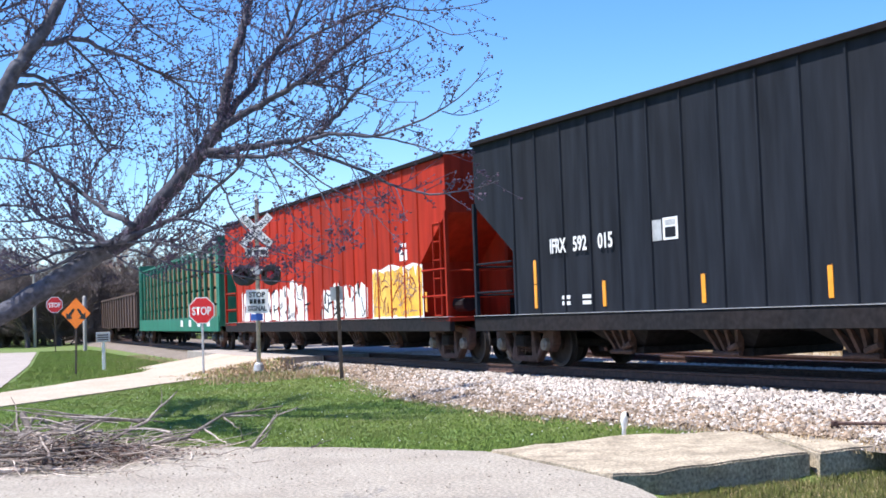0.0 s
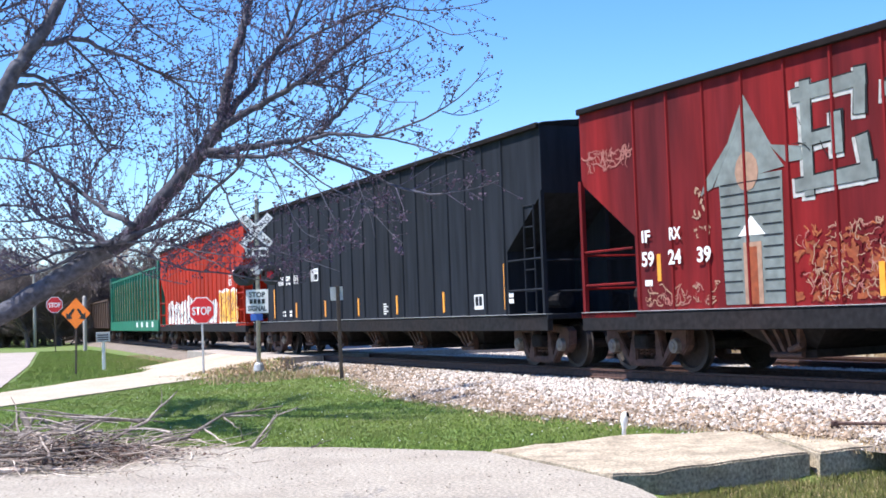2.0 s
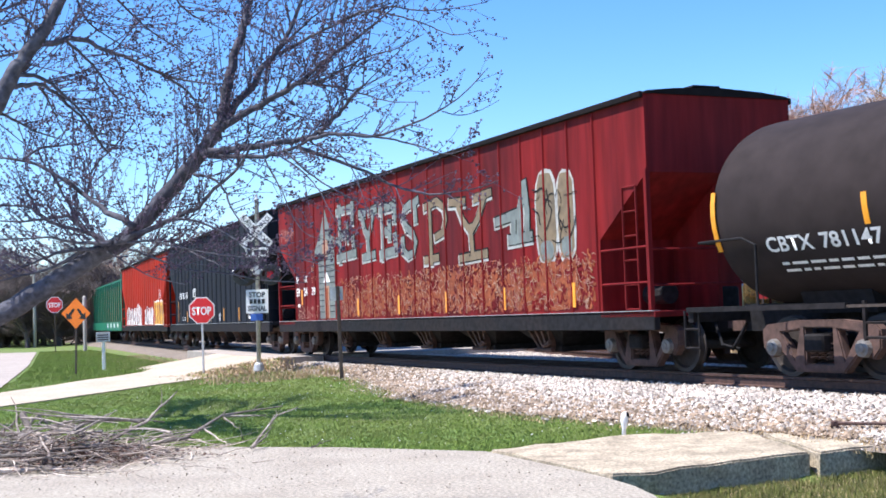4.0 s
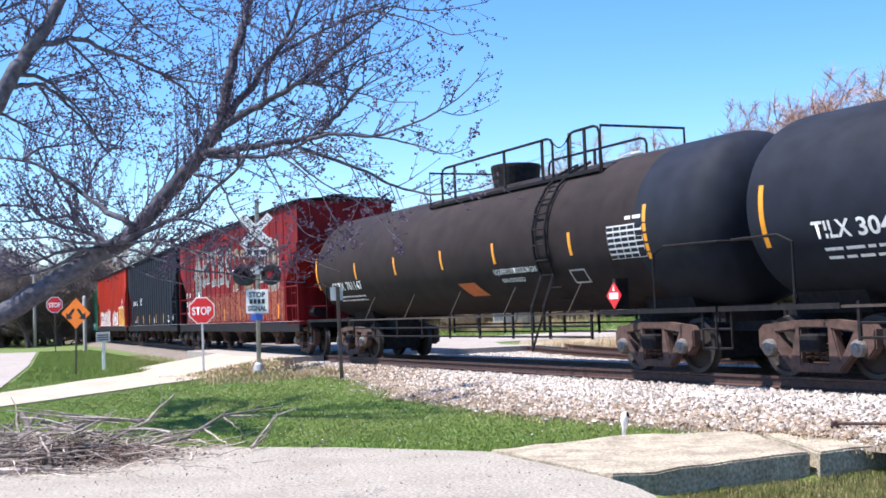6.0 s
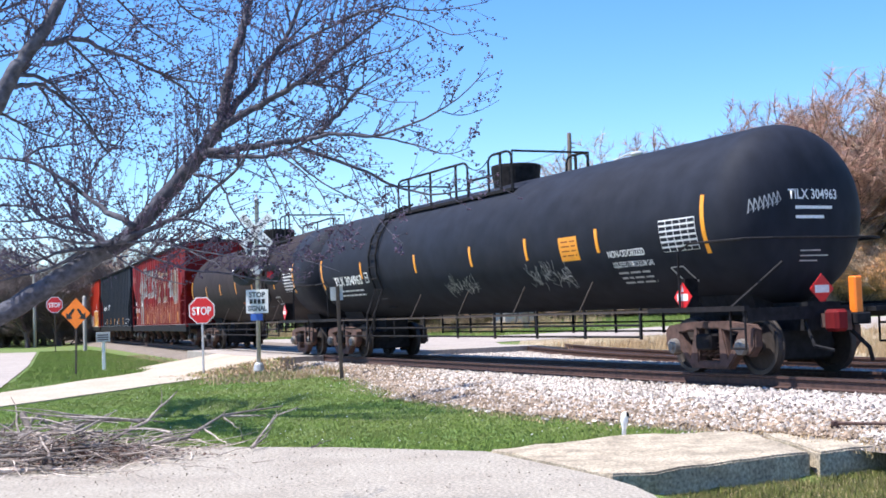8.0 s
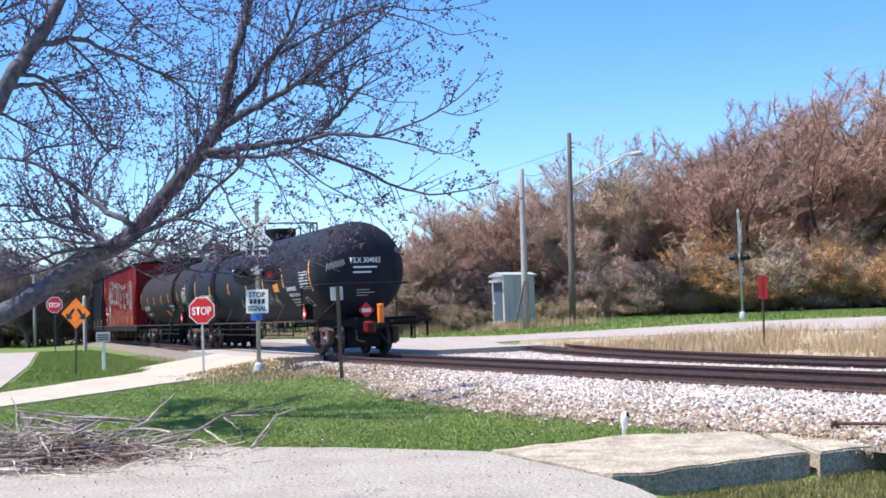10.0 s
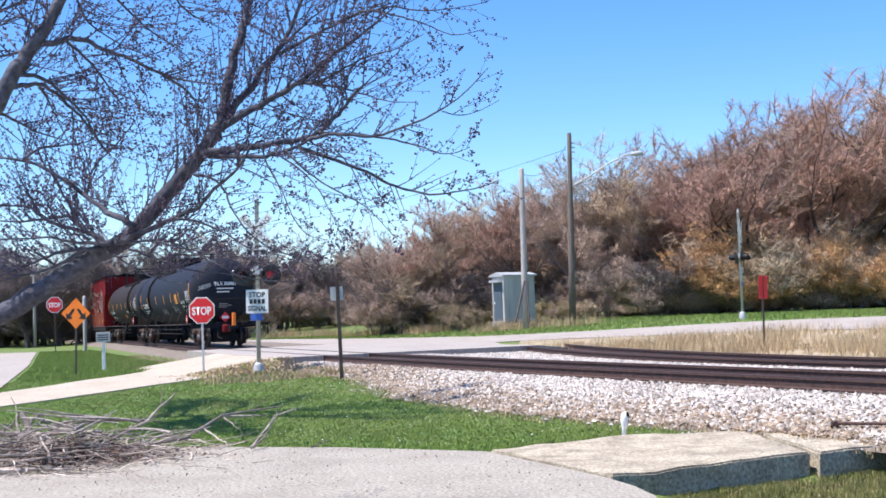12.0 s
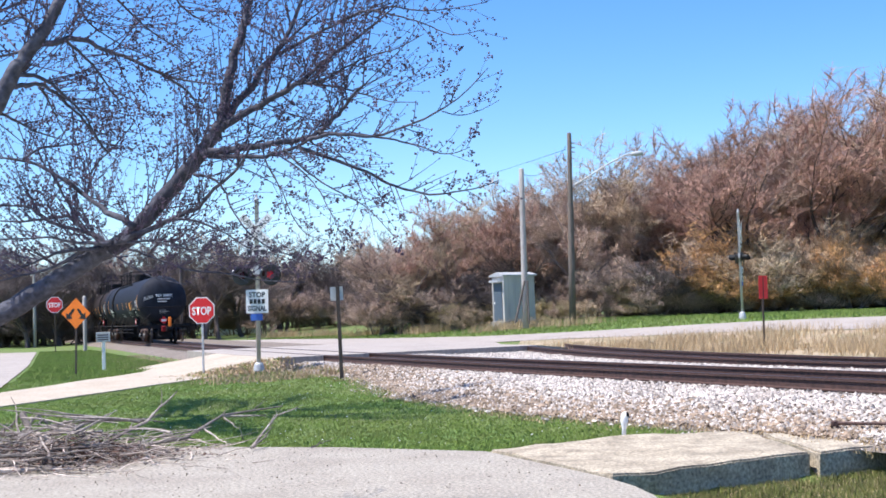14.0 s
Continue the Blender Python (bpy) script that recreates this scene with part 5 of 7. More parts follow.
def crossing_signal(at, label, lit=True):
    """Railway crossing signal: mast, crossbuck, plates, two pairs of hooded lamps."""
    root = thing("crossing_signal", at, label, "crossing signal", "crossing signals")
    bm = bmesh.new()
    lathe(bm, [(0.0, -0.1), (0.17, -0.1), (0.17, 0.12), (0.13, 0.3), (0.09, 0.34), (0.0, 0.34)], 12)
    part("base", bm, "grey", root, "pale cast base", smooth=False)
    bm = bmesh.new()
    lathe(bm, [(0.0, 0.3), (0.062, 0.3), (0.062, 5.02), (0.07, 5.03), (0.05, 5.1), (0, 5.12)], 14)
    part("mast", bm, "grey", root, smooth=True)
    words = (("RAIL", "ROAD"), ("CROSS", "ING"))
    for i, a in enumerate((45, -45)):
        m = pose(0, -0.09 - i * 0.012, 4.14, 0, a, 0)
        blade = part("crossbuck_blade", boxed((-0.61, -0.004, -0.115), (0.61, 0.004, 0.115), 0.002), "white", root, "white crossbuck blade", m)
        for j, w in enumerate(words[i]):
            wide = 0.40
            shared("lettering", lettering(w, 0.14, wide), "sign_black", blade, "black letters", pose((-0.56, 0.15)[j], -0.006, -0.07))
    plate = part("track_plate", boxed((-0.34, -0.075, 3.38), (0.34, -0.068, 3.66)), "white", root, "white plate with worn dark marks")
    for x in (-0.2, 0.0, 0.2):
        part("mark", boxed((x - 0.07, -0.08, 3.45), (x + 0.06, -0.0755, 3.59)), "sign_black", plate, "dark illegible mark")
    bm = bmesh.new()
    tube(bm, [(-0.72, -0.06, 2.98), (0.72, -0.06, 2.98)], 0.04, 8)
    box(bm, (-0.10, -0.12, 2.88), (0.10, 0.08, 3.08))
    part("lamp_arm", bm, "grey", root)
    for k, (x, y, w) in enumerate(((0.42, -0.12, -1), (-0.42, -0.12, -1), (0.36, 0.16, 1), (-0.36, 0.16, 1))):
        bm = bmesh.new()
        lathe(bm, [(0.0, 0.0), (0.29, 0.0), (0.30, -0.012), (0.29, -0.024), (0, -0.024)], 28, pose(x, y, 2.86, 90 if w < 0 else -90, 0, 0))
        disc = part("lamp_disc", bm, "sign_black", root, "round black target disc")
        bm = bmesh.new()
        lathe(bm, [(0.115, 0.0), (0.105, 0.03), (0.06, 0.045), (0.0, 0.05)], 20, pose(x, y + w * 0.012, 2.86, 90 if w < 0 else -90, 0, 0))
        part("lens", bm, M_LIT if (lit and k == 0) else M_DIM, disc, "glowing red lens" if (lit and k == 0) else "dark red lens", smooth=True)
        bm = bmesh.new()
        pts = [math.pi * i / 10 for i in range(-1, 12)]
        rows = [[bm.verts.new((x + r * math.cos(q), y + w * (0.02 + d), 2.86 + r * math.sin(q))) for q in pts] for r, d in ((0.17, 0.0), (0.165, 0.28))]
        for j in range(len(pts) - 1):
            bm.faces.new((rows[0][j], rows[0][j + 1], rows[1][j + 1], rows[1][j]))
        bmesh.ops.solidify(bm, geom=bm.faces[:], thickness=0.006)
        part("hood", bm, "sign_black", disc, "black lamp hood")
    panel = part("rule_plate", boxed((-0.33, -0.08, 1.76), (0.33, -0.072, 2.44), 0.003), "white", root, "white plate with three dark lines of worn writing")
    for z, w in ((2.10, 0.24),):
        for x in range(4):
            c = -w + (x + 0.5) * w / 2
            part("mark", boxed((c - 0.045, -0.086, z - 0.065), (c + 0.045, -0.0805, z + 0.065)), "sign_black", panel, "dark illegible mark")
    for text, z, w in (("STOP", 2.225, 0.48), ("SIGNAL", 1.83, 0.56)):
        shared("lettering", lettering(text, 0.15, w, bold=0.006), "sign_black", panel, "worn black letters", pose(-w / 2, -0.084, z))
    part("notice_plate", boxed((-0.20, -0.085, 1.55), (0.16, -0.075, 1.74), 0.003), "blue", root, "small blue plate")
    part("bell", tubed([(0, 0, 5.12), (0, 0, 5.2)], [0.05, 0.03], 8), "grey", root)
    return root


M_LIT = glow("lit_red_lens", (0.45, 0.008, 0.025), 0.16)
M_DIM = mat("dark_red_lens", (0.06, 0.006, 0.008), 0.2, bump=0)
build_forecourt()
stop_sign(pose(-7.08, 36.2, 0.0, 0, 0.0, -8), 0.385, 1.93, "red octagonal stop sign on a galvanised post")
stop_sign(pose(-24.6, 78.4, 0.05, 0, 0, 2), 0.5, 2.95, "weathered red stop sign beside the far drive", back=True)
orange_sign()
small_signs()
crossing_signal(pose(-5.42, 35.9, 0.03, 0, 0.8, -8), "railway crossing signal with crossbuck and a glowing red lamp")


# ---- brush pile on the driveway's edge ----
def build_brush():
    rng = random.Random(5)
    root = thing("brush_pile", pose(-4.55, 14.5, 0.03), "heap of cut bare branches with dry leaves", "brush pile")
    def stick(p, d, length, r, bendy=0.15):
        pts = [Vector(p)]
        d = Vector(d).normalized()
        k = 6
        for i in range(k):
            d = (d + Vector((rng.uniform(-1, 1), rng.uniform(-1, 1), rng.uniform(-0.8, 0.6))) * bendy).normalized()
            q = pts[-1] + d * (length / k)
            q.z = max(q.z, 0.012)
            pts.append(q)
        return pts, [r * (1 - 0.8 * i / k) for i in range(k + 1)]
    for i in range(125):
        x, y = rng.gauss(-0.30, 0.62), rng.gauss(0.1, 0.55)
        h = 0.55 * math.exp(-(x * x / 1.3 + y * y / 0.7)) * rng.random()
        a = rng.gauss(0.0, 0.75) + (math.pi if rng.random() < 0.4 else 0)
        pts, rr = stick((x - 0.6 * math.cos(a), y - 0.6 * math.sin(a), 0.03 + h), (math.cos(a), math.sin(a), rng.uniform(-0.1, 0.28)), rng.uniform(0.6, 1.5), rng.uniform(0.007, 0.022))
        part("branch", tubed(pts, rr, 6), "cut_wood", root)
    # long limbs reaching out over the grass, with forks
    limbs = (
        ((0.1, 0.6, 0.08), (0.34, 0.9, 0.13), (0.71, 1.4, 0.33), (0.84, 1.6, 0.50), (1.03, 1.7, 0.68), 0.030),
        ((0.3, 0.5, 0.05), (0.79, 0.7, 0.09), (1.24, 1.1, 0.13), (1.61, 1.7, 0.35), (2.32, 2.3, 0.40), 0.036),
        ((1.61, 1.7, 0.35), (1.75, 1.8, 0.33), (1.96, 1.9, 0.32), (2.05, 1.95, 0.31), (2.14, 2.0, 0.29), 0.018),
        ((2.15, 0.6, 0.03), (2.25, 0.95, 0.18), (2.37, 1.3, 0.35), (2.5, 1.4, 0.39), (2.66, 1.5, 0.42), 0.018),
        ((2.18, 0.6, 0.03), (2.25, 0.7, 0.1), (2.31, 0.8, 0.17), (2.35, 0.9, 0.23), (2.39, 1.0, 0.30), 0.014),
        ((-0.46, 0.9, 0.24), (-0.25, 1.2, 0.3), (-0.04, 1.5, 0.34), (0.33, 1.8, 0.32), (0.77, 2.1, 0.26), 0.030),
        ((-0.63, 0.7, 0.53), (-0.55, 0.6, 0.42), (-0.45, 0.5, 0.29), (-0.2, 0.1, 0.14), (0.01, -0.3, 0.05), 0.048),
        ((-0.39, 0.5, 0.30), (-0.1, 0.2, 0.2), (0.24, -0.2, 0.12), (0.5, -0.4, 0.06), (0.74, -0.6, 0.03), 0.030),
        ((-1.0, -0.6, 0.06), (-0.45, -0.6, 0.06), (-0.2, -0.7, 0.05), (-0.03, -0.8, 0.05), (0.33, -0.9, 0.04), 0.052),
        ((-0.9, -0.95, 0.05), (-0.26, -1.0, 0.04), (0.0, -1.0, 0.04), (0.23, -1.0, 0.04), (0.72, -1.1, 0.02), 0.038),
        ((-0.09, -0.6, 0.05), (0.15, -0.55, 0.05), (0.35, -0.5, 0.05), (0.6, -0.45, 0.04), (0.89, -0.4, 0.03), 0.034),
        ((-0.67, 0.7, 0.25), (-0.58, 0.75, 0.38), (-0.48, 0.8, 0.5), (-0.43, 0.9, 0.41), (-0.38, 1.0, 0.31), 0.022),
        ((-1.1, 0.7, 0.28), (-0.91, 0.7, 0.32), (-0.82, 0.8, 0.37), (-0.76, 0.8, 0.44), (-0.7, 0.8, 0.52), 0.024),
        ((1.63, 1.7, 0.32), (1.70, 1.64, 0.28), (1.77, 1.58, 0.24), (1.82, 1.54, 0.2), (1.88, 1.5, 0.16), 0.012),
        ((1.42, 1.4, 0.22), (1.52, 1.3, 0.17), (1.62, 1.2, 0.12), (1.72, 1.05, 0.08), (1.81, 0.9, 0.03), 0.014),
        ((1.2, 1.15, 0.1), (1.35, 1.1, 0.10), (1.5, 1.0, 0.08), (1.65, 0.9, 0.06), (1.81, 0.8, 0.04), 0.014),
        ((2.89, 0.5, 0.02), (2.95, 0.58, 0.03), (3.0, 0.65, 0.05), (3.06, 0.72, 0.07), (3.12, 0.8, 0.09), 0.012),
    )
    for *path, r in limbs:
        bm = bmesh.new()
        pts = []
        for p, q in zip(path, path[1:]):
            p, q = Vector(p), Vector(q)
            pts += [p, p.lerp(q, 0.5) + Vector((rng.gauss(0, 0.012), rng.gauss(0, 0.012), rng.gauss(0.004, 0.010)))]
        pts.append(Vector(path[-1]))
        rr = [r * (1 - 0.72 * i / (len(pts) - 1)) for i in range(len(pts))]
        tube(bm, pts, rr, 7)
        L = (pts[-1] - pts[0]).length
        for j in (3, 4, 6, 7):
            e = (pts[j] - pts[j - 1]).normalized() + Vector((rng.uniform(-0.7, 0.7), rng.uniform(-0.7, 0.7), rng.uniform(-0.1, 0.45)))
            q, qq = stick(pts[j], e, L * rng.uniform(0.1, 0.26), rr[j] * 0.55, 0.22)
            tube(bm, q, qq, 5)
        part("limb", bm, "cut_wood", root)
    bm = bmesh.new()
    for i in range(380):
        x, y = rng.gauss(0.0, 0.9), rng.gauss(0, 0.65)
        h = 0.38 * math.exp(-(x * x / 1.3 + y * y / 0.7)) * rng.random()
        a = rng.uniform(-1.6, 1.6)
        pts, rr = stick((x, y, 0.015 + h), (math.cos(a), math.sin(a), rng.uniform(-0.2, 0.3)), rng.uniform(0.25, 0.9), rng.uniform(0.004, 0.010), 0.25)
        tube(bm, pts, rr, 3, False)
    tagged(part("twigwork", bm, "cut_wood", root), kind="stuff")
    bm = bmesh.new()
    for i in range(2600):
        x, y = rng.gauss(0.0, 0.62), rng.gauss(0.05, 0.42)
        z = 0.01 + 0.26 * math.exp(-(x * x + y * y * 1.5)) * rng.random()
        a, s = rng.uniform(0, 6.28), rng.uniform(0.015, 0.04)
        u, v = Vector((math.cos(a), math.sin(a), rng.uniform(-0.4, 0.4))) * s, Vector((-math.sin(a), math.cos(a), rng.uniform(-0.4, 0.4))) * s * 0.6
        c = Vector((x, y, z + 0.02))
        bm.faces.new([bm.verts.new(c + q) for q in (-u, v + Vector((0, 0, 0.01)), u, -v)])
    tagged(part("dry_leaves", bm, M_LEAF, root, "dry brown leaves"), kind="stuff")


M_LEAF = mat("dead_leaves", (0.10, 0.052, 0.036), 0.85, grain=0.2, bump=0, island=0.5)
build_brush()


# ---- the budding tree beside the driveway ----
def build_tree():
    rng = random.Random(11)
    root = thing("budding_tree", pose(-4.0, 8.6, 0.0), "bare spreading tree with grey bark and small reddish buds", "tree")
    off = Vector((4.0, -8.6, 0.0))
    def spline(pts, sub):
        out = []
        P = [Vector(p) for p in pts]
        for i in range(len(P) - 1):
            a, b, c, d = P[max(i - 1, 0)], P[i], P[i + 1], P[min(i + 2, len(P) - 1)]
            for j in range(sub):
                t = j / sub
                out.append(0.5 * ((2 * b) + (c - a) * t + (2 * a - 5 * b + 4 * c - d) * t * t + (3 * b - a - 3 * c + d) * t ** 3))
        return out + [P[-1]]
    part("trunk", tubed([Vector(p) for p in ((0, 0, -0.1), (0.02, -0.02, 0.3), (0.0, 0.0, 0.8), (-0.05, 0.05, 1.4), (-0.1, 0.15, 2.4), (0.0, 0.3, 3.8), (-0.2, 0.2, 5.5), (-0.1, 0.3, 7.5))], [0.30, 0.24, 0.21, 0.19, 0.16, 0.12, 0.08, 0.03], 14), "bark", root, smooth=True)
    twigs, buds = bmesh.new(), bmesh.new()

    def bud(p, d, s):
        d = d.normalized()
        u = d.orthogonal().normalized()
        w = d.cross(u)
        a, b = buds.verts.new(p - d * s * 0.2), buds.verts.new(p + d * s * 1.15)
        ring = [buds.verts.new(p + d * s * 0.45 + (math.cos(q) * u + math.sin(q) * w) * s * 0.62) for q in (0, 2.1, 4.2)]
        for i in range(3):
            buds.faces.new((a, ring[i], ring[(i + 1) % 3]))
            buds.faces.new((b, ring[(i + 1) % 3], ring[i]))

    def shoot(p, d, length, r, level):
        """A long slender twig with side twigs and buds at its nodes, alternately on either side."""
        k = max(3, int(length / 0.07))
        pts, rr = [p.copy()], [r]
        lift = rng.gauss(0.03, 0.03)
        swing = Vector((rng.gauss(0, 0.03), rng.gauss(0, 0.03), lift))
        for i in range(k):
            d = (d + swing + Vector((rng.gauss(0, 0.05), rng.gauss(0, 0.05), rng.gauss(0, 0.05)))).normalized()
            pts.append(pts[-1] + d * (length / k))
            rr.append(max(r * (1 - 0.7 * (i + 1) / k), 0.0013))
        tube(twigs, pts, rr, 4 if level == 0 else 3, False)
        turn = rng.choice((-1, 1))
        for i in range(1, k + 1):
            step = (pts[i] - pts[i - 1]).normalized()
            turn = -turn
            side = step.cross(Vector((rng.gauss(0, 0.35), 1, rng.gauss(0, 0.35)))).normalized() * turn
            if level < 2 and i < k and rng.random() < (0.38, 0.10)[level]:
                e = (step * 0.85 + side * rng.uniform(0.4, 0.8) + Vector((0, rng.gauss(0, 0.3), 0.05))).normalized()
                shoot(pts[i], e, length * rng.uniform(0.25, 0.6) * (1.15 - 0.6 * i / k), max(rr[i] * 0.7, 0.0016), level + 1)
            for f in (0.25, 0.75):
                if rng.random() < 0.55:
                    e = step * 0.7 + side * (1 if f < 0.5 else -1)
                    bud(pts[i - 1].lerp(pts[i], f) + e.normalized() * 0.006, e, rng.uniform(0.010, 0.0165))
        bud(pts[-1], d, rng.uniform(0.010, 0.015))

    def limb(name, r0, r1, *pts):
        line = [p + off for p in spline(pts, 4)]
        k = len(line) - 1
        rr = [(0.84 if r0 > 0.045 else 1.05 if name.startswith(("low_left", "left", "cross", "rise")) else 0.68) * (r0 + (r1 - r0) * (i / k) ** 0.8) for i in range(k + 1)]
        line = [p + Vector((rng.gauss(0, 1), rng.gauss(0, 1), rng.gauss(0, 1))) * min(0.006, rr[i] * 0.3) for i, p in enumerate(line)]
        part("limb", tubed(line, rr, 10 if r0 > 0.03 else 6), "bark", root, smooth=True)
        total = sum((b - a).length for a, b in zip(line, line[1:]))
        thin = name in ("low", "under", "cross_tip") or name.startswith(("hang", "reach", "droop", "level"))
        for n in range(int(total * (11 if r0 > 0.05 else 16 if thin else 20))):
            i = rng.randrange(0 if r0 < 0.05 else k // 2, k)
            d = (line[i + 1] - line[i]).normalized()
            side = d.cross(Vector((rng.gauss(0, 0.3), 1, rng.gauss(0, 0.3)))).normalized() * rng.choice((-1, 1))
            lowest = name.startswith(("low", "under", "cross"))
            if side.z < 0 and (lowest or rng.random() < 0.4):
                side = -side
            e = d * rng.uniform(0.6, 1.0) + side * rng.uniform(0.4, 0.9) + Vector((0, rng.gauss(0, 0.45), 0.06))
            if lowest:
                e.z = max(e.z, 0.12)
            e.normalize()
            L = rng.uniform(0.25, 0.85) * (0.5 if thin else 1.0) * (1.1 if r0 > 0.03 else 0.95 - 0.5 * i / k)
            shoot(line[i].lerp(line[i + 1], rng.random()), e, L, min(rr[i] * 0.6, rng.uniform(0.0032, 0.006)), 0)

    limb("main", 0.095, 0.05, (-3.31, 8.6, 1.58), (-2.97, 8.53, 1.74), (-2.66, 8.47, 1.9), (-2.39, 8.4, 2.05), (-2.16, 8.33, 2.15), (-2.0, 8.27, 2.27), (-1.8, 8.2, 2.47), (-1.63, 8.13, 2.62), (-1.53, 8.07, 2.74), (-1.41, 8.0, 2.87))
    limb("lead", 0.05, 0.022, (-1.41, 8.0, 2.87), (-1.37, 8.02, 3.08), (-1.32, 8.04, 3.32), (-1.26, 8.06, 3.51), (-1.22, 8.08, 3.7), (-1.16, 8.1, 4.01))
    limb("fork", 0.042, 0.014, (-1.41, 8.0, 2.87), (-1.27, 8.07, 3.05), (-1.15, 8.13, 3.24), (-1.06, 8.2, 3.37), (-0.98, 8.27, 3.53), (-0.91, 8.33, 3.72), (-0.85, 8.4, 4.01))
    limb("fork_side", 0.016, 0.005, (-1.06, 8.2, 3.37), (-0.95, 8.23, 3.49), (-0.79, 8.27, 3.64), (-0.62, 8.3, 3.76))
    limb("fork_arm", 0.022, 0.005, (-1.05, 8.2, 3.36), (-0.82, 8.1, 3.45), (-0.62, 8.0, 3.51), (-0.43, 7.9, 3.56), (-0.24, 7.8, 3.62))
    limb("arm", 0.040, 0.006, (-1.41, 8.0, 2.86), (-1.22, 7.92, 2.93), (-1.06, 7.85, 3.0), (-0.9, 7.78, 3.07), (-0.8, 7.7, 3.11), (-0.69, 7.62, 3.19), (-0.52, 7.55, 3.28), (-0.38, 7.48, 3.36), (-0.22, 7.4, 3.47))
    limb("arm_low", 0.014, 0.003, (-0.89, 7.7, 3.06), (-0.75, 7.64, 3.06), (-0.6, 7.58, 3.11), (-0.42, 7.52, 3.18), (-0.24, 7.46, 3.21), (-0.07, 7.4, 3.28))
    limb("arm_mid", 0.012, 0.003, (-0.81, 7.7, 3.06), (-0.6, 7.6, 3.01), (-0.43, 7.5, 2.94), (-0.29, 7.4, 2.88), (-0.12, 7.3, 2.85))
    limb("bough", 0.040, 0.010, (-1.5, 7.9, 2.67), (-1.28, 7.85, 2.69), (-1.1, 7.8, 2.7), (-0.95, 7.75, 2.71), (-0.82, 7.7, 2.72), (-0.7, 7.65, 2.78), (-0.59, 7.6, 2.87), (-0.53, 7.55, 2.94), (-0.44, 7.5, 3.01))
    limb("bough_low", 0.028, 0.010, (-1.47, 7.9, 2.66), (-1.2, 7.8, 2.63), (-1.01, 7.7, 2.63), (-0.86, 7.6, 2.66), (-0.78, 7.5, 2.69))
    limb("reach", 0.020, 0.004, (-0.8, 7.5, 2.68), (-0.67, 7.46, 2.7), (-0.53, 7.42, 2.69), (-0.39, 7.39, 2.67), (-0.26, 7.35, 2.7), (-0.09, 7.31, 2.75), (0.02, 7.28, 2.8), (0.15, 7.24, 2.88), (0.3, 7.2, 3.02))
    limb("reach_tip", 0.006, 0.002, (0.02, 7.3, 2.79), (0.13, 7.27, 2.76), (0.25, 7.23, 2.78), (0.36, 7.2, 2.83))
    limb("droop", 0.020, 0.003, (-0.86, 7.6, 2.65), (-0.68, 7.54, 2.57), (-0.44, 7.49, 2.47), (-0.27, 7.43, 2.37), (-0.07, 7.37, 2.31), (0.07, 7.31, 2.31), (0.23, 7.26, 2.33), (0.34, 7.2, 2.36))
    limb("level", 0.014, 0.003, (-0.74, 7.5, 2.72), (-0.47, 7.44, 2.69), (-0.26, 7.38, 2.64), (-0.11, 7.32, 2.59), (0.04, 7.26, 2.53), (0.18, 7.2, 2.56))
    limb("hang_a", 0.010, 0.002, (-1.02, 7.6, 2.63), (-0.86, 7.54, 2.51), (-0.75, 7.48, 2.39), (-0.68, 7.42, 2.26), (-0.61, 7.36, 2.11), (-0.57, 7.3, 1.98))
    limb("hang_b", 0.010, 0.002, (-1.11, 7.7, 2.68), (-1.06, 7.64, 2.54), (-0.97, 7.58, 2.38), (-0.9, 7.52, 2.21), (-0.81, 7.46, 2.1), (-0.68, 7.4, 2.06))
    limb("hang_c", 0.011, 0.002, (-0.96, 7.6, 2.65), (-0.82, 7.53, 2.5), (-0.68, 7.47, 2.39), (-0.51, 7.4, 2.29), (-0.41, 7.33, 2.21), (-0.31, 7.27, 2.09), (-0.23, 7.2, 2.01))
    limb("hang_d", 0.007, 0.002, (-0.63, 7.4, 2.61), (-0.52, 7.35, 2.47), (-0.47, 7.3, 2.33), (-0.42, 7.25, 2.19), (-0.39, 7.2, 2.05))
    limb("low", 0.015, 0.003, (-1.57, 7.9, 2.54), (-1.45, 7.83, 2.51), (-1.36, 7.76, 2.42), (-1.3, 7.69, 2.29), (-1.19, 7.61, 2.14), (-1.04, 7.54, 2.03), (-0.83, 7.47, 1.95), (-0.62, 7.4, 1.87))
    limb("cross", 0.022, 0.007, (-2.13, 8.1, 2.13), (-1.95, 8.02, 2.19), (-1.71, 7.93, 2.27), (-1.54, 7.85, 2.33), (-1.42, 7.77, 2.43), (-1.26, 7.68, 2.54), (-1.15, 7.6, 2.68))
    limb("cross_tip", 0.010, 0.002, (-1.7, 7.9, 2.26), (-1.54, 7.8, 2.23), (-1.34, 7.7, 2.14), (-1.19, 7.6, 2.04), (-0.97, 7.5, 1.98))
    limb("under", 0.014, 0.003, (-2.1, 8.1, 2.13), (-1.86, 7.95, 2.13), (-1.61, 7.8, 2.06), (-1.37, 7.65, 2.01), (-1.14, 7.5, 1.97))
    limb("left_stem", 0.075, 0.035, (-2.78, 7.0, 2.42), (-2.61, 7.0, 2.7), (-2.48, 7.0, 2.92), (-2.38, 7.0, 3.08), (-2.28, 7.0, 3.22), (-2.17, 7.0, 3.38), (-2.07, 7.0, 3.59))
    limb("left_a", 0.020, 0.004, (-2.29, 7.0, 3.21), (-2.16, 7.03, 3.23), (-2.04, 7.06, 3.25), (-1.92, 7.09, 3.19), (-1.77, 7.11, 3.13), (-1.61, 7.14, 3.05), (-1.49, 7.17, 3.01), (-1.27, 7.2, 2.98))
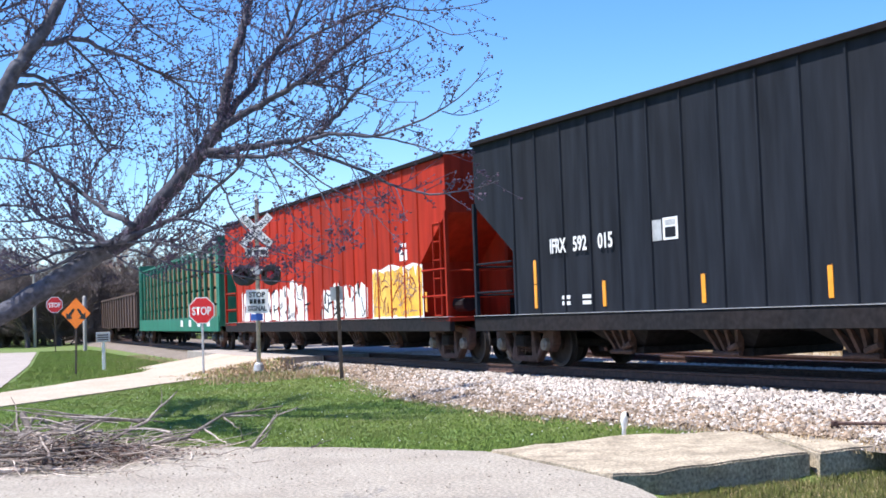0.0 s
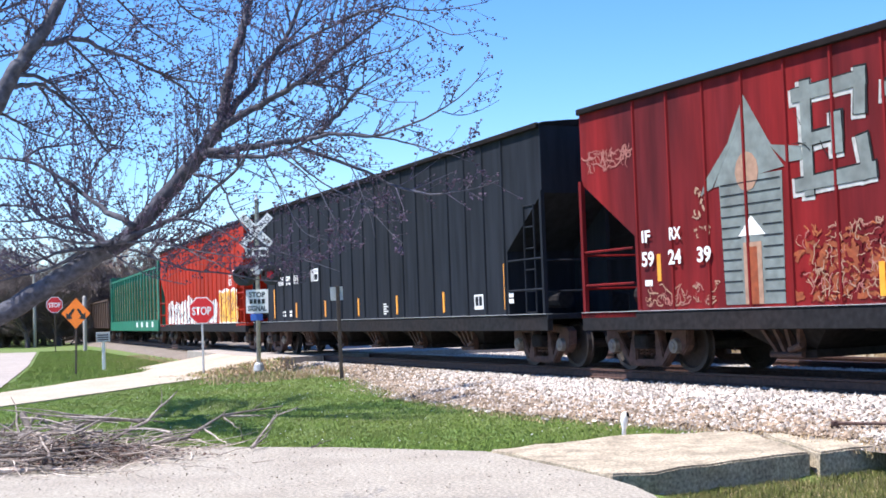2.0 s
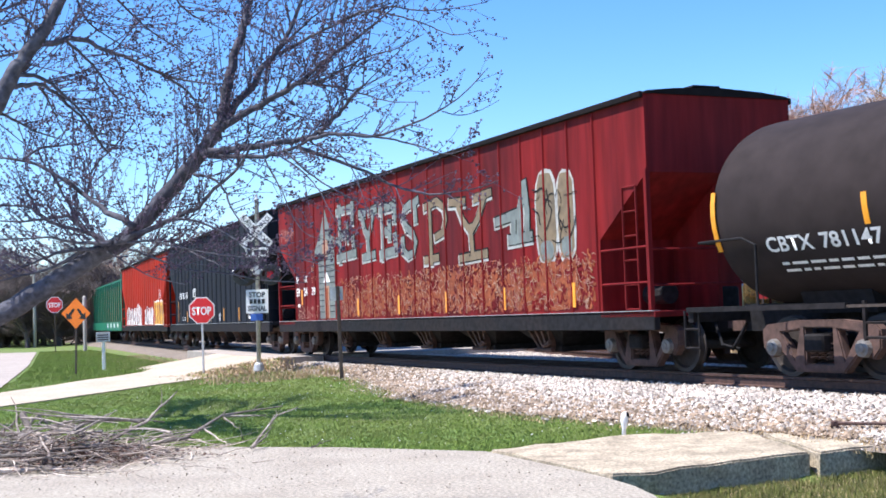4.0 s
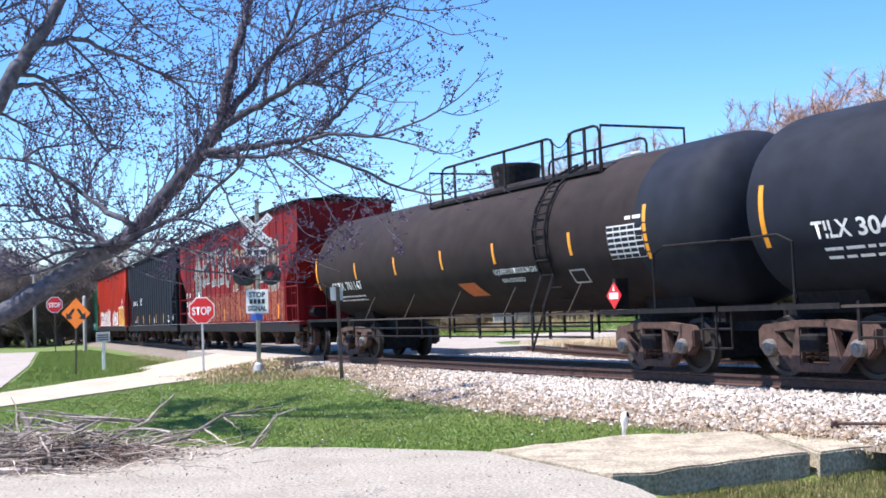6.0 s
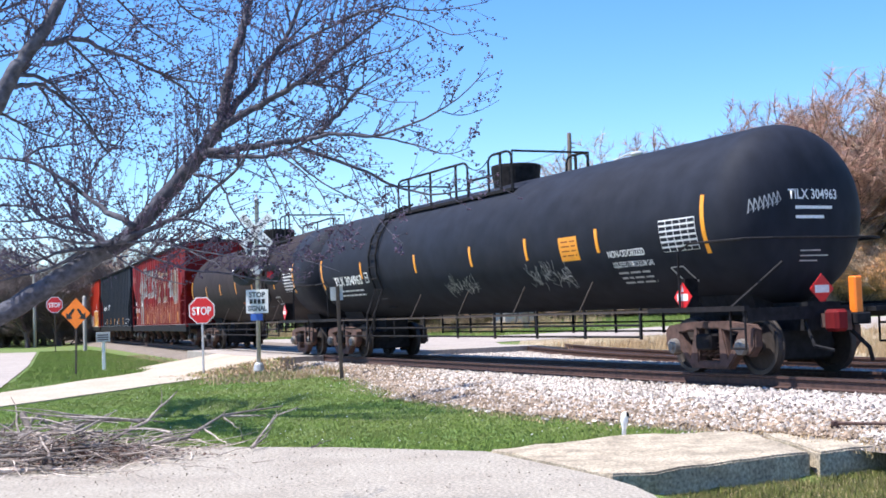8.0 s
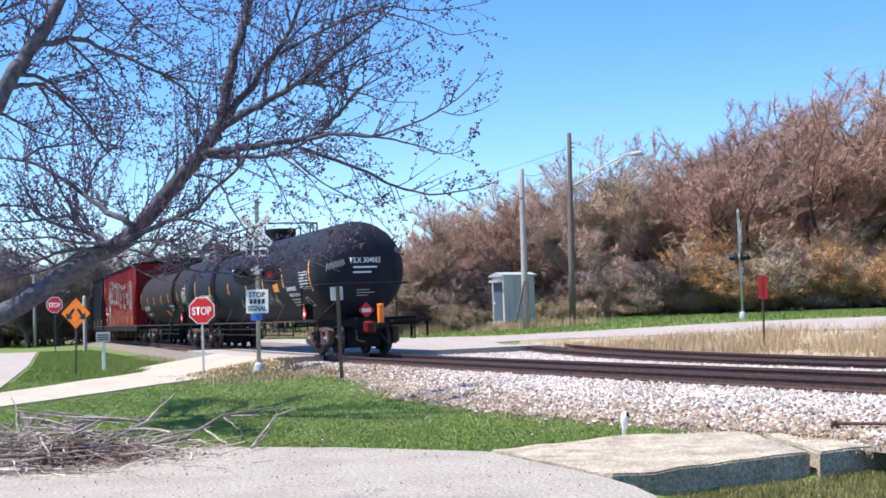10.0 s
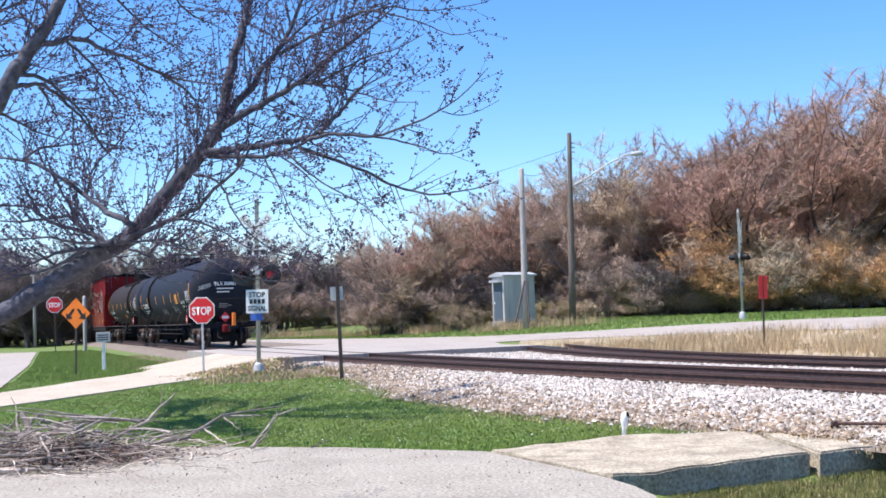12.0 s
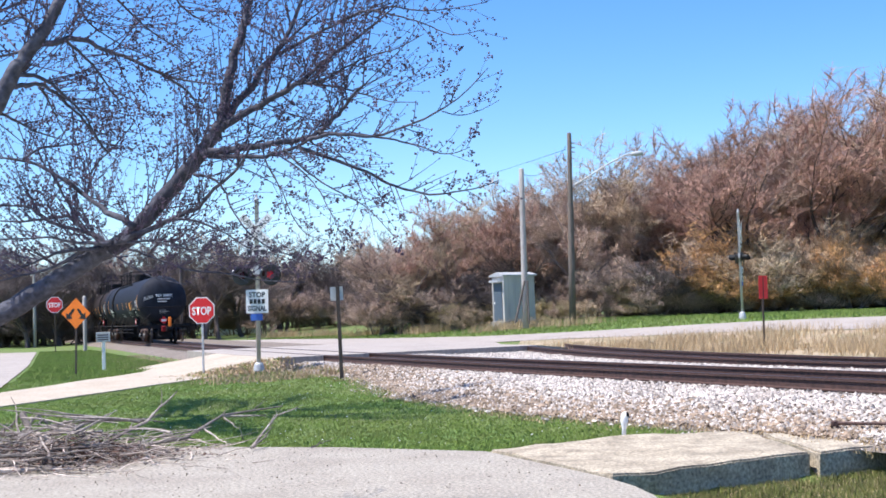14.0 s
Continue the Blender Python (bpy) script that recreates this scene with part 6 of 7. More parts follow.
    limb("left_b", 0.016, 0.004, (-2.43, 7.0, 2.97), (-2.34, 7.05, 2.99), (-2.26, 7.1, 2.99), (-2.18, 7.15, 2.92), (-2.06, 7.2, 2.79), (-2.0, 7.25, 2.68), (-1.94, 7.3, 2.6))
    limb("left_c", 0.014, 0.003, (-2.39, 7.0, 3.04), (-2.3, 7.03, 3.04), (-2.21, 7.07, 2.99), (-2.13, 7.1, 2.91), (-2.04, 7.13, 2.81), (-1.99, 7.17, 2.7), (-1.94, 7.2, 2.6))
    limb("left_d", 0.009, 0.002, (-2.29, 7.1, 2.98), (-2.26, 7.17, 2.91), (-2.22, 7.23, 2.79), (-2.19, 7.3, 2.69))
    limb("left_e", 0.010, 0.002, (-2.13, 7.1, 3.25), (-2.01, 7.17, 3.13), (-1.94, 7.25, 3.01), (-1.88, 7.33, 2.91), (-1.78, 7.4, 2.75))
    limb("left_f", 0.010, 0.002, (-1.63, 7.2, 3.07), (-1.48, 7.27, 2.97), (-1.43, 7.33, 2.87), (-1.43, 7.4, 2.71))
    limb("low_left", 0.024, 0.006, (-1.98, 8.0, 2.23), (-2.19, 8.12, 2.34), (-2.37, 8.24, 2.47), (-2.63, 8.36, 2.65), (-2.86, 8.48, 2.75), (-3.14, 8.6, 2.79))
    limb("low_left_b", 0.018, 0.005, (-2.17, 8.1, 2.14), (-2.36, 8.2, 2.22), (-2.62, 8.3, 2.3), (-2.8, 8.4, 2.42), (-3.11, 8.5, 2.45))
    limb("low_left_c", 0.014, 0.004, (-2.18, 8.1, 2.13), (-2.4, 8.2, 2.15), (-2.66, 8.3, 2.2), (-3.07, 8.4, 2.2))
    limb("low_left_d", 0.016, 0.004, (-2.25, 8.2, 2.1), (-2.55, 8.3, 2.1), (-2.77, 8.4, 2.04), (-3.11, 8.5, 1.94))
    limb("rise", 0.012, 0.003, (-2.47, 8.2, 2.57), (-2.37, 8.25, 2.47), (-2.33, 8.3, 2.65), (-2.2, 8.35, 2.8), (-2.06, 8.4, 2.98))
    limb("rise_b", 0.010, 0.003, (-2.83, 8.4, 2.74), (-2.72, 8.43, 2.82), (-2.58, 8.45, 2.84), (-2.37, 8.47, 2.88), (-2.22, 8.5, 3.08))
    limb("top_a", 0.012, 0.003, (-2.0, 7.4, 3.66), (-1.78, 7.45, 3.42), (-1.66, 7.5, 3.33), (-1.53, 7.55, 3.23), (-1.47, 7.6, 3.13))
    limb("top_b", 0.012, 0.003, (-2.17, 7.4, 3.63), (-2.12, 7.45, 3.47), (-2.03, 7.5, 3.38), (-1.88, 7.55, 3.29), (-1.68, 7.6, 3.21))
    limb("top_c", 0.012, 0.003, (-1.6, 7.3, 3.62), (-1.49, 7.4, 3.47), (-1.38, 7.5, 3.42), (-1.29, 7.6, 3.39))
    limb("low_b", 0.014, 0.004, (-2.07, 8.2, 2.1), (-1.82, 8.08, 2.0), (-1.61, 7.96, 1.93), (-1.37, 7.84, 1.9), (-1.11, 7.72, 1.84), (-0.85, 7.6, 1.82))
    limb("low_c", 0.012, 0.004, (-2.24, 8.3, 2.09), (-2.06, 8.17, 1.99), (-1.88, 8.03, 1.9), (-1.64, 7.9, 1.84))
    limb("low_d", 0.012, 0.003, (-1.91, 8.1, 2.15), (-1.72, 7.97, 2.11), (-1.55, 7.85, 2.02), (-1.39, 7.72, 1.95), (-1.2, 7.6, 1.83))
    limb("low_left_e", 0.016, 0.004, (-2.4, 8.3, 2.1), (-2.61, 8.37, 2.01), (-2.78, 8.43, 1.97), (-3.11, 8.5, 1.92))
    limb("low_left_f", 0.014, 0.004, (-2.33, 8.2, 2.21), (-2.5, 8.3, 2.33), (-2.73, 8.4, 2.33), (-2.91, 8.5, 2.33), (-3.14, 8.6, 2.36))
    limb("rise_c", 0.010, 0.003, (-2.61, 8.3, 2.64), (-2.52, 8.37, 2.43), (-2.47, 8.43, 2.3), (-2.41, 8.5, 2.24))
    limb("reach_top", 0.012, 0.003, (-0.59, 7.6, 3.42), (-0.41, 7.54, 3.47), (-0.24, 7.48, 3.42), (-0.07, 7.42, 3.35), (0.1, 7.36, 3.26), (0.28, 7.3, 3.27))
    limb("reach_high", 0.011, 0.003, (-0.46, 7.7, 3.48), (-0.28, 7.62, 3.51), (-0.1, 7.55, 3.46), (0.11, 7.48, 3.45), (0.32, 7.4, 3.46))
    limb("left_g", 0.012, 0.003, (-2.29, 7.0, 3.19), (-2.47, 7.15, 3.19), (-2.69, 7.3, 3.21))
    limb("left_h", 0.012, 0.003, (-2.25, 7.0, 3.27), (-2.37, 7.07, 3.39), (-2.52, 7.13, 3.36), (-2.65, 7.2, 3.33))
    limb("left_i", 0.011, 0.003, (-2.52, 7.1, 2.84), (-2.46, 7.2, 2.81), (-2.36, 7.3, 2.75), (-2.22, 7.4, 2.71))
    # higher crown, above the view
    for i in range(60):
        z = rng.uniform(3.2, 7.4)
        a = rng.uniform(0, 6.28)
        p = Vector((-0.1, 0.25, z))
        d = Vector((math.cos(a), math.sin(a), 0.6)).normalized()
        shoot(p, d, rng.uniform(1.0, 2.4), 0.02, 0)
    tagged(part("twigwork", twigs, "twig", root, "thin reddish twigs"), kind="stuff")
    tagged(part("bud_cover", buds, "bud", root, "small reddish buds"), kind="stuff")


build_tree()


# ---- beyond the tracks ----
def utility_pole(at, h, r0, r1, material, label, lean=0):
    root = thing("utility_pole", at @ pose(0, 0, 0, 0, lean, 0), label, "utility pole", "utility poles")
    bm = bmesh.new()
    lathe(bm, [(0, -0.2), (r0, -0.2), (r0 * 0.97, h * 0.3), (r1 * 1.05, h * 0.8), (r1, h - 0.05), (r1 * 0.8, h), (0, h)], 12)
    part("shaft", bm, material, root, smooth=True)
    return root


def build_poles():
    p = utility_pole(pose(7.15, 70, 0.85), 10.7, 0.19, 0.12, "pole", "tall weathered wooden pole with a street lamp arm", 1.2)
    part("lamp_arm", tubed([(0.1, -0.05, 7.65), (0.9, -0.05, 8.1), (2.2, -0.05, 8.9), (3.1, -0.05, 9.35), (3.5, -0.05, 9.45)], 0.045, 8), "grey", p)
    bm = bmesh.new()
    lathe(bm, [(0, -0.42), (0.07, -0.40), (0.13, -0.2), (0.14, 0.1), (0.09, 0.3), (0, 0.32)], 12, pose(3.85, -0.05, 9.45, 0, 84, 0))
    part("lamp_head", bm, "grey", p, "pale street lamp head", smooth=True)
    for z in (10.1, 9.85, 9.6):
        part("insulator", tubed([(0.1, 0, z), (0.3, 0, z)], [0.05, 0.035], 8), "grey", p)
    part("brace", tubed([(0.12, -0.05, 7.2), (0.75, -0.05, 8.0)], 0.025, 6), "grey", p)
    q = utility_pole(pose(4.24, 66, 0.85), 8.3, 0.17, 0.13, "pole_pale", "pale weathered wooden pole with a dark brace", 0.6)
    part("brace", tubed([(-0.55, 0.0, 0.1), (0.0, -0.15, 2.3)], 0.06, 6), "pole", q)
    part("conduit", tubed([(0.16, -0.14, 0.0), (0.15, -0.14, 2.3)], 0.05, 6), "pole", q)
    r = utility_pole(pose(-19.5, 92, 0.2), 8.2, 0.11, 0.08, "pole", "thin dark pole beyond the crossing")
    r = utility_pole(pose(-33, 100, 0.2), 7.0, 0.13, 0.10, "pole_pale", "pale pole beyond the drive")
    # slack wires from pole to pole
    for i, (a, b, sag) in enumerate((((7.15, 70, 10.8), (4.3, 66, 8.9), 0.7), ((7.15, 70, 10.6), (-19.5, 92, 8.2), 0.9))):
        a, b = Vector(a), Vector(b)
        pts = [a.lerp(b, t / 16) - Vector((0, 0, sag * 4 * (t / 16) * (1 - t / 16))) for t in range(17)]
        w = thing("overhead_wire", None, "thin dark overhead wire sagging between poles", "wire", "overhead wires")
        part("wire", tubed(pts, 0.012, 4), "sign_black", w)


def build_shed():
    root = thing("equipment_shed", pose(4.15, 75, 0.86, 0, 0, 30) @ Matrix.Diagonal((1, 1, 1.07, 1)), "small grey sheet-metal equipment shed with a dark door", "shed")
    part("floor_slab", boxed((-1.2, -0.75, -0.2), (1.2, 0.75, 0.1), 0.02), "concrete", root)
    for a, b in (((-1.1, -0.65, 0.1), (-1.06, 0.65, 2.62)), ((1.06, -0.65, 0.1), (1.1, 0.65, 2.62)), ((-1.06, 0.61, 0.1), (1.06, 0.65, 2.62)), ((-1.06, -0.65, 0.1), (1.06, -0.61, 2.62))):
        part("wall", boxed(a, b), "shed", root)
    for x in (-0.75, -0.4, -0.05, 0.3, 0.65):
        part("seam", boxed((x - 0.02, -0.675, 0.12), (x + 0.02, -0.653, 2.6)), "shed", root)
    part("roof", prism([(-0.78, 2.62), (0.78, 2.62), (0.78, 2.70), (0.0, 2.86), (-0.78, 2.70)], -1.22, 1.22, "x"), "grey", root, "pale metal roof")
    door = part("door", boxed((-1.14, -0.45, 0.15), (-1.103, 0.45, 2.25)), "shed_door", root, "dark blue-grey door")
    part("handle", boxed((-1.17, 0.28, 1.1), (-1.142, 0.36, 1.2)), "white", door)
    part("hood", prism([(-0.55, 2.3), (0.55, 2.3), (0.5, 2.42), (-0.5, 2.42)], -1.4, -1.1, "x"), "grey", root, "pale door hood")


def marker_sign():
    root = thing("track_marker", pose(9.6, 37.6, 0.33, 0, 1, 25), "red rectangular track marker on a thin post", "track sign")
    part("post", boxed((-0.025, 0.01, -0.1), (0.025, 0.04, 2.05)), "post", root)
    p = part("plate", boxed((-0.17, -0.01, 1.36), (0.17, 0.0, 2.06), 0.004), "sign_red", root, "faded red plate")
    part("stripe", boxed((-0.012, -0.016, 1.38), (0.012, -0.0105, 2.04)), "sign_black", p, "dark centre line")


def house(at, w, d, h, label):
    root = thing("house", at, label, "house", "distant houses")
    part("wall", boxed((-w / 2, -d / 2, -0.5), (w / 2, d / 2, h)), "white", root)
    part("roof", prism([(-d / 2 - 0.4, h - 0.1), (d / 2 + 0.4, h - 0.1), (0, h + d * 0.32)], -w / 2 - 0.4, w / 2 + 0.4, "x"), "pole", root, "dark shingle roof")
    for x in (-w * 0.3, 0.0, w * 0.3):
        win = part("window", boxed((x - 0.5, -d / 2 - 0.05, 1.0), (x + 0.5, -d / 2 - 0.003, 2.3)), "white", root)
        part("pane", boxed((x - 0.42, -d / 2 - 0.06, 1.08), (x + 0.42, -d / 2 - 0.053, 2.22)), "shed_door", win)


def parked_car(at, material, label):
    root = thing("parked_car", at, label, "car", "distant parked cars")
    part("body", prism([(-2.2, 0.35), (2.2, 0.35), (2.25, 0.8), (1.3, 0.95), (0.7, 1.42), (-1.2, 1.45), (-1.9, 0.98), (-2.25, 0.9)], -0.85, 0.85), material, root)
    for x in (-1.35, 1.35):
        for y in (-0.8, 0.8):
            bm = bmesh.new()
            lathe(bm, [(0, -0.1), (0.33, -0.1), (0.33, 0.1), (0, 0.1)], 14, pose(x, y, 0.33, 90, 0, 0))
            part("wheel", bm, "sign_black", root)
    for y in (-0.86, 0.86):
        part("side_window", prism([(-1.15, 0.98), (1.0, 0.98), (0.6, 1.36), (-1.1, 1.38)], y - 0.004, y + 0.004), "shed_door", root)


def tree_mesh(rng, h, spread, stems, twig_n, twig_len, r0):
    """Trunk and forking limbs, and separately the fine crown, of a bare tree."""
    wood, crown = bmesh.new(), bmesh.new()
    spans = []

    def grow(p, d, length, r, level):
        k = (5, 4, 4, 3, 3)[level]
        pts, rr = [p.copy()], [r]
        for i in range(k):
            d = (d + Vector((rng.gauss(0, 0.17), rng.gauss(0, 0.17), rng.gauss(0.05, 0.1)))).normalized()
            pts.append(pts[-1] + d * length / k)
            rr.append(max(r * (1 - 0.5 * (i + 1) / k), 0.010))
        tube(wood, pts, rr, (7, 5, 4, 3, 3)[level], False)
        if level < 4:
            for i in range((4, 4, 4, 3)[level] + (stems == 1 and level == 0)):
                j = rng.randrange(1 if level else 2, k + 1)
                a = rng.uniform(0, 6.28)
                side = Vector((math.cos(a), math.sin(a), rng.uniform(-0.15, 0.25)))
                e = (d * 0.9 + side * rng.uniform(0.45, 1.0) * spread).normalized()
                grow(pts[j], e, length * rng.uniform(0.52, 0.8), rr[j] * 0.66, level + 1)
        if level >= (2 if stems == 1 else 1):
            spans.extend((a, b, d.copy()) for a, b in zip(pts, pts[1:]))
    for s in range(stems):
        a = rng.uniform(0, 6.28)
        lean = 0.05 if stems == 1 else rng.uniform(0.2, 0.9)
        foot = Vector((0.25 * math.cos(a), 0.25 * math.sin(a), -0.1)) if stems > 1 else Vector((0, 0, -0.1))
        grow(foot, Vector((math.cos(a) * lean, math.sin(a) * lean, 1)).normalized(), h * 0.38 * rng.uniform(0.8, 1.1), r0 / math.sqrt(stems), 0)
    for _ in range(twig_n):
        a, b, d = rng.choice(spans)
        p = a.lerp(b, rng.random())
        e = (d * 0.5 + Vector((rng.gauss(0, 0.62), rng.gauss(0, 0.62), rng.gauss(0.18, 0.55)))).normalized()
        u = e.orthogonal().normalized() * 0.013
        w = e.cross(u)
        t = crown.verts.new(p + e * twig_len * rng.uniform(0.35, 1.2))
        o = [crown.verts.new(p + q) for q in (u, w * 0.87 - u * 0.5, -w * 0.87 - u * 0.5)]
        for n in range(3):
            crown.faces.new((o[n], o[(n + 1) % 3], t))
    def done(bm, name):
        me = bpy.data.meshes.new(name)
        bm.to_mesh(me)
        bm.free()
        return me
    return done(wood, "trunk"), done(crown, "crown")


def build_woods():
    rng = random.Random(21)
    kinds = []
    for i, (h, sp, tw) in enumerate(((12.5, 0.85, 7800), (13.0, 0.75, 7800), (11.5, 1.0, 7800))):
        kinds.append(tree_mesh(rng, h, sp, 1, tw, 0.62, 0.24))
    bushes = [tree_mesh(rng, 4.6, 0.95, 6, 6000, 0.55, 0.10), tree_mesh(rng, 5.6, 0.85, 5, 6000, 0.6, 0.11)]
    protos = {}
    def plant(x, y, k, tall, label, wood, leaf, name="bare_tree", cat="tree", group="bare trees along the road"):
        key = (name, k, wood, leaf)
        m = Matrix.LocRotScale((x, y, ground_z(x, y)), Euler((0, 0, rng.uniform(0, 6.28))), (tall * rng.uniform(1.1, 1.35), tall * rng.uniform(1.1, 1.35), tall))
        if key not in protos:
            src = bushes if name == "bare_bush" else kinds
            root = thing(name, None, label, cat, group)
            w = bpy.data.objects.new("trunk", src[k][0].copy())
            c = bpy.data.objects.new("crown", src[k][1].copy())
            for o, q in ((w, wood), (c, leaf)):
                scene.collection.objects.link(o)
                o.data.materials.clear()
                o.data.materials.append(M[q])
                o.parent = root
            protos[key] = root
            root.matrix_basis = m
            return root
        new_one = copy_thing(protos[key], Matrix())
        new_one.matrix_basis = m
        return new_one
    # the wood on the right: higher towards its right end
    for i in range(130):
        f = i / 129
        x = -3 + f * 52 + rng.uniform(-1.2, 1.2)
        y = 82 + rng.uniform(-1, 16) - f * 4
        tall = float(np.interp(f, (0, 0.1, 0.23, 0.34, 0.44, 0.54, 0.7), (0.78, 0.84, 0.97, 1.06, 1.20, 1.34, 1.38))) * rng.uniform(0.82, 1.02)
        plant(x, y, rng.randrange(3), tall, "bare brown deciduous tree in early bud", "far_bark", rng.choice(("far_twig", "far_red", "far_tan", "far_twig")))
    for i in range(96):
        f = i / 95
        x = -4 + f * 46 + rng.uniform(-0.8, 0.8)
        y = (85 if f < 0.3 else 79) + rng.uniform(-2.5, 5) - f * 5
        plant(x, y, rng.randrange(2), rng.choice((0.45, 0.6, 0.75, 1.0) if f < 0.4 else (0.6, 0.8, 1.0, 1.2)) * rng.uniform(0.85, 1.15), "dense leafless bush with tawny twigs", "far_bark", rng.choice(("far_tan", "far_orange", "far_orange", "far_orange") if f > 0.45 else ("far_twig", "far_olive", "far_twig", "far_grey")), "bare_bush", "bush", "bushes along the road")
    for i in range(40):
        plant(-6 + i * 1.35 + rng.uniform(-0.5, 0.5), 95 + rng.uniform(-2, 3) - i * 0.1, rng.randrange(2), rng.uniform(0.4, 0.6), "low leafless undergrowth bush in the wood", "far_bark", rng.choice(("far_twig", "far_tan")), "bare_bush", "bush", "undergrowth in the wood")
    for i in range(58):
        f = i / 57
        plant(0.5 + f * 37 + rng.uniform(-0.5, 0.5), 79.5 - f * 7 + rng.uniform(-1.5, 1.5), rng.randrange(2), rng.uniform(0.28, 0.46), "low pale leafless scrub at the foot of the wood", "far_bark", rng.choice(("far_tan", "far_tan", "far_twig", "far_orange" if f > 0.5 else "far_olive")), "bare_bush", "bush", "scrub at the foot of the wood")
    for x, y, tall in ((20.2, 78.5, 1.18), (24.0, 77.5, 1.24)):
        plant(x, y, rng.randrange(3), tall, "dark-barked bare tree at the front of the wood", "far_dark", "far_red", group="bare trees along the road")
    # far line of trees to the left and behind
    for i in range(72):
        f = i / 71
        x = -75 + f * 80 + rng.uniform(-2, 2)
        y = 128 + rng.uniform(-8, 30)
        plant(x, y, rng.randrange(3), rng.uniform(0.72, 1.0), "distant bare tree in a grey-brown line", "far_bark", rng.choice(("far_twig", "far_grey")), group="distant trees")
    for i in range(44):
        x = -74 + i * 1.6 + rng.uniform(-1, 1)
        plant(x, 118 + rng.uniform(-4, 6), rng.randrange(2), rng.uniform(0.7, 1.1), "low leafless bush in the distance", "far_bark", rng.choice(("far_grey", "far_twig")), "bare_bush", "bush", "distant bushes")
    for i in range(60):
        plant(-64 + i * 1.15 + rng.uniform(-0.6, 0.6), 131 + rng.uniform(-3, 4), rng.randrange(2), rng.uniform(0.9, 1.3), "low leafless bush in the distance", "far_bark", rng.choice(("far_grey", "far_twig", "far_grey")), "bare_bush", "bush", "distant bushes")
    for i in range(26):
        plant(-52 + i * 1.15 + rng.uniform(-0.5, 0.5), 108 + rng.uniform(-2, 3), rng.randrange(2), rng.uniform(0.8, 1.2), "dark leafless thicket bush behind the drive", "far_bark", "far_grey", "bare_bush", "bush", "thicket behind the drive")
    # dark thicket behind the drive
    for i in range(30):
        x = -50 + i * 1.15 + rng.uniform(-0.6, 0.6)
        plant(x, 106 + rng.uniform(-4, 8), rng.randrange(3), rng.uniform(0.62, 0.9), "bare tree behind the far drive", "far_bark", "far_grey", group="trees behind the drive")
    # an unseen tall tree left of the view, added so its high crown shades the grass
    root = thing("tall_tree", pose(-8.7, 20.5, 0), "unseen tall bare budding tree added to shade the lawn", "tree")
    part("trunk", tubed([(0, 0, -0.2), (-0.05, 0, 2.5), (0, 0.05, 5.5), (0.1, 0, 8.5), (0.2, 0.1, 11.5)], [0.26, 0.21, 0.17, 0.11, 0.03], 12), "bark", root, smooth=True)
    fine = bmesh.new()
    for k in range(15):
        a = rng.uniform(-1.9, 1.9)
        z0 = 7.0 + 0.25 * k
        d = Vector((math.cos(a) * 0.8, math.sin(a), 0.32))
        pts = [Vector((0.05, 0.03, z0))]
        for s in range(7):
            d = (d + Vector((rng.gauss(0, 0.15), rng.gauss(0, 0.15), rng.gauss(0.03, 0.1)))).normalized()
            pts.append(pts[-1] + d * rng.uniform(0.5, 0.75))
        part("limb", tubed(pts, [0.065 - 0.007 * s for s in range(8)], 6), "bark", root)
        for q in pts[2:]:
            for s in range(26):
                e = (d + Vector((rng.gauss(0, 0.8), rng.gauss(0, 0.8), rng.gauss(0.3, 0.4)))).normalized()
                L = rng.uniform(0.4, 1.1)
                m = q + e * L * 0.5 + Vector((0, 0, rng.uniform(0, 0.06)))
                tube(fine, [q, m, q + e * L], [0.012, 0.009, 0.004], 3, False)
                for c in (m, q + e * L, q + e * L * 0.75):
                    o = [fine.verts.new(c + Vector((rng.gauss(0, 0.022), rng.gauss(0, 0.022), rng.gauss(0, 0.022)))) for _ in range(4)]
                    for f in ((0, 1, 2), (0, 2, 3), (0, 3, 1), (1, 3, 2)):
                        fine.faces.new([o[i] for i in f])
    tagged(part("twigwork", fine, "twig", root, "thin budding twigs"), kind="stuff")
    # a conifer on the skyline
    root = thing("conifer", pose(-11.4, 138, 0.0), "dark green conifer on the skyline", "tree")
    part("trunk", tubed([(0, 0, -0.2), (0, 0, 7.4)], [0.2, 0.04], 8), "far_bark", root)
    bm = bmesh.new()
    for i in range(900):
        z = rng.uniform(1.2, 7.7)
        r = 2.3 * (1 - z / 8.2) * rng.uniform(0.3, 1.0) + 0.1
        a = rng.uniform(0, 6.28)
        p = Vector((r * math.cos(a), r * math.sin(a), z))
        o = [bm.verts.new(p + Vector((rng.gauss(0, 0.16), rng.gauss(0, 0.16), rng.gauss(-0.05, 0.1)))) for _ in range(4)]
        for f in ((0, 1, 2), (0, 2, 3), (0, 3, 1)):
            bm.faces.new([o[j] for j in f])
    part("crown", bm, "conifer", root)


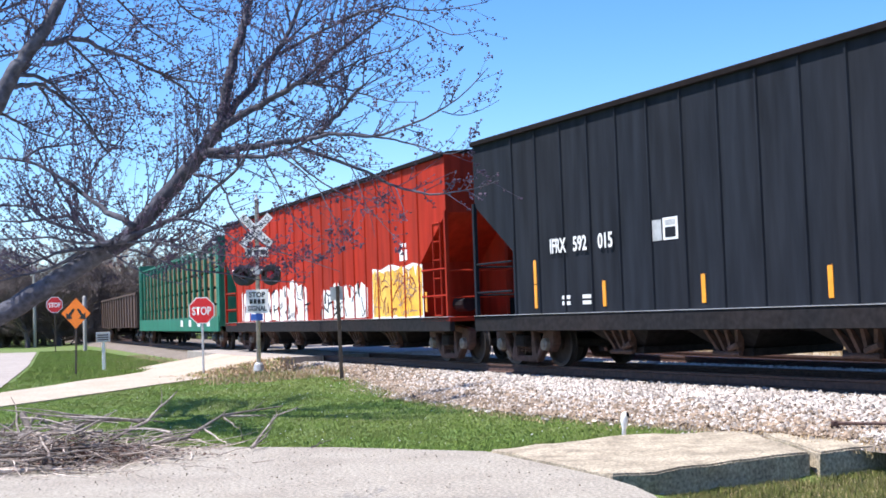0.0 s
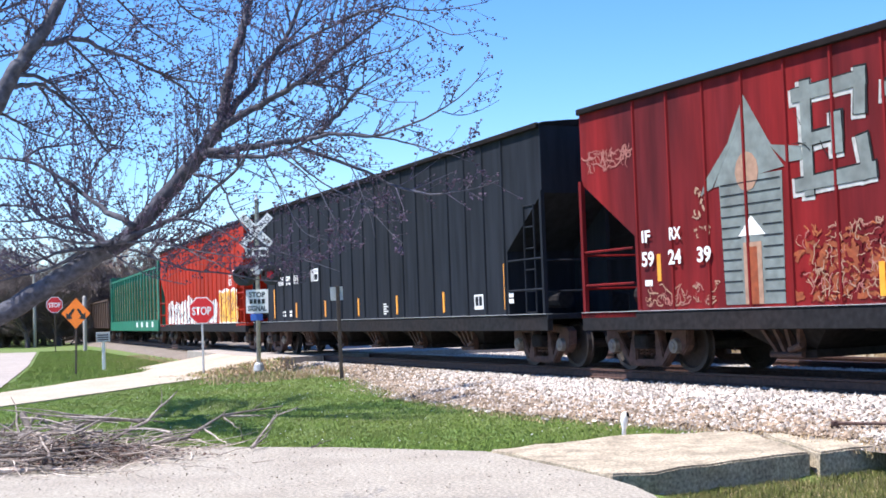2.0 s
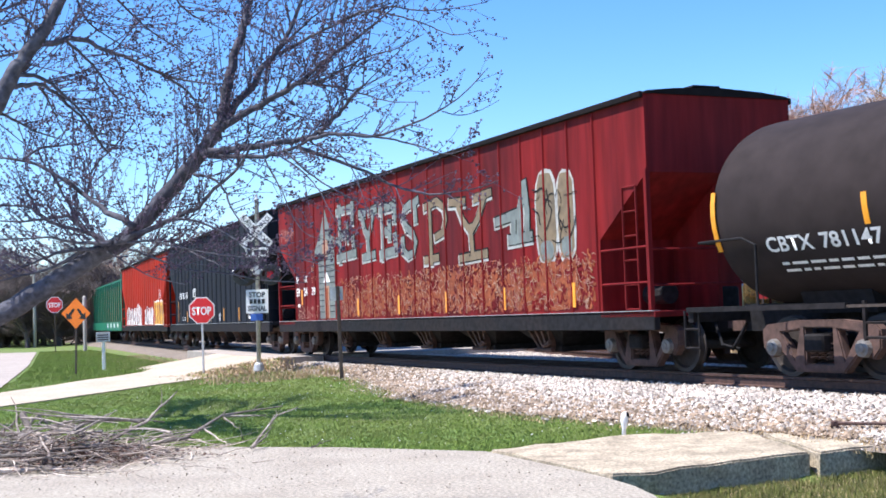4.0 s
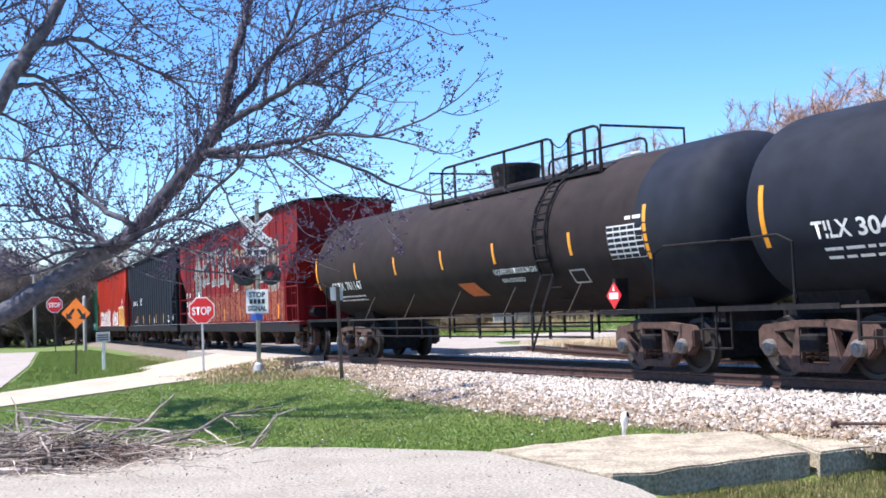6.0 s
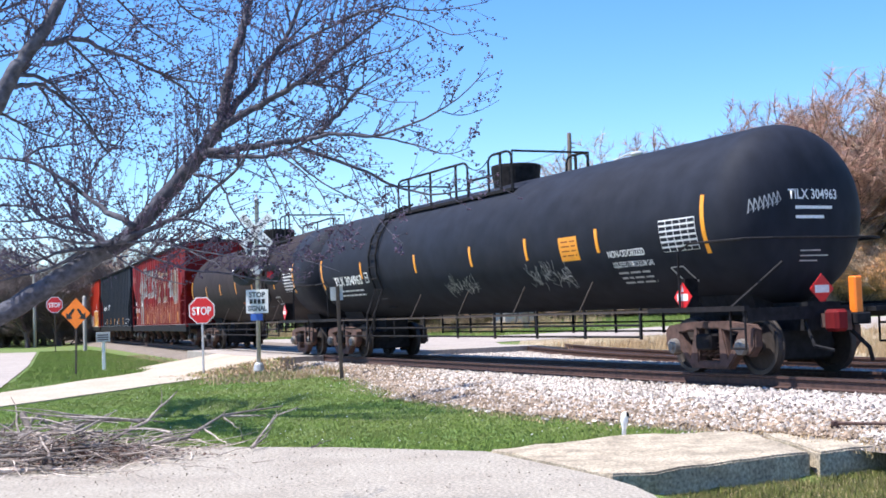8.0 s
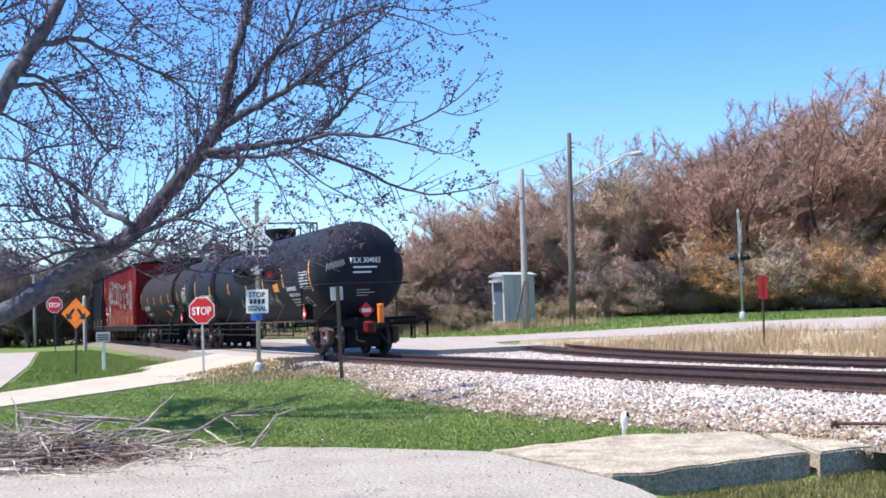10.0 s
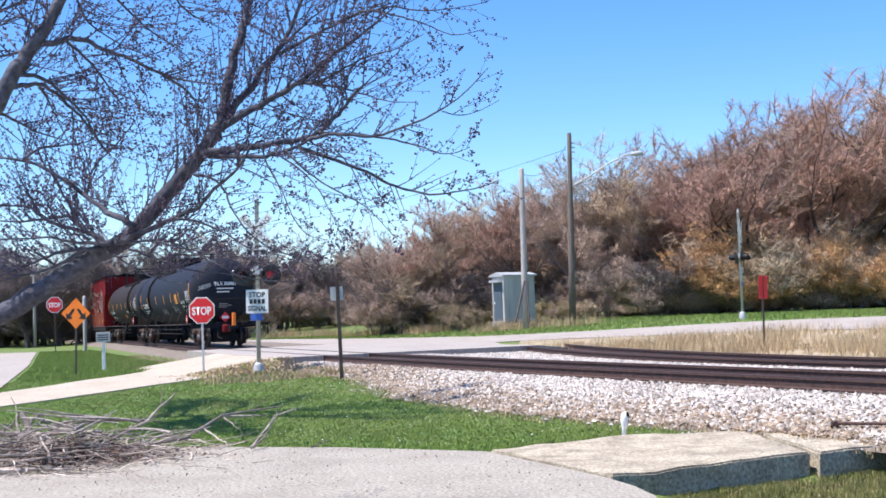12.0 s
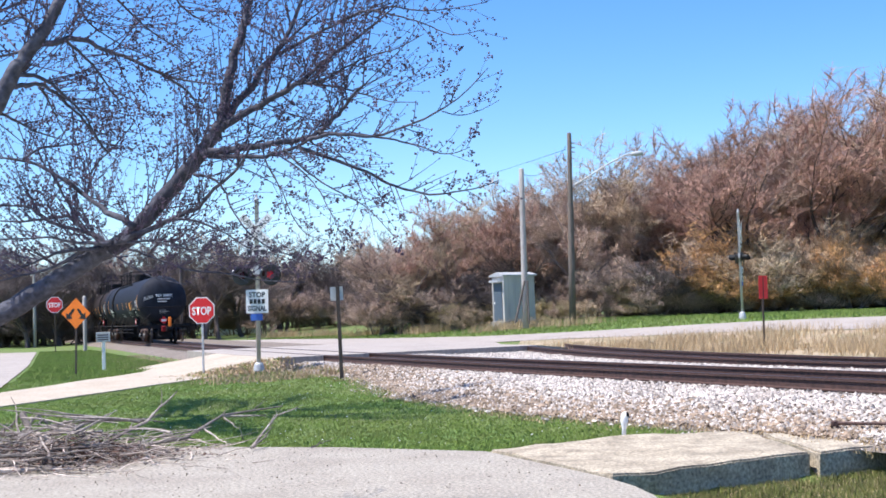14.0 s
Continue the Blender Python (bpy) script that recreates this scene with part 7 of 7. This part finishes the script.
M["far_bark"] = mat("far_bark", (0.17, 0.125, 0.105), 0.9, grain=0.3, size=6, bump=0.2, each=0.2)
M["far_dark"] = mat("dark_far_bark", (0.055, 0.040, 0.036), 0.9, grain=0.3, size=6, bump=0.2)
M["far_twig"] = mat("far_twigs", (0.44, 0.32, 0.25), 0.9, grain=0.2, bump=0, island=0.35, each=0.2)
M["far_red"] = mat("far_red_twigs", (0.38, 0.22, 0.165), 0.9, grain=0.2, bump=0, island=0.35, each=0.2)
M["far_tan"] = mat("far_tan_twigs", (0.52, 0.39, 0.265), 0.9, grain=0.2, bump=0, island=0.35, each=0.25)
M["far_orange"] = mat("far_orange_twigs", (0.50, 0.275, 0.115), 0.9, grain=0.2, bump=0, island=0.35, each=0.2)
M["far_olive"] = mat("far_olive_twigs", (0.44, 0.36, 0.18), 0.9, grain=0.2, bump=0, island=0.35, each=0.2)
M["far_grey"] = mat("far_grey_twigs", (0.16, 0.125, 0.115), 0.9, grain=0.2, bump=0, island=0.35, each=0.2)
M["conifer"] = mat("conifer_needles", (0.02, 0.045, 0.022), 0.9, grain=0.2, bump=0, island=0.3)
build_poles()
build_shed()
marker_sign()
crossing_signal(pose(13.95, 58.5, 0.82, 0, 1.2, 70), "railway crossing signal seen from the side beyond the tracks", lit=False)
house(pose(-21.5, 125, 0.7, 0, 0, 12), 4.4, 4, 2.3, "small white house with a dark roof far behind the crossing")
for i, (x, y, c) in enumerate(((-4.5, 118, "white"), (-1.2, 117, "grey"), (2.2, 119, "white"), (5.4, 117.5, "white"), (-8.6, 121, "grey"))):
    parked_car(pose(x, y, 0.88, 0, 0, 8), c, "distant parked car in pale paint")
build_woods()


# ---- uncountable small stuff ----
def tuft_mesh(name, places, material, label, category, tall, wide, seed, blades=3, kindname="grass"):
    rng = np.random.RandomState(seed)
    P = np.array(places)
    n = len(P) * blades
    base = np.repeat(P, blades, axis=0) + np.c_[rng.normal(0, 0.03, n), rng.normal(0, 0.03, n), np.zeros(n)]
    a = rng.uniform(0, 6.283, n)
    h = tall * rng.uniform(0.5, 1.3, n)
    side = np.c_[np.cos(a), np.sin(a), np.zeros(n)] * (wide * rng.uniform(0.6, 1.3, n))[:, None]
    b = rng.uniform(0, 6.283, n)
    lean = np.c_[np.cos(b), np.sin(b), np.zeros(n)] * (h * rng.uniform(0.1, 0.6, n))[:, None]
    tip = base + lean + np.c_[np.zeros(n), np.zeros(n), h]
    V = np.empty((n * 3, 3))
    V[0::3], V[1::3], V[2::3] = base - side, base + side, tip
    me = bpy.data.meshes.new(name)
    me.from_pydata(V.tolist(), [], [(3 * i, 3 * i + 1, 3 * i + 2) for i in range(n)])
    me.materials.append(M[material])
    return tagged(new(name, me), label, category, kind="stuff")


def stones_mesh(name, places, sizes, material, label, seed):
    """Crushed stones: rough eight-faced lumps."""
    rng = np.random.RandomState(seed)
    P, S = np.array(places), np.array(sizes)
    n = len(P)
    shape = np.array([(1, 0, 0), (-1, 0, 0), (0, 1, 0), (0, -1, 0), (0, 0, 0.75), (0, 0, -0.75)], float)
    V = np.repeat(shape[None], n, 0) * rng.uniform(0.6, 1.25, (n, 6, 1)) + rng.normal(0, 0.16, (n, 6, 3))
    ang = rng.uniform(0, 6.283, n)
    c, s = np.cos(ang), np.sin(ang)
    x, y = V[..., 0] * c[:, None] - V[..., 1] * s[:, None], V[..., 0] * s[:, None] + V[..., 1] * c[:, None]
    V = np.stack((x, y, V[..., 2]), -1) * S[:, None, None] + P[:, None, :]
    F = np.array([(0, 2, 4), (2, 1, 4), (1, 3, 4), (3, 0, 4), (2, 0, 5), (1, 2, 5), (3, 1, 5), (0, 3, 5)])
    faces = (F[None] + 6 * np.arange(n)[:, None, None]).reshape(-1, 3)
    me = bpy.data.meshes.new(name)
    me.from_pydata(V.reshape(-1, 3).tolist(), [], faces.tolist())
    me.materials.append(M[material])
    return tagged(new(name, me), label, "gravel", kind="stuff")


def bed_z(n, s=0.0):
    """Height of the ballast bed."""
    if s < -22 and n < -1.5:
        return RAIL_Z + float(np.interp(n, (-2.6, -1.9, -1.5), (-0.44, -0.27, -0.205)))
    return RAIL_Z + float(np.interp(n, (-4.3, -3.5, -2.3, -1.5, 1.35, 1.8, 2.5, 2.9, 6.0, 7.4), (-0.44, -0.345, -0.24, -0.205, -0.205, -0.13, -0.13, -0.2, -0.22, -0.33)))


M["dirty_stone"] = mat("earthy_stone", (0.28, 0.205, 0.145), 0.95, grain=0.3, size=20, bump=0.3, island=0.45)


def scatter():
    rng = random.Random(3)
    places, sizes = [], []
    def edge(s):
        """Outer edge of the stones on the lawn side."""
        return float(np.interp(s, (-31, -28, -24, -21, -17, -13, -6, 3), (-1.7, -2.2, -3.2, -3.9, -4.2, -3.9, -3.6, -3.6)))
    while len(places) < 30000:
        s, n = rng.uniform(-36, 1.0), rng.uniform(-4.7, -0.9)
        e = edge(s) + 0.25 * noise.noise(Vector((s * 0.9, n, 4)))
        if n < e and rng.random() > math.exp(-((e - n) / 0.16)):
            continue
        if rng.random() > (0.5 if n > -1.4 else 0.35 + 0.65 * smoothstep(-36, -18, s)):
            continue
        p = on_line(s, n).translation
        r = rng.uniform(0.018, 0.05)
        places.append((p.x, p.y, max(bed_z(n, s), ground_z(p.x, p.y)) + r * 0.25))
        sizes.append(r)
    stones_mesh("ballast_stones", places, sizes, "stone", "loose pale crushed-stone ballast", 1)
    places, sizes = [], []
    while len(places) < 30000:
        s = rng.uniform(-36, -8)
        n = rng.uniform(0.95, siding(s) - 0.8) if rng.random() < 0.8 else rng.uniform(-0.65, siding(s) + 2.2)
        if -49 < s < -36.4:
            continue
        p = on_line(s, n).translation
        r = rng.uniform(0.024, 0.05)
        places.append((p.x, p.y, bed_z(n) + r * 0.3))
        sizes.append(r)
    stones_mesh("ballast_stones", places, sizes, "stone", "pale stones between the rails and the two tracks", 2)
    dirty, sizes = [], []
    while len(dirty) < 6000:
        s = rng.uniform(-31, -10)
        n = edge(s) + abs(rng.gauss(0, 0.75)) - 0.2
        p = on_line(s, n).translation
        r = rng.uniform(0.02, 0.05)
        dirty.append((p.x, p.y, max(bed_z(n, s), ground_z(p.x, p.y)) + r * 0.5))
        sizes.append(r)
    stones_mesh("dirty_stones", dirty, sizes, "dirty_stone", "earth-stained stones along the ballast edge", 17)
    # lawn
    lawn = []
    def in_path(x, y):
        l = float(np.interp(y, (22, 31, 38.3, 48), (-11.3, -11.1, -10.2, -9.3)))
        r = float(np.interp(y, (22, 25.4, 32, 38.6, 43.5), (-9.9, -9.1, -7.5, -5.7, -3.9)))
        return l - 0.05 < x < r + 0.05
    while len(lawn) < 52000:
        y = 14.0 + 24 * rng.random() ** 1.6
        x = rng.uniform(-13, 5.0)
        if abs(x) > y * 0.40 or in_path(x, y):
            continue
        s, n = track_frame(x, y)
        if n > edge(s) + 0.1 * rng.random() - 0.02 or n > -2.2:
            continue
        far = float(np.interp(x, (-12, -4.6, -2.8, -1.34, 0.42, 2.1, 3.6, 5.0), (16.2, 16.0, 15.62, 15.1, 14.12, 15.16, 15.3, 15.8)))
        if y < far + 0.01:
            continue
        lawn.append((x, y, ground_z(x, y) - 0.005))
    tuft_mesh("lawn_grass", lawn, "blade", "short fresh green lawn grass", "grass", 0.034, 0.007, 4, 4)
    lawn2 = []
    while len(lawn2) < 22000:
        x, y = rng.uniform(-30, -6), rng.uniform(37, 80)
        if in_path(x, y) or x < float(np.interp(y, (33.5, 51.8, 80), (-12.0, -17.4, -26.3))) + 0.2:
            continue
        s, n = track_frame(x, y)
        if n > -3.6 or y < 50 and x > float(np.interp(y, (22, 31, 38.3, 48), (-11.3, -11.1, -10.2, -9.3))) - 0.1:
            continue
        lawn2.append((x, y, ground_z(x, y) - 0.005))
    tuft_mesh("lawn_grass", lawn2, "blade", "fresh lawn grass beyond the path", "grass", 0.09, 0.012, 14, 3)
    patch = []
    while len(patch) < 3400:
        s, n = rng.uniform(-62, -44), rng.gauss(-4.2, 0.8)
        p = on_line(s, n).translation
        patch.append((p.x, p.y, ground_z(p.x, p.y) - 0.005))
    tuft_mesh("dry_patch", patch, "dry", "bare dry patch of lawn near the track", "dry grass", 0.05, 0.02, 15, 3)
    low = []
    while len(low) < 14000:
        x, y = rng.uniform(1.4, 6.0), rng.uniform(9.8, 14.2)
        d = (Vector((x, y, 0)) - Vector((1.50, 11.56, 0))).dot(Vector((0.508, -0.861, 0)))
        if d < 0.02 or x < 1.74 - 0.3 * max(0, y - 10.6):
            continue
        low.append((x, y, ground_z(x, y) - 0.01))
    tuft_mesh("rough_grass", low, "rough", "rough yellow-green grass below the wall", "grass", 0.075, 0.006, 6, 3)
    tuft_mesh("dry_blades", rng.sample(low, 7000), "dry", "dry blades among the rough grass", "dry grass", 0.055, 0.006, 18, 2)
    leaves = [(*p[:2], p[2] + 0.03) for p in rng.sample(low, 700)]
    stones_mesh("leaf_litter", leaves, [rng.uniform(0.008, 0.02) for _ in leaves], "dry", "dry pale leaf litter in the grass", 9)
    grit = []
    while len(grit) < 420:
        x, y = rng.uniform(-5.5, 1.2), rng.uniform(10.6, 15.4)
        far = float(np.interp(x, (-5.5, -4.6, -2.8, -1.34, 0.42, 1.3), (16.0, 16.0, 15.62, 15.1, 14.12, 11.9)))
        if y < far - 0.05:
            grit.append((x, y, 0.034))
    stones_mesh("driveway_grit", grit, [rng.uniform(0.004, 0.013) for _ in grit], "tie", "dark crumbs and grit on the driveway", 16)
    # white clover heads on the lawn
    dots = [(*p[:2], p[2] + 0.05) for p in rng.sample(lawn, 260)]
    stones_mesh("clover_flowers", dots, [rng.uniform(0.006, 0.012) for _ in dots], "white", "small white flowers in the lawn", 7)
    # dry grass: verge beyond the second track, and the margin of the ballast
    dry = []
    while len(dry) < 9000:
        s, n = rng.uniform(-40, 2), rng.uniform(7.2, 18.0)
        p = on_line(s, n).translation
        if rng.random() > 0.12 + 0.88 * smoothstep(0.0, 0.3, noise.noise(Vector((p.x * 0.5, p.y * 0.5, 2)))):
            continue
        if p.y > float(np.interp(p.x, (2.5, 3.4, 7.5, 10.7, 15.4, 25), (46.2, 57, 53.7, 50.5, 43.1, 30))) - 0.2:
            continue
        dry.append((p.x, p.y, ground_z(p.x, p.y)))
    tuft_mesh("dry_grass", dry, "dry", "tall pale dry grass on the verge", "dry grass", 0.42, 0.010, 8, 3)
    rim = []
    while len(rim) < 5000:
        s = rng.uniform(-38, -4)
        n = edge(max(s, -31)) + rng.gauss(-0.15, 0.28)
        p = on_line(s, n).translation
        if in_path(p.x, p.y):
            continue
        rim.append((p.x, p.y, max(ground_z(p.x, p.y), bed_z(n, s) if n > -4.3 else 0) - 0.005))
    tuft_mesh("dry_margin", rim, "dry", "flattened dry grass along the ballast edge", "dry grass", 0.05, 0.012, 10, 3)
    # earth and dry grass over the crossing's bank
    bank, crumbs = [], []
    while len(bank) < 1900:
        s, n = rng.uniform(-35.6, -30.0), rng.gauss(-3.6, 1.0)
        if not -5.9 < n < -1.9:
            continue
        f = min(max((-33.2 - s) / 2.2, 0), 1)
        top = float(np.interp(n, (-5.4, -4.6, -3.8, -3.0, -2.31), (-0.44, -0.33, -0.22, -0.11, -0.03)))
        p = on_line(s, n).translation
        z = RAIL_Z + top * f - 0.44 * (1 - f) - 0.01 if f > 0 else max(ground_z(p.x, p.y), bed_z(n, s) if n > -2.6 else 0)
        (bank if rng.random() < 0.7 else crumbs).append((p.x, p.y, z))
    tuft_mesh("bank_grass", bank[:1300], "dry", "dry grass on the earth bank by the crossing", "dry grass", 0.085, 0.018, 31, 3)
    tuft_mesh("bank_grass", bank[1300:], "blade", "green grass on the earth bank by the crossing", "grass", 0.08, 0.014, 32, 3)
    stones_mesh("bank_stones", crumbs, [rng.uniform(0.02, 0.06) for _ in crumbs], "dirty_stone", "earthy lumps on the bank by the crossing", 33)
    far = []
    while len(far) < 22000:
        x, y = rng.uniform(-15, 30), rng.uniform(44, 94)
        if y < float(np.interp(x, (-16.6, -6.9, 2, 6.4, 13.1, 17.8, 30), (95.3, 81.8, 67.3, 62.3, 56.3, 50.3, 36.3))) or y > 84 and x > 2:
            continue
        far.append((x, y, ground_z(x, y)))
    tuft_mesh("far_grass", far, "blade", "fresh grass beside the far road", "grass", 0.13, 0.018, 12, 3)
    tuft = []
    for cx, cy, k in ((3.2, 72.6, 300), (4.9, 72.2, 260), (7.2, 69.3, 160), (9.6, 37.4, 80), (-1, 80, 300), (-5, 86, 300), (-9, 92, 300), (-13, 99, 300)):
        for _ in range(k):
            x, y = rng.gauss(cx, 1.0), rng.gauss(cy, 0.5)
            tuft.append((x, y, ground_z(x, y)))
    tuft_mesh("weeds", tuft, "dry", "dry weeds round the shed and poles", "weeds", 0.6, 0.012, 13, 3)


scatter()


def motions():
    times = [i * 0.25 for i in range(57)]
    for root, place, half, sets in CARS:
        rows = []
        for t in times:
            s = place + rolling(t)
            a, b = on_line(s - half).translation, on_line(s + half).translation
            d = (b - a).normalized()
            c = Vector((0, 0, 1)).cross(d)
            o = (a + b) / 2
            rows.append((t, Matrix(((d.x, c.x, 0, o.x), (d.y, c.y, 0, o.y), (0, 0, 1, o.z), (0, 0, 0, 1)))))
        walk(root, rows)
        spins = [i / 15 for i in range(211)]
        for w, x in sets:
            walk(w, [(t, pose(x, 0, WHEEL_R, 0, math.degrees(rolling(t) / WHEEL_R) % 360, 0)) for t in spins])


motions()
